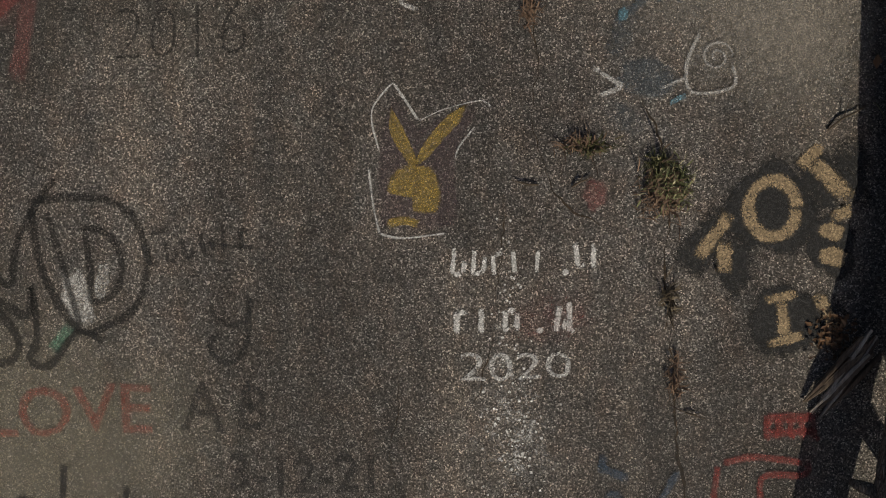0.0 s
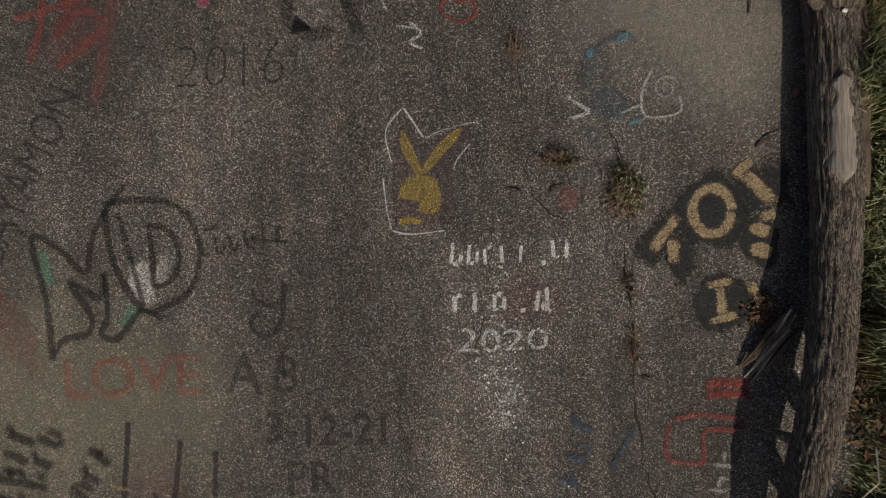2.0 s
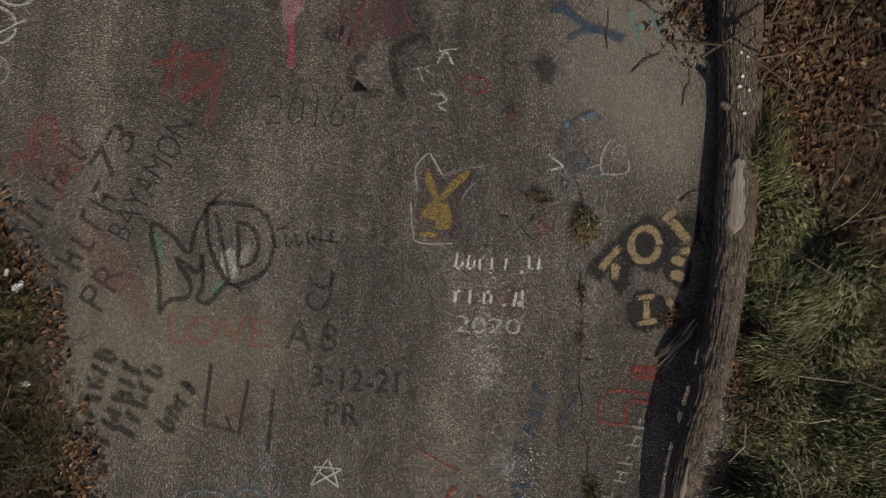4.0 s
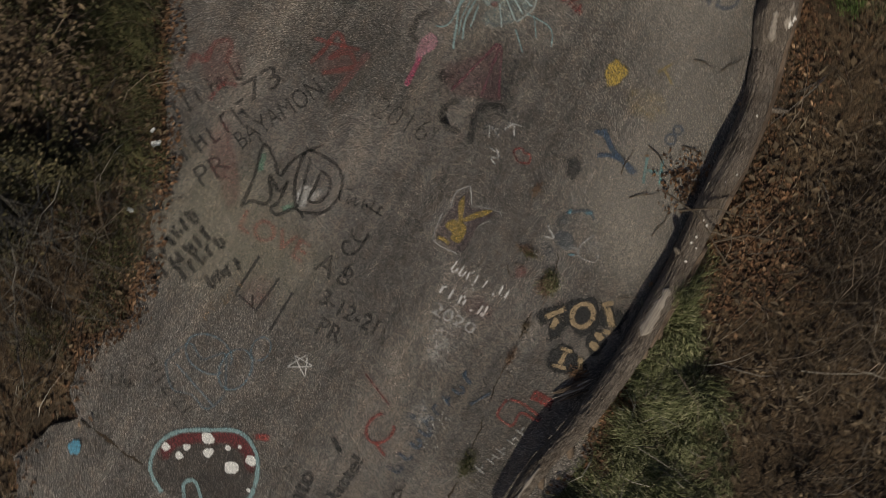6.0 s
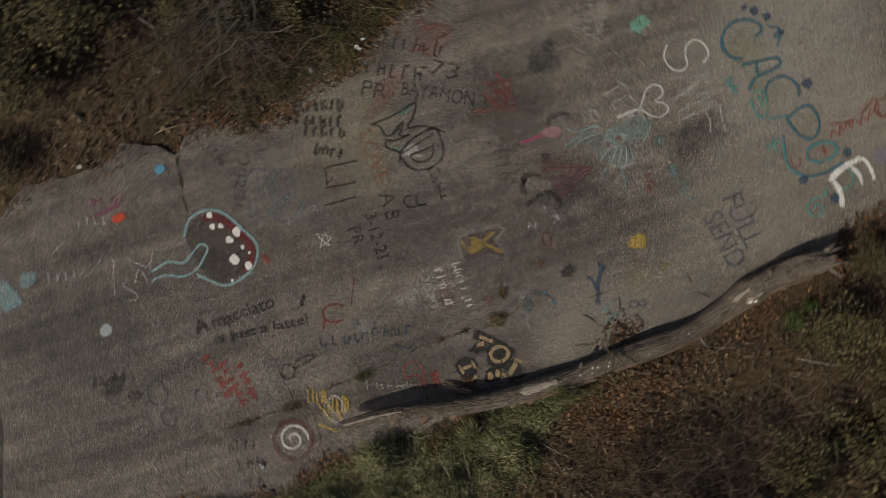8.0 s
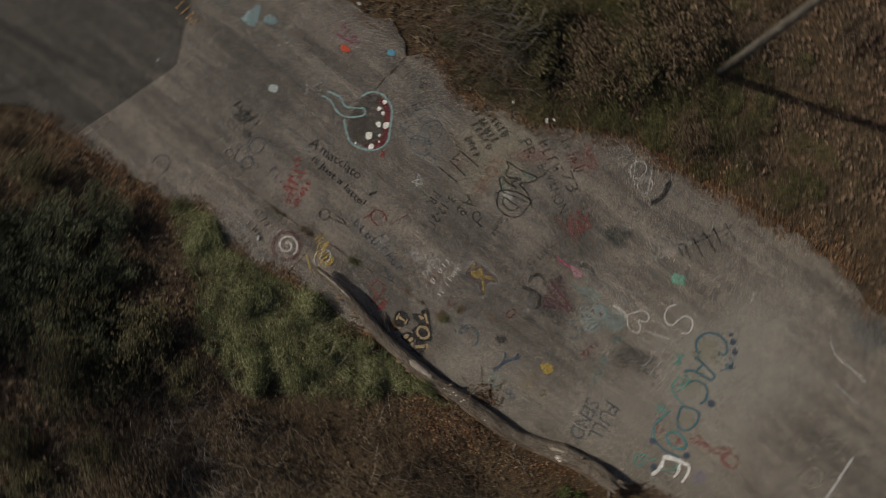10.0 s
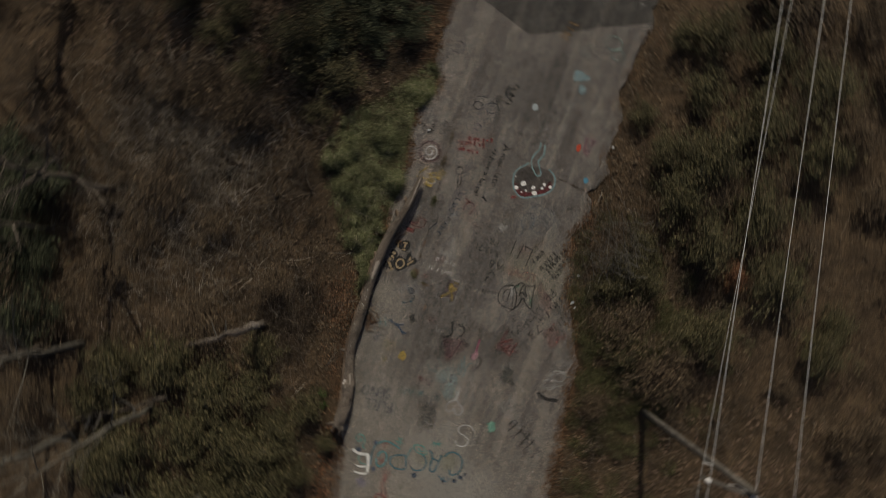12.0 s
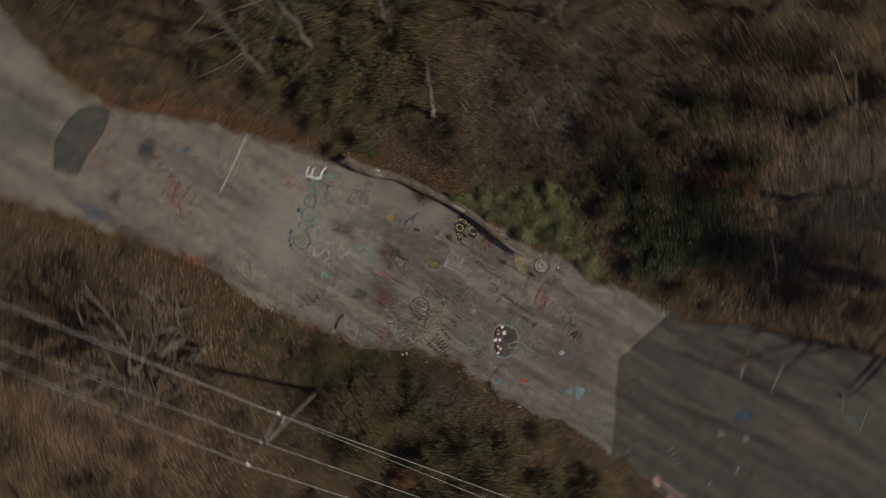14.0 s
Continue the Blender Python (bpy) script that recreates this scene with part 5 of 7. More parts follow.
# broad faded washes and stains first; two of the pale washes paint in haze
mark("tone_wash", "broad faded tan paint wash on asphalt", ((0.3, 0.266, 0.222), 0.52, [blob(2.1, 3.2, 1.15, 2.9, 4, 0.62, 0.3, soft=True)], "wash"))
mark("tone_wash", "faded tan paint wash near the road edge", ((0.33, 0.29, 0.24), 0.62, [blob(2.3, 1.6, 0.9, 0.85, 0, 0.62, 0.3, soft=True)], "wash"))
mark("tone_wash", "faded yellowish paint wash round the tag", ((0.29, 0.258, 0.19), 0.5, [blob(-3.5, -1.4, 1.8, 1.6, 10, 0.65, 0.3, soft=True)], "wash"))
mark("tone_wash", "faded yellowish paint wash on asphalt", ((0.26, 0.232, 0.17), 0.35, [blob(-2.3, -1.3, 0.9, 0.9, 10, 0.5, 0.3, soft=True)], "wash"))
mark("tone_wash", "pale grey-tan wash across the road", ((0.33, 0.302, 0.262), 0.66, [blob(-2.4, 8.2, 3.9, 3.4, 10, 0.72, 0.3, soft=True)], "wash"))
mark("tone_wash", "pale grey-tan wash across the road", ((0.23, 0.21, 0.18), 0.45, [blob(-3.6, 14.5, 3.2, 4.5, 12, 0.55, 0.3, soft=True)], "wash"))
# haze over the far end of the road, put into its colour
mark("tone_wash", "pale tint for haze over the far north road", ((0.19, 0.185, 0.165), 0.45, [blob(-5.5, 24.5, 3.0, 3.0, 12, 0.55, 0.3, soft=True)], "wash"))
mark("tone_wash", "pale grey-tan wash across the road", ((0.32, 0.284, 0.238), 0.55, [blob(0.8, 6.2, 2.2, 2.3, 8, 0.7, 0.3, soft=True)], "wash"))
mark("tone_wash", "pale grey-tan wash beside the log", ((0.31, 0.276, 0.234), 0.42, [blob(1.9, 2.6, 1.2, 1.8, 8, 0.7, 0.3, soft=True)], "wash"))
# brightness from haze and exposure, painted on as a pale tint
mark("tone_wash", "pale tan tint for haze across the road", ((0.36, 0.31, 0.25), 0.4, [blob(-0.3, 9.0, 2.3, 2.0, 8, 0.65, 0.3, soft=True)], "wash"))
mark("stain", "broad dark patch over the old year", ((0.06, 0.056, 0.05), 0.52, [blob(-2.9, 1.9, 1.7, 1.1, 10, 0.6, 0.35, soft=True)], "stain"))
mark("stain", "dark oily stain along the lane", ((0.05, 0.047, 0.044), 0.35, [blob(-0.5, 2.1, 0.75, 1.9, 6, 0.6, 0.35, soft=True)], "stain"))
mark("stain", "dark oily stain along the lane", ((0.05, 0.047, 0.044), 0.4, [blob(-1.0, -0.3, 0.55, 2.4, 4, 0.55, 0.35, soft=True)], "stain"))
mark("stain", "darker stretch of asphalt near the log", ((0.06, 0.054, 0.049), 0.4, [blob(1.5, -1.9, 1.0, 1.7, 3, 0.6, 0.35, soft=True)], "stain"))
mark("stain", "dark greyish wash on the southern road", ((0.07, 0.068, 0.064), 0.36, [blob(-0.5, -8.6, 2.6, 2.4, 3, 0.55, 0.35, soft=True)], "stain"))
mark("stain", "dark damp stain on asphalt", ((0.04, 0.04, 0.038), 0.5, [blob(-1.0, 5.6, 0.6, 1.0, 30, 0.6, 0.35, soft=True)], "stain"))
mark("stain", "dark stain under the painted creature", ((0.045, 0.043, 0.04), 0.45, [blob(-0.9, 2.9, 1.1, 0.8, 60, 0.6, 0.35, soft=True)], "stain"))
mark("stain", "dark blot on asphalt", ((0.035, 0.035, 0.034), 0.6, [blob(0.89, 2.21, 0.17, 0.26, 10, 0.9, soft=True)], "stain"))
mark("stain", "dark bluish blot on asphalt", ((0.045, 0.05, 0.055), 0.6, [blob(-2.8, 17.0, 0.75, 0.6, 20, 0.9, soft=True)], "stain"))
mark("stain", "dark blot on asphalt", ((0.05, 0.045, 0.042), 0.45, [blob(-5.8, 17.2, 0.5, 0.4, 20, 0.9, soft=True)], "stain"))
mark("stain", "dark greenish blot on asphalt", ((0.04, 0.05, 0.045), 0.5, [blob(-3.66, 3.04, 0.42, 0.5, 20, 0.8, soft=True)], "stain"))
mark("stain", "dark streak along the lane", ((0.045, 0.043, 0.042), 0.4, [blob(0.4, -5.9, 0.4, 2.4, 6, 0.55, 0.35, soft=True)], "stain"))
mark("stain", "dark streak along the lane", ((0.05, 0.045, 0.042), 0.4, [blob(-2.6, -7.0, 0.35, 2.2, 3, 0.5, 0.35, soft=True)], "stain"))
mark("stain", "light grey scraped patch on asphalt", ((0.22, 0.2, 0.17), 0.5, [blob(-1.28, -2.75, 0.2, 0.62, -16, 0.7, 0.3, soft=True)], "stain"))
mark("stain", "blue smear of old paint", ((0.07, 0.1, 0.15), 0.5, [blob(-7.2, 17.6, 0.5, 1.6, 10, 0.7, 0.3, soft=True)], "stain"))

# double-letter tag with a pointed crown
mark("letter_tag", "black outlined two-letter tag with white fill",
     (GREEN, 0.35, [line([(-3.5, 0.0), (-3.42, -0.35)], 0.12), line([(-2.83, -0.7), (-2.66, -0.5)], 0.12)], "green_tint"),
     (WHITE, 0.5, [blob(-2.62, -0.32, 0.13, 0.23, 12, 0.6), blob(-2.44, -0.2, 0.06, 0.16, -10, 0.5)], "white_fill"),
     (BLACK, 0.54, [line([(-3.41, -0.98), (-3.45, -0.49), (-3.57, 0.07), (-3.33, -0.02), (-3.11, -0.22), (-3.04, 0.09), (-2.82, 0.45), (-2.74, 0.52)], 0.075),
                   line([(-3.6, 0.1), (-3.72, 0.16)], 0.07),
                   line([(-3.41, -0.93), (-3.29, -0.79), (-3.10, -0.75), (-3.06, -0.60), (-3.24, -0.31), (-2.99, -0.44), (-2.95, -0.23), (-2.92, -0.60), (-2.98, -0.75), (-2.83, -0.79), (-2.63, -0.56), (-2.43, -0.63)], 0.075),
                   line([(-2.95, 0.36), (-2.71, 0.39), (-2.39, 0.37), (-2.18, 0.21), (-2.11, -0.08), (-2.19, -0.37), (-2.42, -0.52), (-2.60, -0.55), (-2.78, -0.31), (-2.89, -0.02), (-2.93, 0.33)], 0.075),
                   line([(-2.56, 0.18), (-2.52, -0.08), (-2.51, -0.34), (-2.33, -0.26), (-2.30, -0.02), (-2.42, 0.15), (-2.6, 0.18)], 0.065),
                   line([(-2.82, 0.30), (-2.72, -0.08), (-2.60, -0.52)], 0.06)], "outline"))
# rabbit-eared emblem as plain shapes
mark("emblem", "yellow eared emblem with broken white chalk outline",
     ((0.1, 0.07, 0.072), 0.45, [filled([(-0.47, 0.12), (-0.5, 0.5), (-0.44, 0.95), (-0.34, 1.05), (-0.2, 0.85), (0.05, 0.95), (0.24, 0.95), (0.08, 0.65), (0.05, 0.12)], 0.7)], "dark_ground"),
     (YELLOW, 0.46, [filled([(-0.38, 0.98), (-0.4, 0.82), (-0.32, 0.66), (-0.22, 0.52), (-0.2, 0.6), (-0.3, 0.84)], 0.7), filled([(0.15, 0.98), (0.1, 0.86), (-0.02, 0.74), (-0.14, 0.6), (-0.24, 0.55), (-0.16, 0.72), (0.02, 0.92)], 0.7),
                     filled([(-0.4, 0.5), (-0.3, 0.58), (-0.1, 0.56), (-0.04, 0.4), (-0.06, 0.24), (-0.24, 0.24), (-0.24, 0.34), (-0.42, 0.38)], 0.7), line([(-0.42, 0.17), (-0.3, 0.19), (-0.2, 0.16)], 0.08)], "yellow_fill"),
     (CHALK, 0.66, [line([(-0.54, 0.56), (-0.51, 0.29), (-0.47, 0.10)], 0.02), line([(-0.47, 0.10), (-0.30, 0.07), (-0.01, 0.1)], 0.02),
                   line([(-0.46, 0.66), (-0.51, 0.94), (-0.36, 1.14)], 0.018), line([(-0.36, 1.14), (-0.25, 0.97), (-0.19, 0.87)], 0.03),
                   line([(-0.19, 0.87), (0.0, 0.95), (0.25, 1.0), (0.31, 0.94)], 0.012), line([(0.2, 0.83), (0.08, 0.68), (0.06, 0.6)], 0.018)], "chalk_outline"))
# white chalk names and year
mark("chalk_name", "row of white chalk lettering on asphalt", (CHALK, 0.85, bars(-0.02, -0.2, 1, 0.72, 0.19, 5, 0.045, 2) + bars(0.86, -0.16, 1, 0.2, 0.22, 2, 0.045, 7) + [blob(0.8, -0.18, 0.025, 0.025)], "bar"))
mark("chalk_name", "row of white chalk lettering on asphalt", (CHALK, 0.85, bars(0.0, -0.6, 0, 0.5, 0.2, 3, 0.05, 3) + bars(0.7, -0.6, 0, 0.19, 0.23, 2, 0.05, 8) + [blob(0.62, -0.58, 0.028, 0.025)], "bar"))
mark("chalk_year", "white chalk year written on asphalt", (CHALK, 0.72, [text("2020", 0.07, -0.92, 0, 0.76, 0.19, 0.0, 0.62)], "digits"))
rng = random.Random(9)
mark("chalk_specks", "white paint spatter on worn asphalt", (WHITE, 0.85, [blob(0.45 + rng.gauss(0, 0.1), -1.25 + rng.gauss(0, 0.28), r, r, 0, 0.9) for r in [rng.uniform(0.004, 0.013) for _ in range(110)]]
     + [blob(0.38 + rng.gauss(0, 0.06), -0.35 + rng.gauss(0, 0.3), r, r, 0, 0.9) for r in [rng.uniform(0.004, 0.012) for _ in range(40)]]
     + [blob(1.05 + rng.gauss(0, 0.09), -2.4 + rng.gauss(0, 0.25), r, r, 0, 0.9) for r in [rng.uniform(0.005, 0.014) for _ in range(70)]], "speck"), joined=True)
# fat gold lettering on black, partly under the log
GB = 0.125
mark("gold_lettering", "fat gold lettering with black outline beside the log",
     (BLACK, 0.9, [line([(1.6, -0.2), (1.7, -0.04), (1.92, 0.24)], 0.3), line([(1.92, 0.1), (1.93, -0.2), (1.84, -0.27)], 0.3), blob(2.19, 0.23, 0.33, 0.36, 0, 1.2), line([(2.45, 0.62), (2.5, 0.42), (2.68, 0.26)], 0.34), line([(2.7, 0.7), (2.74, 0.2)], 0.3),
                   blob(2.58, -0.02, 0.19, 0.24, 0, 1.2), blob(2.27, -0.52, 0.25, 0.26, 10, 1.2), line([(2.46, -0.32), (2.64, -0.62)], 0.25), line([(2.1, -0.68), (2.3, -0.74)], 0.18)], "black_outline"),
     (GOLD, 0.85, [line([(1.68, -0.1), (1.92, 0.2)], GB), line([(1.88, 0.02), (1.86, -0.2)], GB), ring(2.19, 0.23, 0.16, 0.19, GB * 0.9), line([(2.44, 0.56), (2.7, 0.28)], GB * 1.1), line([(2.36, 0.5), (2.52, 0.66)], GB * 0.8), line([(2.56, 0.16), (2.74, 0.22)], GB * 0.8),
                   blob(2.58, 0.07, 0.1, 0.07, 0, 0.9), blob(2.59, -0.1, 0.11, 0.08, 0, 0.9), line([(2.25, -0.38), (2.27, -0.66)], 0.1), line([(2.13, -0.39), (2.36, -0.35)], 0.08), line([(2.15, -0.69), (2.4, -0.63)], 0.08), line([(2.48, -0.34), (2.62, -0.6)], 0.1)], "gold_bar"))
# dates and words in black
mark("black_date", "faint black year written on asphalt", (SOOT, 0.45, [text("2016", -2.28, 1.35, -1, 0.9, 0.36, -0.025)], "digits"))
mark("black_date", "faint black date written on asphalt", (SOOT, 0.44, [text("3-12-21", -1.56, -1.7, 0, 1.02, 0.26, 0.018)], "digits"))
mark("black_letters", "faint black capital letters on asphalt", (SOOT, 0.42, [text("A", -1.9, -1.26, 0, 0.32, 0.33, 0.01), text("B", -1.5, -1.24, -8, 0.2, 0.3, 0.0), text("PR", -1.37, -2.14, 4, 0.42, 0.28, 0.02)], "letters"))
mark("black_squiggle", "faint black curling strokes on asphalt", (SOOT, 0.45, [ring(-1.52, -0.38, 0.14, 0.14, 0.05, 170, 380), line([(-1.4, -0.32), (-1.41, -0.62), (-1.5, -0.77), (-1.63, -0.76), (-1.68, -0.64), (-1.6, -0.58)], 0.055), line([(-1.42, -0.9), (-1.4, -1.15)], 0.04)], "stroke"))
mark("black_name", "row of faint black lettering on asphalt", (SOOT, 0.55, bars(-2.13, -0.1, 8, 0.8, 0.2, 6, 0.045, 4) + [line([(-2.1, 0.12), (-1.95, 0.16)], 0.05), line([(-1.7, 0.05), (-1.35, 0.02)], 0.035)], "bar"))
mark("black_name", "row of faded black lettering near the verge", (SOOT, 0.62, bars(-4.99, -0.3, 62, 1.36, 0.36, 6, 0.06, 5), "bar"))
mark("black_name", "row of faded black lettering near the verge", (SOOT, 0.62, bars(-4.66, -1.07, 63, 1.6, 0.36, 6, 0.06, 6), "bar"))
mark("black_date", "faded black number on asphalt", (SOOT, 0.62, [text("-73", -4.2, 0.36, 60, 0.85, 0.36, 0.0)], "digits"))
mark("black_word", "faded black capitals on asphalt", (SOOT, 0.62, [text("PR", -4.11, -1.0, 62, 0.56, 0.32, 0.0)], "letters"))
mark("black_word", "faded black place name on asphalt", (SOOT, 0.62, [text("BAYAMON", -3.83, -0.16, 64, 1.6, 0.3, -0.005)], "letters"))
for k, (x, y, a, ln) in enumerate(((-4.65, -1.95, 66, 0.42), (-4.22, -2.6, 73, 1.19), (-3.97, -2.77, 69, 1.27), (-3.62, -2.5, 70, 0.95), (-3.19, -2.41, 62, 0.73))):
    mark("black_scrawl", "row of smeared unreadable black writing", (BLACK, 0.58, bars(x, y, a, ln, 0.28, max(3, int(ln / 0.16)), 0.095, 20 + k), "bar"))
mark("black_angles", "black angular strokes on asphalt", (SOOT, 0.65, [line([(-2.75, -1.5), (-2.8, -2.2), (-2.72, -2.22)], 0.06), line([(-2.75, -2.22), (-2.4, -2.3)], 0.05), line([(-2.3, -1.65), (-2.38, -2.35)], 0.06), line([(-2.0, -1.75), (-2.02, -2.5)], 0.06), line([(-2.55, -2.1), (-2.45, -2.3)], 0.05)], "stroke"))
mark("black_date", "faded black date on asphalt near the verge", (SOOT, 0.5, [text("3/12/21", -3.56, -3.99, -23, 1.04, 0.24, 0.0)], "digits"))
mark("black_scrawl", "short row of smeared dark writing by the verge", (SOOT, 0.45, bars(-4.04, -4.62, 20, 0.6, 0.22, 4, 0.06, 31), "bar"))
mark("red_scribble", "faded red looping scribble near the verge", ((0.3, 0.07, 0.06), 0.3, [line([(-5.24, 0.52), (-5.25, 0.79), (-5.06, 0.77), (-5.06, 1.12), (-4.84, 1.25), (-4.75, 0.89)], 0.11), line([(-4.7, 0.25), (-4.62, 0.6), (-4.4, 0.7)], 0.09)], "stroke"))
mark("red_scribble", "faded red star-like scribble on asphalt", ((0.3, 0.07, 0.06), 0.34, [line([(-3.56, 1.57), (-3.46, 1.88), (-3.41, 2.21), (-3.21, 2.06), (-3.33, 1.79), (-3.11, 2.02), (-2.92, 1.87), (-3.32, 1.53)], 0.1), line([(-3.7, 1.95), (-3.3, 2.05), (-2.95, 2.15)], 0.08)], "stroke"))
mark("chalk_scrawl", "faint pale chalk strokes at the verge", (CHALK, 0.42, [line([(-5.87, 1.44), (-5.97, 1.71), (-5.77, 1.78)], 0.035), line([(-5.9, 1.58), (-5.76, 1.64)], 0.03), ring(-5.52, 1.78, 0.13, 0.16, 0.035)], "stroke"))
mark("blue_outline", "pale blue cloud-like outline on asphalt", ((0.13, 0.2, 0.24), 0.34, [line([(-3.26, -3.76), (-3.06, -3.31), (-2.75, -3.42), (-2.48, -3.17), (-2.3, -3.45), (-2.16, -3.76), (-2.3, -4.1), (-2.62, -4.02), (-2.95, -4.09), (-3.26, -3.76)], 0.05)], "stroke"))
# red words and marks
mark("red_word", "faded red word written on asphalt", ((0.38, 0.07, 0.05), 0.24, [text("LOVE", -3.3, -1.3, 2, 1.2, 0.34, 0.01)], "letters"))
mark("red_heart", "small red heart outline on asphalt", (RED, 0.6, [line([(0.12, 1.82), (-0.04, 1.95), (0.05, 2.05), (0.13, 2.0), (0.21, 2.03), (0.26, 1.9), (0.1, 1.83)], 0.035)], "stroke"))
mark("red_scribble", "red scribble near the log", (RED, 0.48, [line([(2.12, -1.2), (2.5, -1.18)], 0.09), line([(2.15, -1.3), (2.48, -1.28)], 0.07)] + bars(2.12, -1.34, 0, 0.4, 0.17, 5, 0.05, 12), "bar"))
mark("red_arrow", "red square-bodied arrow shape near the log", (RED, 0.46, [line([(2.4, -1.5), (2.08, -1.46), (1.85, -1.5)], 0.06), line([(1.82, -1.52), (1.8, -1.8), (1.95, -1.86), (2.1, -1.84), (2.12, -1.6), (2.4, -1.58), (2.42, -1.48)], 0.055)], "stroke"))
mark("red_smudge", "pale red smudges on asphalt", (ROSE, 0.28, [blob(-3.15, 1.8, 0.5, 0.28, 40, 0.55, soft=True), blob(-4.8, 0.85, 0.4, 0.4, 20, 0.5), blob(-3.75, -0.7, 0.18, 0.5, 30, 0.5), line([(-3.0, 1.2), (-2.8, 2.2)], 0.15), blob(-4.1, -0.35, 0.25, 0.6, 30, 0.5)], "smudge"))
mark("red_smudge", "pale red smudges on asphalt", (ROSE, 0.4, [blob(-2.5, -2.0, 0.3, 0.35, 0, 0.35, soft=True), blob(1.0, 0.35, 0.1, 0.12, 0, 0.7), blob(0.7, -0.5, 0.3, 0.2, 0, 0.35)], "smudge"))
mark("red_ring", "red broken ring painted on asphalt", (RED, 0.55, [ring(0.3, -2.95, 0.26, 0.2, 0.07, 30, 320, 80), line([(-0.35, -2.3), (0.25, -2.55)], 0.04), line([(0.35, -3.2), (0.6, -3.3)], 0.06)], "stroke"))
mark("red_block", "red rows of bold unreadable lettering", (RED, 0.7, bars(0.35, -6.05, 14, 1.1, 0.24, 6, 0.085, 14) + bars(0.62, -5.75, 12, 1.1, 0.24, 6, 0.085, 15) + bars(0.75, -5.4, 10, 0.95, 0.24, 5, 0.085, 16), "bar"))
mark("red_word", "red handwriting across the road", (RED, 0.65, [line([(-0.17, 8.34), (-0.31, 8.42), (-0.18, 8.52), (-0.37, 8.61), (-0.26, 8.66), (-0.39, 8.77), (-0.25, 8.82), (-0.43, 8.92), (-0.26, 9.01), (-0.42, 9.09), (-0.30, 9.19), (-0.46, 9.28), (-0.40, 9.41)], 0.045), ring(-0.45, 9.65, 0.2, 0.26, 0.05)] , "stroke"))
mark("red_smudge", "faded red scrawl on the road", (RED, 0.4, bars(-4.4, 13.6, 80, 1.6, 0.4, 6, 0.09, 18) + bars(-3.6, 13.8, 80, 1.2, 0.4, 5, 0.09, 19) + [line([(-5.2, 13.2), (-3.2, 15.2)], 0.1), line([(-6.9, 11.2), (-6.5, 12.6)], 0.22)], "bar"))
mark("red_smudge", "faded red scrawl on the road", (ROSE, 0.4, bars(-3.6, 18.3, 100, 1.5, 0.4, 5, 0.1, 28) + [line([(-4.4, 18.4), (-5.4, 19.3)], 0.12)], "bar"))
mark("orange_blot", "bright orange-red paint blot", ((0.5, 0.07, 0.03), 0.8, [blob(-3.12, -6.93, 0.13, 0.19, 0, 0.9)], "blot"))
mark("red_blot", "red paint stroke beside the mushroom", (RED, 0.65, [line([(-1.42, -4.1), (-1.15, -3.98)], 0.13)], "blot"))
mark("magenta_scrawl", "magenta scrawl near the verge", ((0.3, 0.06, 0.13), 0.5, bars(-3.55, -7.5, 80, 0.9, 0.2, 4, 0.06, 22) + [line([(-3.3, -7.5), (-3.4, -6.8)], 0.1)], "bar"))
# blue, teal and yellow marks by the log
mark("blue_smear", "blue-grey paint smear with white arrow", ((0.075, 0.095, 0.11), 0.42, [blob(1.36, 1.12, 0.24, 0.15, -10, 0.8), blob(1.2, 0.85, 0.18, 0.1, -30, 0.5), blob(1.2, 1.45, 0.1, 0.25, -20, 0.5), line([(1.15, 1.5), (1.45, 1.7), (1.6, 1.62)], 0.07)], "smear"),
     (CHALK, 0.5, [line([(0.99, 1.21), (1.06, 1.16)], 0.06), line([(1.04, 1.17), (1.2, 1.07)], 0.05), line([(1.2, 1.07), (1.04, 1.01)], 0.05)], "arrow"),
     ((0.12, 0.22, 0.26), 0.6, [blob(1.47, 1.68, 0.07, 0.04, 30), blob(1.2, 1.55, 0.04, 0.05), line([(1.5, 0.95), (1.62, 1.0)], 0.04)], "teal_flecks"))
mark("chalk_spiral", "small chalk spiral in a box", (CHALK, 0.4, [line([(1.71, 1.42), (1.62, 1.2), (1.66, 1.02), (1.93, 1.05), (1.92, 1.2)], 0.03), spiral(1.82, 1.25, 0.11, 1.7, 0.022), line([(1.45, 1.05), (1.62, 1.12)], 0.025)], "stroke"))
mark("blue_bird", "dark blue forked bird shape on asphalt", (NAVY, 0.72, [line([(0.88, 2.84), (1.0, 2.86), (1.1, 2.96)], 0.11), line([(1.06, 2.9), (1.3, 2.72), (1.5, 2.65), (1.8, 2.56)], 0.12), line([(1.12, 2.52), (1.3, 2.62), (1.5, 2.66)], 0.09)], "stroke"))
mark("teal_letter", "teal capital letter on asphalt", (TEAL, 0.4, [text("H", 1.95, 2.5, 22, 0.3, 0.42, 0.0)], "letters"))
mark("yellow_disc", "yellow paint disc on asphalt", (YELLOW, 0.62, [blob(0.74, 3.8, 0.2, 0.23, 0, 0.85, 0.25)], "disc"))
mark("yellow_fleck", "thin yellow paint strokes on asphalt", (YELLOW, 0.4, [line([(1.3, 4.1), (1.45, 4.35)], 0.05), line([(1.38, 4.2), (1.6, 4.05)], 0.04), blob(1.4, 3.6, 0.4, 0.3, 0, 0.3)], "stroke"))
mark("blue_loop", "small blue double loop on asphalt", (NAVY, 0.55, [ring(2.0, 3.3, 0.08, 0.08, 0.05), ring(2.03, 3.48, 0.07, 0.07, 0.05)], "stroke"))
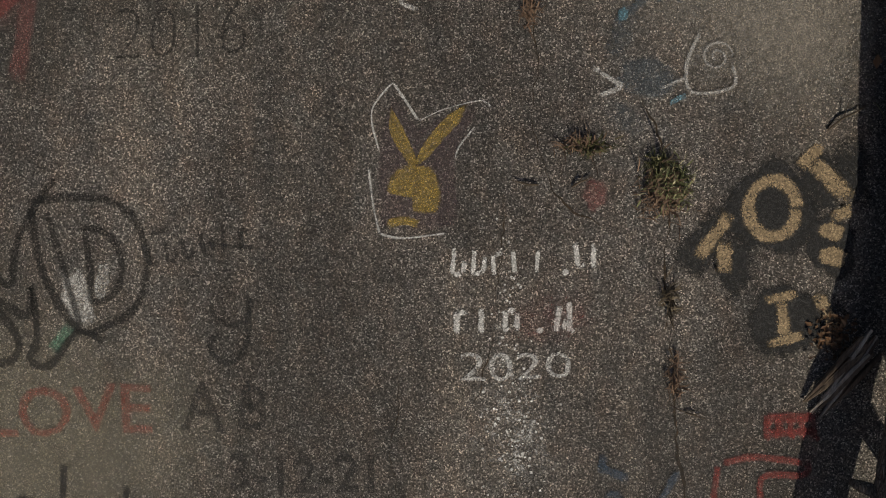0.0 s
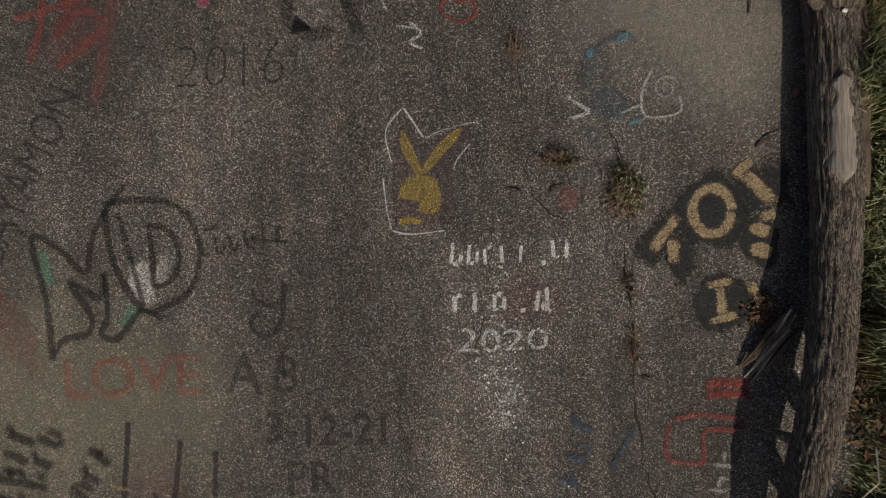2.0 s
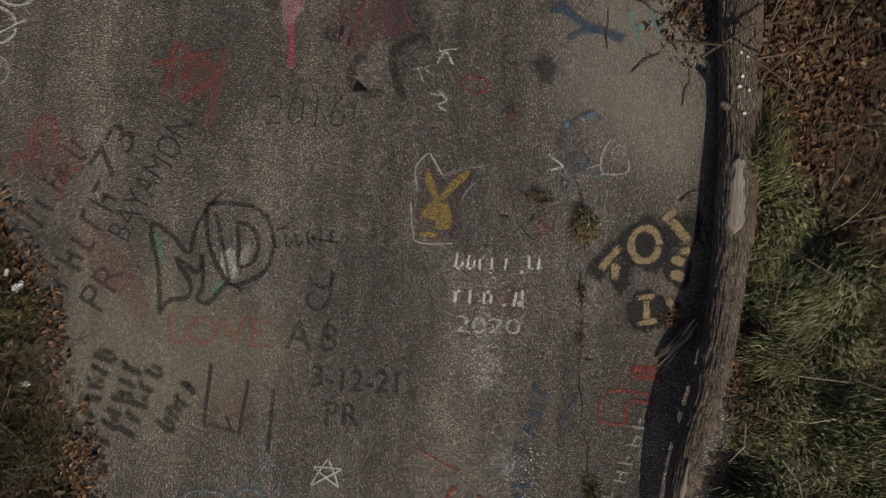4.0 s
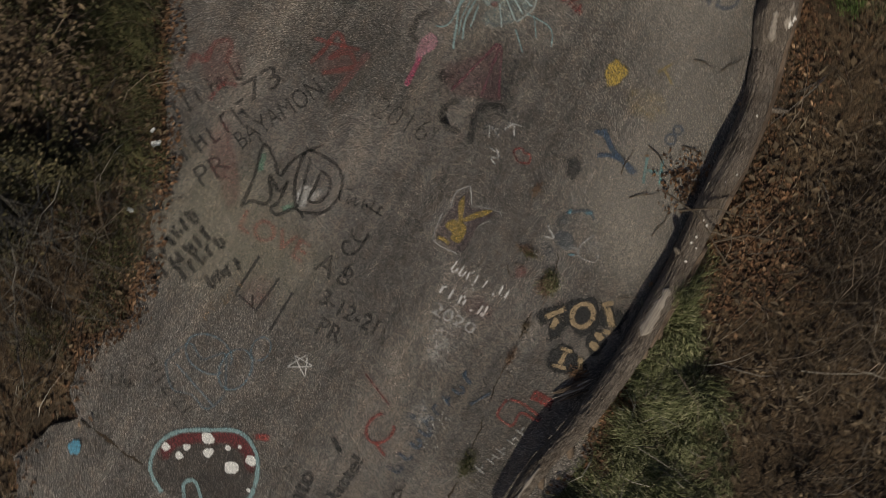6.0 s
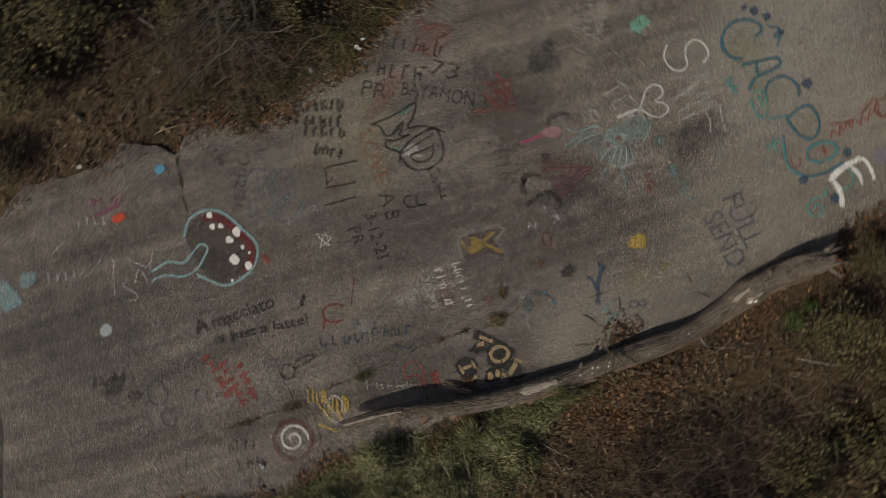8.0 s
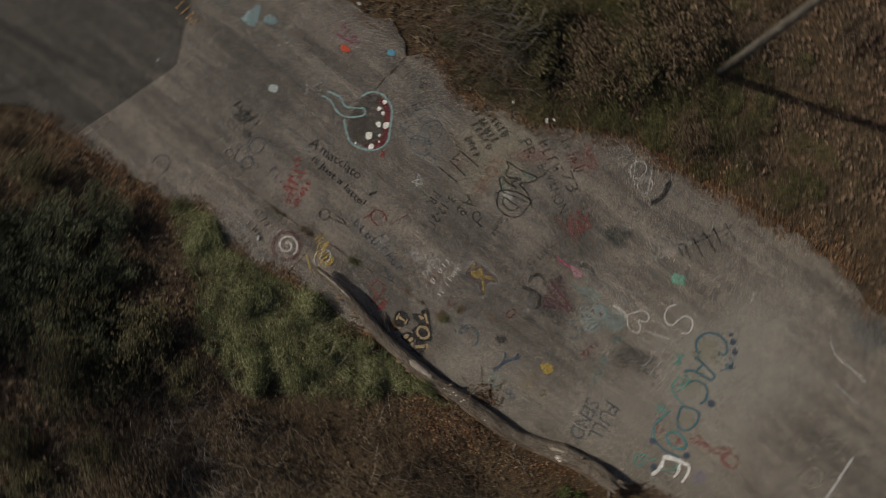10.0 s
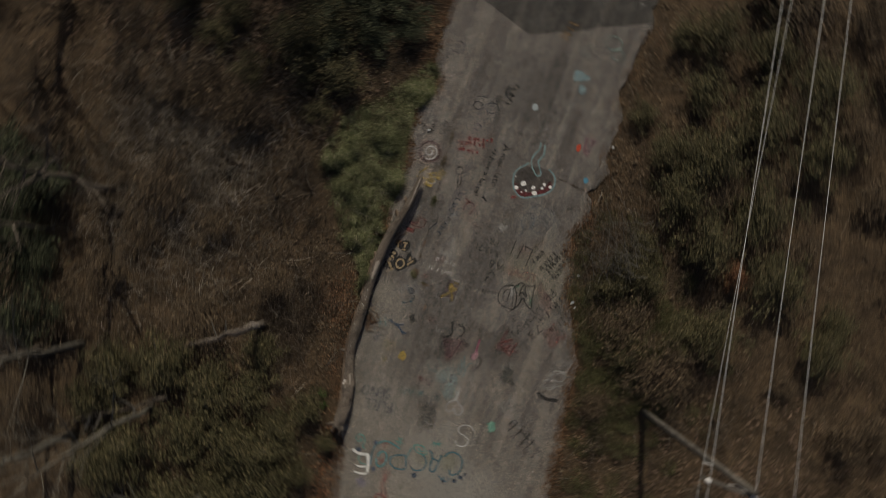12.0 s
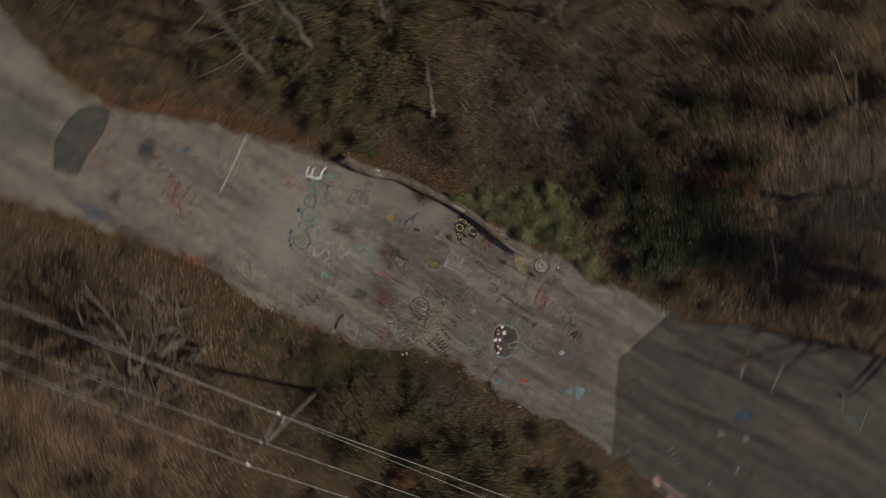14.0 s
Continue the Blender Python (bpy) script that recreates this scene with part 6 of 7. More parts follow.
mark("chalk_scrawl", "faint white chalk scrawl on asphalt", (CHALK, 0.5, [line([(-0.35, 2.15), (-0.25, 2.3), (-0.15, 2.15)], 0.035), line([(-0.35, 2.3), (-0.1, 2.35)], 0.03), line([(-0.3, 1.85), (-0.2, 1.75), (-0.3, 1.68), (-0.18, 1.62)], 0.04)], "stroke"))
mark("chalk_star", "white chalk star scribble on asphalt", (CHALK, 0.6, [line([(-1.5, -2.85), (-1.3, -2.5)], 0.03), line([(-1.3, -2.5), (-1.15, -2.85)], 0.03), line([(-1.15, -2.85), (-1.48, -2.62)], 0.03), line([(-1.48, -2.62), (-1.12, -2.62)], 0.03), line([(-1.12, -2.62), (-1.5, -2.85)], 0.03)], "stroke"))
mark("blue_outline", "pale blue scribbled outlines on asphalt", ((0.13, 0.2, 0.24), 0.4, [ring(-2.7, -3.3, 0.4, 0.3, 0.05, 0, 330), ring(-2.2, -3.3, 0.25, 0.35, 0.05), line([(-3.1, -3.7), (-2.2, -4.0)], 0.05), ring(-2.0, -2.8, 0.15, 0.2, 0.04)], "stroke"))
mark("tan_word", "pale orange scrawl on asphalt", ((0.3, 0.2, 0.12), 0.35, bars(-3.0, -2.9, 70, 1.0, 0.22, 5, 0.04, 41), "bar"))
mark("blue_scribble", "navy blue scribbles on asphalt", (NAVY, 0.5, bars(0.9, -3.5, 80, 1.0, 0.25, 4, 0.08, 42) + bars(0.95, -2.6, 75, 1.2, 0.25, 5, 0.07, 43) + [line([(1.35, -1.9), (1.55, -1.55)], 0.07), line([(0.55, -2.5), (0.75, -2.55)], 0.14)], "bar"))
mark("black_slash", "short thick black stroke on asphalt", (BLACK, 0.75, [line([(-0.3, -3.45), (-0.05, -3.62)], 0.11)], "stroke"))
# mushroom
CAP = [(-1.75, -5.62), (-2.25, -5.66), (-2.61, -5.43), (-2.7, -5.02), (-2.51, -4.65), (-2.05, -4.35), (-1.68, -4.16), (-1.37, -4.22), (-1.10, -4.5), (-0.98, -5.05), (-1.28, -5.48)]
mark("painted_mushroom", "painted mushroom with dark red white-spotted cap",
     ((0.06, 0.05, 0.044), 0.5, [filled(CAP, 0.8)], "cap_shade"),
     ((0.13, 0.03, 0.032), 0.8, [line([(-2.55, -5.2), (-2.5, -4.85), (-2.1, -4.5), (-1.7, -4.3), (-1.35, -4.35), (-1.15, -4.65)], 0.26)], "red_rim"),
     (WHITE, 0.95, [blob(x, y, r, r * 0.85, a, 1.2, 0.12) for x, y, r, a in ((-2.57, -4.97, 0.08, 20), (-2.31, -4.98, 0.075, 0), (-2.27, -4.8, 0.07, 40), (-2.04, -4.5, 0.12, 10), (-1.92, -4.7, 0.1, 60), (-1.68, -4.47, 0.055, 0), (-1.47, -4.72, 0.14, 30), (-1.25, -4.46, 0.11, 0), (-1.52, -4.36, 0.04, 0), (-1.05, -4.9, 0.04, 0))], "spot"),
     ((0.25, 0.37, 0.37), 0.68, [line(CAP[1:] + [(-1.42, -5.62)], 0.095), line([(-1.75, -6.58), (-1.86, -6.15), (-1.74, -5.85), (-1.85, -5.62), (-2.02, -5.35), (-1.9, -5.22), (-1.72, -5.35), (-1.5, -5.62), (-1.46, -5.95), (-1.6, -6.3), (-1.56, -6.62)], 0.085)], "blue_outline"))
# painted sea creature, heart and large chalk words
SEA = (0.24, 0.33, 0.32)
rng = random.Random(31)
mark("painted_creature", "teal chalk creature with fins and trailing arms",
     (SEA, 0.62, [filled([(-1.83, 3.99), (-1.81, 4.3), (-1.91, 4.66), (-1.7, 4.82), (-1.38, 4.68), (-1.27, 4.37), (-1.39, 4.11), (-1.4, 3.8), (-1.66, 3.66)], 0.5)], "body"),
     (SEA, 0.5, [filled([(-1.32, 4.24), (-0.93, 4.24), (-0.88, 4.02), (-1.01, 3.72), (-1.34, 3.39), (-1.54, 3.48), (-1.46, 3.82)], 0.45)], "skirt"),
     ((0.36, 0.43, 0.41), 0.62, [line([(-1.81, 4.3), (-1.95, 4.49), (-1.96, 4.68), (-1.83, 4.82), (-1.64, 4.82), (-1.39, 4.66), (-1.23, 4.46), (-1.22, 4.29)], 0.035)], "head_outline"),
     (CHALK, 0.5, [line([(-1.91, 3.9), (-1.95, 4.24), (-1.91, 4.51)], 0.03)], "back_stroke"),
     ((0.36, 0.41, 0.39), 0.6, [line([(-1.8 + rng.uniform(0, 0.45), y), (-1.74 + rng.uniform(0, 0.45), y + rng.uniform(0.05, 0.2))], 0.02) for y in [rng.uniform(3.7, 4.65) for _ in range(26)]], "scale"),
     ((0.24, 0.1, 0.09), 0.5, [ring(-1.72, 4.46, 0.05, 0.06, 0.03), blob(-1.52, 4.05, 0.06, 0.08), blob(-1.45, 3.8, 0.07, 0.05)], "red_fleck"),
     (SEA, 0.75, [line([(-1.87, 3.76), (-1.92, 3.52), (-1.83, 3.29), (-1.72, 2.99), (-1.66, 2.87)], 0.055), line([(-1.74, 3.76), (-1.73, 3.38), (-1.61, 3.07)], 0.045), line([(-1.94, 3.66), (-1.91, 3.27), (-1.98, 3.11), (-2.1, 3.06)], 0.04), line([(-1.8, 3.7), (-1.8, 3.4), (-1.7, 3.1)], 0.03), line([(-1.66, 3.68), (-1.6, 3.3)], 0.035)], "arm"),
     ((0.38, 0.44, 0.42), 0.68, [line([(-1.29, 4.23), (-0.95, 4.23)], 0.035), line([(-1.3, 4.16), (-0.89, 4.05)], 0.035), line([(-1.31, 4.08), (-0.95, 3.87)], 0.035), line([(-1.33, 3.97), (-1.03, 3.73)], 0.035), line([(-1.38, 3.85), (-1.17, 3.54)], 0.035), line([(-0.93, 4.24), (-0.88, 4.02), (-1.01, 3.72)], 0.03)], "fin"),
     (SEA, 0.6, [line([(-0.93, 3.92), (-0.50, 3.90), (-0.33, 3.64)], 0.035), line([(-0.97, 3.63), (-0.68, 3.35)], 0.035), line([(-0.83, 3.97), (-0.61, 3.65)], 0.035)], "tail"))
mark("teal_scrawl", "faint teal strokes on asphalt", (TEAL, 0.4, [line([(-0.25, 4.95), (-0.1, 5.12), (0.02, 4.94)], 0.05), line([(0.05, 5.0), (0.22, 5.2)], 0.05), line([(0.1, 5.25), (0.25, 5.05)], 0.04)], "stroke"))
mark("grey_scrawl", "faint grey angular scribble on asphalt", (SOOT, 0.32, [line([(0.41, 6.01), (0.75, 6.44)], 0.04), line([(0.75, 6.44), (1.0, 6.2)], 0.04), line([(0.82, 5.23), (1.1, 5.6), (1.38, 6.05)], 0.045)], "stroke"))
mark("teal_smudge", "faint teal smudge beside the painted creature", (TEAL, 0.3, [blob(-1.2, 4.9, 0.2, 0.14, 20, 0.6, soft=True), blob(-0.5, 4.95, 0.2, 0.15, 20, 0.6, soft=True)], "smudge"))
mark("red_skirt", "faded dark red fan-shaped smear on asphalt", ((0.17, 0.06, 0.075), 0.28, [filled([(-1.07, 3.36), (-1.38, 2.92), (-1.72, 2.49), (-1.40, 2.22), (-0.99, 2.36), (-0.58, 2.53), (-0.86, 2.96)], 0.55)], "smear"), ((0.2, 0.06, 0.08), 0.4, [line([(-1.10, 3.30), (-1.37, 2.30)], 0.06), line([(-1.06, 3.31), (-0.91, 2.42)], 0.05), line([(-1.03, 3.30), (-0.65, 2.53)], 0.05)], "fold"))
mark("black_swirl", "smudged black swirls on asphalt", (BLACK, 0.36, [line([(-1.15, 2.23), (-1.30, 2.11), (-1.32, 1.88), (-1.13, 1.75), (-0.93, 1.83)], 0.14), line([(-0.70, 1.71), (-0.83, 2.05), (-0.85, 2.27), (-0.53, 2.47), (-0.44, 2.31)], 0.13), line([(-2.30, 3.23), (-2.39, 3.04), (-2.36, 2.75), (-2.20, 2.72)], 0.12), blob(-1.60, 2.43, 0.16, 0.12, 30, 0.6, soft=True)], "stroke"))
mark("chalk_tick", "small pale chalk letter strokes", (CHALK, 0.42, [line([(-0.65, 2.07), (-0.40, 2.13)], 0.025), line([(-0.59, 2.15), (-0.48, 1.94)], 0.025), line([(-0.50, 2.10), (-0.35, 2.01)], 0.02), line([(-0.42, 1.82), (-0.24, 1.79)], 0.03)], "stroke"))
mark("pink_burst", "bright pink chalk brush shape on asphalt", ((0.5, 0.25, 0.29), 0.48, [filled([(-2.12, 2.95), (-1.98, 2.93), (-1.90, 2.79), (-2.01, 2.57), (-2.11, 2.42), (-2.19, 2.61), (-2.19, 2.80)], 0.7)], "burst"), ((0.42, 0.08, 0.15), 0.5, [line([(-2.06, 2.53), (-2.05, 2.29), (-2.04, 2.00)], 0.1)], "tail"))
mark("chalk_letters", "tall pale chalk capitals on asphalt", (CHALK, 0.6, [line([(-2.49, 4.01), (-2.61, 4.47)], 0.035), line([(-2.78, 4.37), (-2.45, 4.58)], 0.04), line([(-2.28, 4.14), (-2.35, 4.53)], 0.035), line([(-2.28, 4.14), (-2.08, 4.18)], 0.035), line([(-2.32, 4.33), (-2.09, 4.41)], 0.035), line([(-2.35, 4.53), (-2.12, 4.65)], 0.035), line([(-1.98, 4.16), (-2.02, 4.62)], 0.03), line([(-2.03, 4.43), (-1.88, 4.51)], 0.03),
     line([(-2.27, 3.48), (-2.26, 3.77)], 0.035), line([(-2.27, 3.48), (-2.03, 3.49)], 0.035), line([(-2.26, 3.64), (-2.07, 3.64)], 0.03), line([(-2.26, 3.77), (-2.01, 3.78)], 0.03)], "letter_stroke"))
mark("chalk_heart", "large pale chalk heart outline on asphalt", (CHALK, 0.75, [line([(-1.89, 4.63), (-2.10, 4.76), (-2.31, 4.91), (-2.40, 5.08), (-2.30, 5.24), (-2.12, 5.22), (-2.04, 5.04), (-1.93, 5.21), (-1.78, 5.25), (-1.68, 5.05), (-1.77, 4.86), (-1.97, 4.64), (-1.95, 4.16)], 0.06)], "stroke"))
mark("chalk_word", "large pale chalk word across the road", (CHALK, 0.75, [line([(-3.14, 5.66), (-2.93, 5.51), (-2.65, 5.55), (-2.50, 5.74), (-2.58, 5.92), (-2.83, 5.95), (-3.00, 6.05), (-3.05, 6.24), (-2.90, 6.39), (-2.67, 6.42), (-2.52, 6.26)], 0.065)], "letter_stroke"),
     (CHALK, 0.5, [line([(-2.45, 5.41), (-2.35, 5.83), (-2.25, 6.29)], 0.045), line([(-2.25, 6.29), (-2.01, 5.57)], 0.04), line([(-1.94, 5.30), (-2.07, 5.90)], 0.035), line([(-2.01, 5.57), (-1.83, 6.30)], 0.045), line([(-1.83, 6.30), (-1.67, 5.40)], 0.04), line([(-1.49, 5.30), (-1.57, 6.32)], 0.04), line([(-1.57, 6.32), (-1.25, 6.28), (-0.95, 6.27)], 0.045), line([(-1.54, 5.98), (-1.27, 6.02), (-1.03, 5.94)], 0.04)], "letter_stroke"))
mark("navy_words", "navy blue capitals in two rows", (NAVY, 0.48, [text("FULL", 0.4, 5.75, 8, 1.2, 0.42, 0.0), text("SEND", 0.66, 5.25, 10, 1.25, 0.42, 0.0)], "letters"))
mark("red_letters", "small red lettering on asphalt", (RED, 0.5, bars(-0.78, 4.42, -16, 0.62, 0.2, 4, 0.05, 44), "bar"))
# teal curled tag with white end letter
INKBLUE = (0.045, 0.12, 0.15)
mark("curled_tag", "teal curling tag lettering across the road",
     ((0.22, 0.24, 0.11), 0.24, [blob(-2.55, 7.2, 0.45, 0.42, 0, 0.6), blob(-1.6, 7.4, 0.5, 0.35, 20, 0.5), blob(-0.6, 7.9, 0.3, 0.3, 20, 0.4)], "yellow_tint"),
     (INKBLUE, 0.88, [line([(-2.72, 7.46), (-2.82, 7.64), (-3.02, 7.58), (-3.15, 7.33), (-3.12, 7.01), (-2.91, 6.79), (-2.63, 6.75), (-2.43, 6.89), (-2.35, 7.06)], 0.085), line([(-2.23, 7.02), (-2.19, 7.44), (-2.14, 7.78), (-1.98, 7.78), (-1.92, 7.49), (-1.86, 7.18), (-1.66, 7.00)], 0.085), line([(-2.19, 7.32), (-1.89, 7.28)], 0.08), line([(-1.42, 7.28), (-1.65, 7.40), (-1.75, 7.66), (-1.65, 7.89), (-1.39, 8.01), (-1.21, 7.94)], 0.08),
                   line([(-0.85, 7.58), (-0.99, 8.06), (-0.67, 8.21), (-0.37, 8.12), (-0.28, 7.91), (-0.46, 7.70), (-0.85, 7.56)], 0.085), line([(0.46, 7.53), (0.51, 7.93), (0.45, 8.25), (0.41, 8.48)], 0.08), line([(-2.36, 7.83), (-2.58, 7.98)], 0.06), line([(-2.86, 7.78), (-2.73, 8.00), (-2.61, 7.85), (-2.55, 8.02)], 0.06)], "letter_stroke"),
     ((0.06, 0.2, 0.21), 0.85, [ring(0.06, 8.06, 0.2, 0.32, 0.085, 0, 360, 0), line([(-0.53, 7.40), (0.03, 7.29), (0.31, 7.41), (0.49, 7.62)], 0.07), line([(-0.96, 7.18), (-0.88, 7.66)], 0.06)], "letter_stroke"),
     ((0.08, 0.25, 0.22), 0.8, [line([(-1.60, 7.06), (-1.56, 7.26), (-1.20, 7.27), (-1.00, 7.10), (-1.19, 6.98), (-1.45, 6.99), (-1.45, 7.16), (-1.28, 7.18), (-1.24, 7.07)], 0.06), line([(0.84, 7.92), (0.97, 7.83), (0.96, 7.58), (1.11, 7.42), (1.30, 7.47), (1.34, 7.65), (1.18, 7.73), (1.10, 7.61), (1.19, 7.56)], 0.06), line([(0.47, 8.46), (0.80, 8.52), (0.97, 8.33), (0.89, 8.16), (0.64, 8.06)], 0.05),
                   line([(-1.94, 6.50), (-1.80, 6.83)], 0.05), line([(-2.09, 6.70), (-1.65, 6.65)], 0.05), line([(-2.09, 6.58), (-1.66, 6.76)], 0.05), line([(-0.43, 6.94), (-0.39, 7.31)], 0.05), line([(-0.30, 6.97), (-0.48, 7.30)], 0.05), line([(-0.58, 7.16), (-0.19, 7.16)], 0.05)], "curl"),
     (NAVY, 0.8, [blob(-3.26, 7.61, 0.12, 0.1), blob(-3.06, 7.83, 0.1, 0.1), blob(-3.40, 7.43, 0.06, 0.08), blob(-1.43, 8.21, 0.12, 0.14), blob(0.51, 7.52, 0.1, 0.12), blob(0.23, 8.56, 0.12, 0.1), blob(1.09, 8.03, 0.13, 0.1), blob(-2.64, 8.01, 0.08, 0.08)], "dot"),
     (RED, 0.55, [line([(-0.01, 7.41), (0.18, 7.41), (0.17, 7.56), (-0.00, 7.58)], 0.05), line([(-0.02, 7.96), (0.06, 8.21)], 0.06), line([(-0.09, 8.12), (0.20, 8.12)], 0.05)], "red_stroke"))
mark("white_letter", "bold white painted letter on asphalt", (WHITE, 0.92, [line([(0.71, 8.02), (0.52, 8.36), (0.42, 8.84)], 0.17), line([(0.41, 8.79), (0.59, 8.91), (0.96, 8.94)], 0.1), line([(0.54, 8.55), (0.76, 8.66), (0.99, 8.66)], 0.11), line([(0.71, 8.10), (1.02, 8.18), (1.34, 8.11)], 0.15)], "letter_stroke"))
mark("green_star", "mint green paint splash on asphalt", ((0.2, 0.4, 0.3), 0.6, [blob(-3.74, 5.24, 0.17, 0.25, 30, 0.8, 0.5), line([(-3.95, 5.3), (-3.5, 5.15)], 0.07), line([(-3.75, 5.0), (-3.7, 5.5)], 0.07)], "splash"))
mark("chalk_message", "three rows of small pale chalk writing", (CHALK, 0.6, [text("Remember", -4.9, 4.74, -26, 1.35, 0.22, -0.01)] + bars(-4.66, 4.35, -24, 0.95, 0.2, 6, 0.035, 46) + bars(-4.4, 3.9, -12, 0.4, 0.18, 3, 0.035, 47), "bar"))
mark("black_runes", "dark straight strokes like runes on asphalt", (SOOT, 0.6, bars(-6.0, 5.3, -26, 1.7, 0.7, 5, 0.07, 48) + [line([(-6.0, 5.5), (-4.6, 4.8)], 0.06)], "bar"))
mark("chalk_scrawl", "white chalk loops near the verge", (CHALK, 0.55, [ring(-5.6, 2.3, 0.28, 0.22, 0.05), ring(-5.35, 2.75, 0.25, 0.2, 0.05), line([(-5.9, 2.0), (-5.2, 2.4)], 0.04), line([(-5.9, 2.6), (-5.1, 3.0)], 0.04)], "stroke"))
mark("dark_stroke", "dark wedge-shaped tar smear by the verge", (BLACK, 0.75, [line([(-5.95, 3.25), (-5.4, 3.35), (-5.0, 3.2)], 0.2)], "smear"))
# south end
mark("painted_spiral", "white spiral with dark red halo", ((0.12, 0.04, 0.045), 0.5, [ring(2.68, -4.62, 0.42, 0.42, 0.13)], "halo"), (CHALK, 0.72, [spiral(2.66, -4.62, 0.34, 1.6, 0.075, 1.2)], "stroke"), (RED, 0.5, [line([(2.62, -4.62), (2.74, -4.6)], 0.06)], "centre"))
mark("yellow_scribble", "yellow scribbled rows by the log tip", (YELLOW, 0.55, bars(2.0, -4.1, 70, 0.5, 0.35, 5, 0.06, 50) + bars(2.35, -3.75, 75, 0.5, 0.4, 5, 0.07, 51) + [line([(2.0, -3.9), (2.5, -3.7)], 0.07), line([(2.3, -3.5), (2.85, -3.45)], 0.09), line([(2.5, -4.0), (2.8, -3.6)], 0.08)], "bar"))
mark("chalk_loops", "pale chalk loops by the log tip", (CHALK, 0.3, [ring(2.2, -3.5, 0.2, 0.14, 0.06), ring(2.3, -3.55, 0.28, 0.22, 0.05)] + bars(2.1, -2.8, 75, 1.1, 0.22, 5, 0.04, 52), "stroke"))
mark("black_key", "black key-shaped outline on asphalt", (BLACK, 0.6, [ring(1.22, -4.3, 0.16, 0.15, 0.07), line([(1.2, -4.15), (1.1, -3.65)], 0.08), line([(1.05, -4.1), (1.0, -3.7)], 0.07), line([(0.98, -3.7), (1.12, -3.62)], 0.07)], "stroke"))
mark("black_sentence", "black handwritten sentence in two rows", (BLACK, 0.76, [text("A macciato", -0.12, -6.0, 93, 1.85, 0.3, 0.015), text("is just a latte!", 0.26, -5.65, 86, 2.1, 0.3, 0.015)], "letters"))
mark("white_blob", "pale blue-white paint blob on asphalt", ((0.42, 0.47, 0.47), 0.65, [blob(-0.82, -7.91, 0.14, 0.19, 10, 1.0)], "blot"))
mark("chalk_letters", "pale chalk letter and scrawls on asphalt", (CHALK, 0.38, [text("S", -1.35, -7.4, 70, 0.4, 0.42, -0.03), line([(-2.1, -6.9), (-1.9, -6.6), (-2.2, -6.4)], 0.04), line([(-1.6, -7.0), (-1.9, -6.8), (-1.5, -6.7)], 0.04), ring(-0.7, -6.8, 0.1, 0.08, 0.03), line([(-2.3, -7.3), (-1.5, -7.5)], 0.03)] + bars(-2.2, -7.7, 80, 0.9, 0.2, 4, 0.03, 54), "stroke"))
mark("black_smudge", "black smudged writing on asphalt", (BLACK, 0.55, bars(0.35, -8.6, 85, 1.1, 0.3, 5, 0.1, 55) + [blob(0.4, -8.1, 0.25, 0.35, 30, 0.6), blob(0.75, -7.7, 0.15, 0.2, 0, 0.5)], "bar"))
mark("grey_loops", "large dim grey loops on asphalt", ((0.09, 0.09, 0.1), 0.6, [ring(0.85, -7.25, 0.27, 0.22, 0.06), ring(1.45, -7.15, 0.2, 0.16, 0.06), line([(1.25, -7.6), (1.6, -7.5), (1.65, -7.15)], 0.06), ring(1.55, -7.75, 0.12, 0.12, 0.04), ring(3.1, -9.2, 0.3, 0.25, 0.06, 40, 300)], "stroke"))
mark("violet_scrawl", "dim violet scrawl on asphalt", ((0.09, 0.07, 0.12), 0.5, bars(1.2, -6.5, 75, 0.7, 0.22, 3, 0.07, 56), "bar"))
mark("black_letters", "rows of dim dark lettering by the verge", (SOOT, 0.5, bars(2.55, -6.1, 80, 0.7, 0.28, 4, 0.07, 57) + bars(2.95, -6.0, 80, 0.6, 0.28, 3, 0.07, 58) + bars(3.4, -5.9, 80, 0.4, 0.25, 2, 0.06, 59), "bar"))
mark("blue_blot", "bright blue paint blot near the verge", ((0.1, 0.3, 0.42), 0.75, [blob(-3.88, -5.73, 0.12, 0.15, 0, 0.9)], "blot"))
mark("teal_splash", "pale teal paint splash on asphalt", ((0.24, 0.36, 0.38), 0.52, [blob(-2.1, -9.8, 0.35, 0.3, 20, 0.8, 0.4), blob(-2.4, -9.3, 0.18, 0.25, 20, 0.7, 0.4)], "splash"))
mark("green_rings", "pale green ring scribbles on asphalt", ((0.2, 0.28, 0.24), 0.5, [ring(-3.0, -11.6, 0.35, 0.3, 0.08), ring(-3.3, -11.2, 0.25, 0.25, 0.08), ring(-2.0, -10.9, 0.2, 0.25, 0.05)], "stroke"))
mark("chalk_scrawl", "pale scrawls along the verge", (CHALK, 0.45, bars(-3.2, -7.9, 78, 0.75, 0.22, 4, 0.035, 60) + bars(-2.2, -8.9, 80, 0.8, 0.3, 4, 0.04, 61) + [line([(-3.0, -8.2), (-2.8, -8.6)], 0.04)], "stroke"))
mark("orange_smear", "orange-red smear with bluish grey by the verge", ((0.08, 0.1, 0.11), 0.45, [blob(-5.9, 10.6, 0.7, 1.3, 15, 0.6, 0.35, soft=True)], "grey_ground"), ((0.42, 0.11, 0.05), 0.6, [blob(-6.5, 11.7, 0.16, 0.4, 25, 0.6, 0.4), blob(-6.2, 11.2, 0.1, 0.2, 10, 0.5, 0.4)], "smear"))
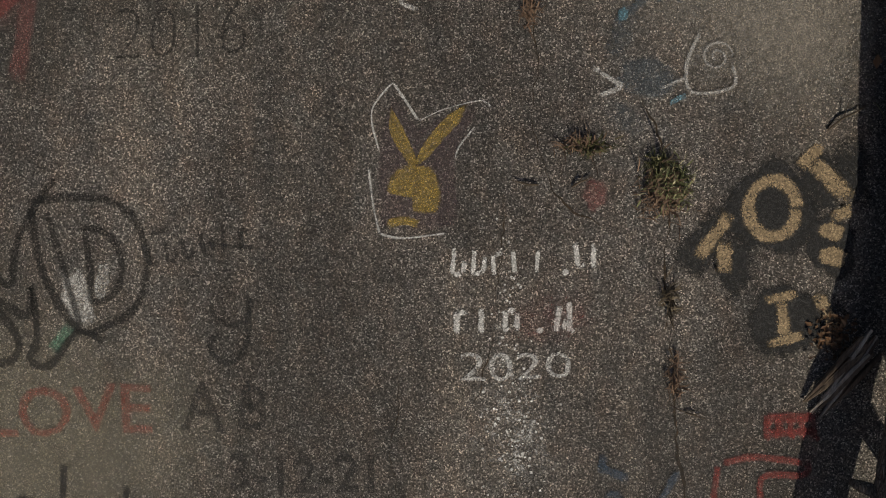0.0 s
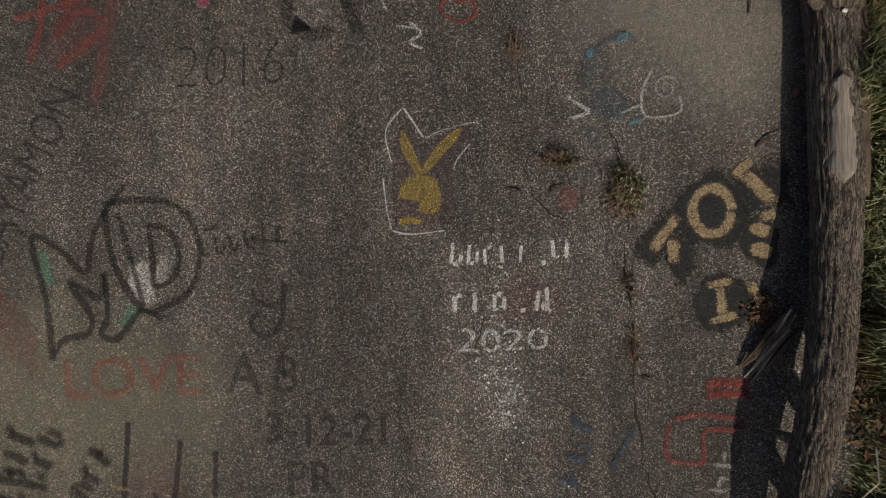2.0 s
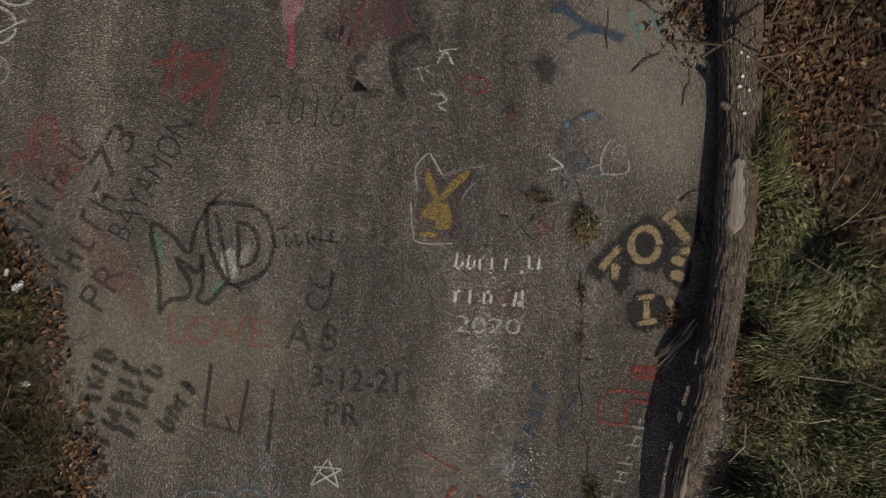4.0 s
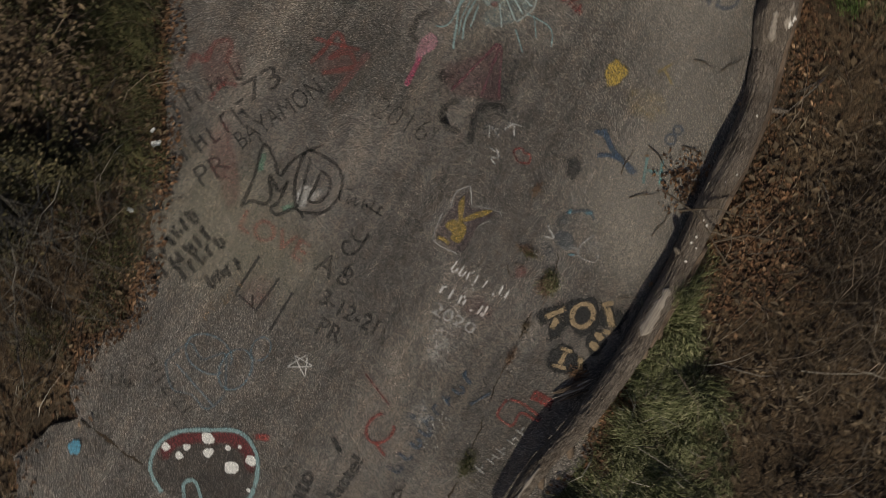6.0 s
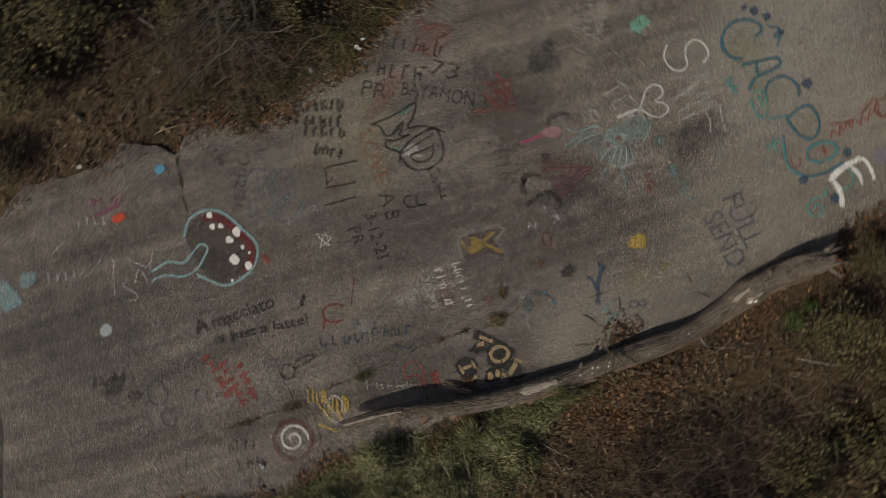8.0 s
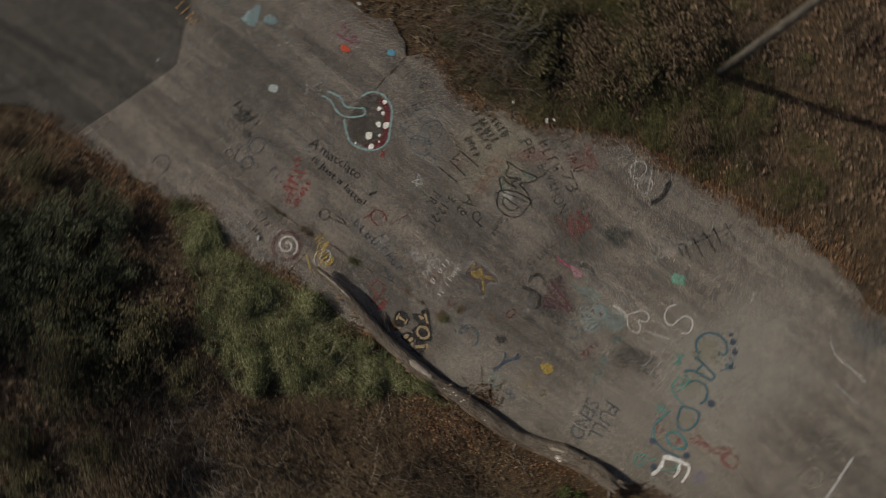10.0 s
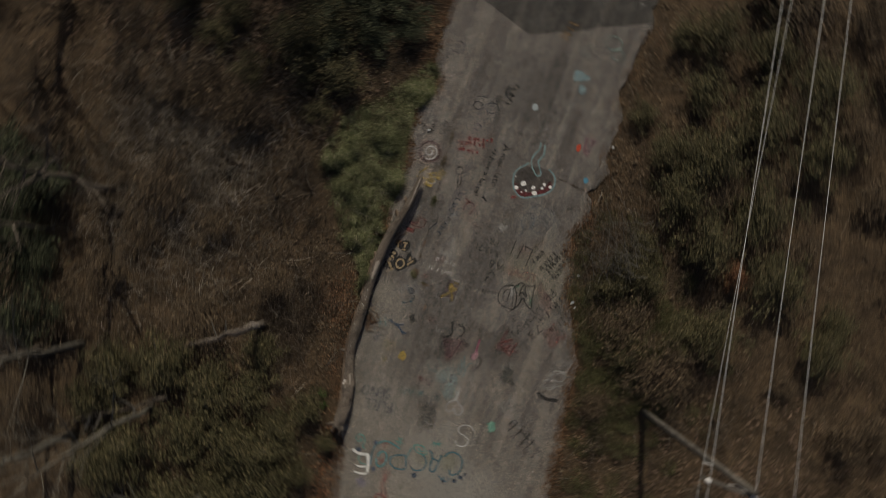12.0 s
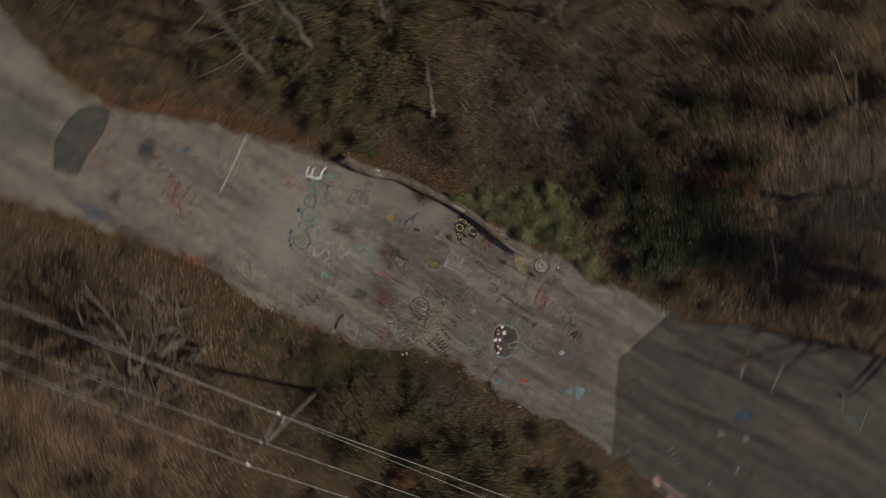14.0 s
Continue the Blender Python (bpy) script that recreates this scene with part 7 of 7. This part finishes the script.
mark("red_smears", "faint red smears across the road", (ROSE, 0.4, bars(-3.4, 15.0, 60, 1.6, 0.7, 4, 0.12, 91) + bars(-4.6, 18.4, 75, 1.5, 0.5, 4, 0.1, 92), "bar"))
mark("stain", "faint greenish dust stain on the road", ((0.13, 0.14, 0.125), 0.45, [blob(-4.6, 23.5, 2.6, 2.8, 12, 0.5, 0.3, soft=True)], "stain"))
mark("stain", "blackish smear along the verge", ((0.05, 0.052, 0.056), 0.45, [blob(-7.0, 15.2, 0.6, 1.6, 10, 0.6, 0.35, soft=True)], "stain"))
mark("chalk_specks", "scatter of white paint specks on asphalt", (WHITE, 0.85, [blob(0.45, -1.25, 0.3, 0.6, 8, 0.2, 0.4, soft=True)], "specks"))
mark("chalk_specks", "scatter of white paint specks on asphalt", (WHITE, 0.85, [blob(0.75, -2.4, 0.2, 0.35, 8, 0.2, 0.4, soft=True)], "specks"))
LAYER[0] = 0.0
mark("stain", "dark tyre streak along the dark asphalt", ((0.028, 0.028, 0.028), 0.6, [blob(2.9, -17.0, 0.28, 6.5, 8, 0.75, 0.2, soft=True)], "stain"))
mark("stain", "dark tyre streak along the dark asphalt", ((0.028, 0.028, 0.028), 0.55, [blob(4.6, -18.5, 0.35, 5.5, 9, 0.75, 0.2, soft=True)], "stain"))
mark("stain", "dark tyre streak along the dark asphalt", ((0.03, 0.03, 0.03), 0.5, [blob(0.3, -17.5, 0.3, 5.0, 8, 0.7, 0.2, soft=True)], "stain"))
mark("stain", "dull greenish dust on the dark asphalt", ((0.1, 0.1, 0.088), 0.45, [blob(5.2, -21.5, 1.0, 4.5, 10, 0.55, 0.3, soft=True)], "stain"))
LAYER[0] = 0.004
mark("pink_splash", "pink paint splash on dark asphalt", ((0.5, 0.3, 0.27), 0.7, [blob(-4.2, -15.8, 0.4, 0.22, 40, 0.9, 0.4), blob(-4.6, -16.8, 0.25, 0.18, 40, 0.7, 0.4)], "splash"))
mark("orange_splash", "orange scrawl on dark asphalt", ((0.3, 0.18, 0.08), 0.55, bars(-0.9, -11.9, 80, 0.9, 0.5, 4, 0.09, 62), "bar"))
mark("grey_scrawl", "pale scrawls on dark asphalt", ((0.3, 0.29, 0.27), 0.45, bars(-2.0, -14.0, 60, 1.0, 0.5, 4, 0.09, 63) + bars(-2.6, -16.5, 60, 1.2, 0.5, 4, 0.09, 64) + bars(0.8, -17.0, 60, 1.2, 0.5, 3, 0.07, 65), "bar"))
mark("blue_smear", "dark blue smear on dark asphalt", ((0.045, 0.075, 0.115), 0.6, [blob(1.2, -18.0, 0.35, 0.75, 60, 0.8, 0.4)], "smear"))
mark("teal_smear", "pale teal streaks on dark asphalt", ((0.15, 0.2, 0.185), 0.5, [blob(4.0, -23.0, 0.35, 0.6, 20, 0.6, 0.4, soft=True), line([(5.2, -22.0), (4.2, -22.4)], 0.15), line([(5.0, -23.6), (3.6, -23.8)], 0.12)], "streak"))

mark("ochre_smear", "dull ochre and rust smears on dark asphalt", ((0.15, 0.095, 0.06), 0.45, [line([(4.60, -16.44), (3.71, -16.66), (2.99, -16.59)], 0.3), line([(4.52, -16.85), (3.71, -17.01)], 0.22), line([(1.83, -16.51), (1.37, -16.55)], 0.25), blob(-0.36, -18.61, 0.5, 0.35, 20, 0.5, 0.4, soft=True), blob(-0.14, -15.90, 0.7, 0.5, 20, 0.45, 0.4, soft=True)], "smear"))
mark("pale_flecks", "scattered pale paint flecks on dark asphalt", ((0.34, 0.33, 0.3), 0.55, [line([(4.89, -18.49), (3.18, -18.65)], 0.09), line([(3.53, -16.73), (2.87, -16.89)], 0.1), blob(-0.20, -17.50, 0.22, 0.35, 0, 0.5, 0.4), blob(0.27, -18.73, 0.2, 0.2, 0, 0.6, 0.4), line([(-1.17, -19.14), (-1.69, -19.21)], 0.14), line([(-1.69, -20.78), (-2.03, -20.75)], 0.1), line([(-2.58, -18.27), (-3.00, -18.23)], 0.08), line([(-1.33, -13.42), (-1.75, -13.37)], 0.06), line([(-3.41, -13.63), (-3.68, -13.57)], 0.1), line([(0.78, -11.29), (0.55, -11.28)], 0.1)], "fleck"))
mark("pink_tail", "curling pink stroke on dark asphalt", ((0.36, 0.24, 0.22), 0.55, [line([(-4.14, -15.43), (-4.02, -15.86), (-4.15, -16.53), (-4.18, -17.17), (-3.94, -17.51)], 0.2)], "stroke"))
mark("red_lettering", "faint red lettering across the road", (RED, 0.36, [line([(-3.28, 14.56), (-4.35, 14.40), (-4.61, 13.98)], 0.12), line([(-3.26, 13.91), (-4.35, 14.05)], 0.1), line([(-3.46, 13.41), (-4.16, 13.46), (-3.91, 13.01)], 0.1), line([(-3.63, 15.12), (-3.58, 14.53)], 0.12), line([(-0.33, 9.77), (-0.31, 9.47), (-0.68, 9.47), (-0.46, 9.09)], 0.09), line([(-0.38, 8.92), (-0.46, 8.37)], 0.08)], "stroke"))
mark("pale_ring", "small pale curl painted on asphalt", ((0.3, 0.28, 0.22), 0.5, [line([(-1.39, 11.44), (-1.21, 11.72), (-1.41, 12.08), (-1.79, 12.00), (-1.76, 11.64)], 0.1)], "stroke"))
mark("blue_dot", "small blue paint blot on asphalt", ((0.07, 0.12, 0.19), 0.6, [blob(-1.79, 15.19, 0.17, 0.25, 0, 0.9)], "blot"))
mark("lavender_dot", "faint lavender smear on asphalt", ((0.22, 0.2, 0.28), 0.5, [blob(0.51, 9.26, 0.3, 0.25, 0, 0.7, soft=True)], "blot"))
mark("pink_scribble", "pale pinkish scribble by the verge", ((0.34, 0.27, 0.25), 0.5, [line([(-1.68, 18.50), (-2.28, 18.44)], 0.18), line([(-1.37, 17.86), (-2.21, 17.89)], 0.2), line([(-1.64, 17.53), (-2.09, 17.50)], 0.2)], "stroke"))
mark("pale_writing", "faint pale writing across the road", (CHALK, 0.35, [line([(-4.03, 11.67), (-4.13, 10.70)], 0.1), line([(-4.72, 11.37), (-4.78, 10.52), (-4.76, 10.22)], 0.12), line([(-4.76, 10.22), (-5.08, 9.78)], 0.08), line([(-4.43, 7.35), (-4.83, 7.22)], 0.08)], "stroke"))
mark("ochre_dot", "small ochre paint dab on asphalt", ((0.3, 0.22, 0.11), 0.5, [blob(-4.54, 13.15, 0.2, 0.15, 0, 0.8)], "dab"))

# white stop line and a tarred repair further up the road
mark("road_line", "worn white painted line across the road", (CHALK, 0.6, [line([(0.7, 12.75), (-0.9, 12.55), (-2.75, 12.38)], 0.13)], "stripe"))
pv = smooth_line([(x, y, 0.006) for x, y in ((-6.3, 20.8), (-4.9, 21.5), (-3.2, 21.45), (-2.4, 21.0), (-1.95, 19.9), (-3.3, 19.5), (-4.9, 19.6), (-5.9, 19.6), (-6.3, 20.8))], 0.2)[:-1]
tagged(mesh_object("road_repair", [Vector((p.x, p.y, z)) for z in (0.012, -0.05) for p in pv], [tuple(range(len(pv)))[::-1]] + [(i, (i + 1) % len(pv), len(pv) + (i + 1) % len(pv), len(pv) + i) for i in range(len(pv))], M_PATCH),
       "dark tarred repair patch in the road", "road patch", kind="structure")


# ---------------------------------------------------------------- cracks and small litter
def crack(pts, width, seed):
    """A ragged dirt-filled crack that runs through pts."""
    rng = random.Random(seed)
    path = smooth_line([(x, y, 0) for x, y in pts], 0.035)
    v, f = [], []
    for i, p in enumerate(path):
        d = (path[min(i + 1, len(path) - 1)] - path[max(i - 1, 0)]).normalized()
        s = Vector((-d.y, d.x, 0))
        j = s * (0.03 * noise.noise((p.x * 14, p.y * 14, seed)) + 0.05 * noise.noise((p.x * 3, p.y * 3, seed)))
        w = 0.55 * width * max(0.08, 0.5 + 1.2 * noise.noise((p.x * 3, p.y * 3, seed + 5)) + rng.uniform(-0.2, 0.2)) * min(1, 6 * min(i, len(path) - 1 - i) / len(path) + 0.15)
        v += [p + j - s * w / 2 + Vector((0, 0, 0.0022)), p + j + s * w / 2 + Vector((0, 0, 0.0022))]
    for i in range(len(path) - 1):
        f.append((2 * i, 2 * i + 1, 2 * i + 3, 2 * i + 2)[::-1])
    return v, f


CRACKS = [([(-0.32, -19.95), (-1.33, -19.90), (-3.41, -19.94), (-4.78, -20.08)], 0.16), ([(0.5, 1.9), (0.59, 1.51), (0.6, 1.14), (0.62, 0.81), (0.7, 0.4), (1.11, 0.1)], 0.02), ([(1.3, 1.05), (1.33, 0.95), (1.44, 0.71), (1.48, 0.38), (1.48, 0.1), (1.49, -0.36)], 0.04),
          ([(1.49, -0.36), (1.53, -0.73), (1.55, -1.23), (1.63, -1.91), (1.77, -2.63)], 0.045), ([(0.41, 0.35), (0.32, -0.31), (0.27, -0.81), (0.1, -1.23)], 0.015), ([(-0.3, -0.7), (-0.41, -1.35), (-0.38, -1.91), (-0.5, -2.6)], 0.012),
          ([(0.3, -4.75), (0.86, -4.55), (1.53, -4.42), (1.94, -4.35)], 0.045), ([(2.05, -7.2), (2.04, -6.4), (2.02, -5.58), (1.93, -4.37), (1.79, -3.16), (1.77, -2.63)], 0.06), ([(1.94, -4.35), (2.26, -4.05), (3.03, -4.07), (3.55, -4.04)], 0.04),
          ([(-4.1, -5.3), (-3.5, -5.36), (-3.0, -5.42), (-2.75, -5.4)], 0.12), ([(-0.97, -5.17), (-0.58, -5.15), (0.3, -4.75)], 0.02), ([(2.93, -7.3), (2.5, -7.05), (2.1, -6.94)], 0.04), ([(3.6, -6.6), (3.1, -6.3), (2.7, -6.3)], 0.02),
          ([(0.5, 1.9), (0.21, 2.35), (0.3, 3.2), (0.1, 4.2)], 0.02), ([(0.2, 2.4), (0.75, 2.7), (0.9, 3.3)], 0.014), ([(1.48, 0.3), (1.8, 0.2), (1.95, 0.05)], 0.012), ([(0.62, 0.7), (0.95, 0.7), (1.05, 0.45)], 0.014), ([(-1.4, -3.3), (-0.9, -3.0), (-0.45, -2.6), (0.1, -2.3)], 0.014)]
net = tagged(new("road_cracks"), "dirt-filled cracks running through the old asphalt", "cracks")
for k, (pts, w) in enumerate(CRACKS):
    v, f = crack(pts, w, k)
    mesh_object("crack", v, f, M_CRACK, net)


def trash(x, y, s, ang, label, z=None):
    bm = bmesh.new()
    bmesh.ops.create_grid(bm, x_segments=5, y_segments=4, size=s)
    for v in bm.verts:
        v.co.y *= 0.6
        q = v.co * (1.6 / s)
        v.co.x += 0.7 * s * noise.noise(q + Vector((x, y, 0)))
        v.co.y += 0.6 * s * noise.noise(q + Vector((y, x, 4)))
        v.co.z = 0.8 * s * (1 + noise.noise(q * 1.6 + Vector((x, y, 0)))) + 0.1 * s
    bmesh.ops.solidify(bm, geom=bm.faces[:], thickness=0.004)
    me = bpy.data.meshes.new("crumpled_litter")
    bm.to_mesh(me)
    bm.free()
    me.materials.append(M_TRASH)
    ob = new("crumpled_litter", me)
    ob.matrix_basis = pose(x, y, max(ground_height(x, y), 0.0) if z is None else z, 0, 0, ang)
    return tagged(ob, label, "litter")


trash(3.02, -5.45, 0.06, 20, "small white scrap of litter on asphalt")
trash(-4.46, -7.44, 0.055, 70, "small white scrap of litter on the verge")
trash(-5.09, -0.76, 0.07, 35, "crumpled white wrapper on the verge leaves")
trash(-5.25, -0.6, 0.04, 75, "small white scrap on the verge leaves")
trash(5.9, -14.0, 0.055, 50, "pale scrap of litter among dead leaves")
trash(5.5, -13.5, 0.045, 10, "pale scrap of litter among dead leaves")
trash(9.3, 1.1, 0.05, 30, "pale scrap of litter among brambles", 0.45)
trash(7.6, -7.3, 0.05, 80, "pale scrap of litter among shrubs", 0.4)
trash(-4.95, -1.9, 0.05, 15, "small white scrap at the pavement edge")


def twig(x, y, ang, ln, label="thin dead twig lying on asphalt"):
    v, f = [], []
    rng = random.Random(int(x * 100 + y * 10))
    tube(v, f, [(0, 0, 0.012), (ln * 0.35, 0.03 * ln, 0.03), (ln * 0.7, -0.04 * ln, 0.02), (ln, rng.uniform(-0.1, 0.1) * ln, 0.03)], [0.008, 0.007, 0.005, 0.003], 5)
    tube(v, f, [(ln * 0.4, 0.02 * ln, 0.025), (ln * 0.65, 0.25 * ln, 0.05)], [0.005, 0.002], 4)
    ob = mesh_object("twig", v, f, M_TWIG, at=(x, y, 0.0))
    ob.rotation_euler.z = radians(ang)
    tagged(ob, label, "twig", "dead twigs")


for x, y, a, ln in ((1.75, 3.05, -20, 0.6), (1.9, 2.2, 40, 0.5), (1.6, 2.45, 95, 0.45), (2.2, 3.3, 5, 0.5), (0.62, 0.42, 175, 0.18), (0.85, 0.4, 30, 0.15), (1.7, 4.55, 10, 0.35), (1.6, -1.15, -15, 0.14), (2.55, 0.75, 35, 0.3), (2.5, 1.85, 80, 0.4), (2.15, 4.6, 60, 0.4)):
    twig(x, y, a, ln)
for x, y, a, ln in ((2.3, 2.5, -25, 1.5), (2.6, 2.35, 20, 1.2), (3.3, 2.2, 30, 1.0)):
    v, f = [], []
    tube(v, f, [(0, 0, 0.25), (ln * 0.35, 0.1, 0.6), (ln * 0.7, 0.02, 0.62), (ln, 0.1, 0.3)], [0.016, 0.013, 0.01, 0.005], 6)
    tube(v, f, [(ln * 0.5, 0.06, 0.6), (ln * 0.8, 0.4, 0.65)], [0.009, 0.003], 5)
    tube(v, f, [(ln * 0.3, 0.08, 0.55), (ln * 0.5, -0.3, 0.6)], [0.008, 0.003], 5)
    ob = mesh_object("dead_branch", v, f, M_TWIG, at=(x, y, 0.0))
    ob.rotation_euler.z = radians(a)
    tagged(ob, "bare brown branch lying over the log", "branch")
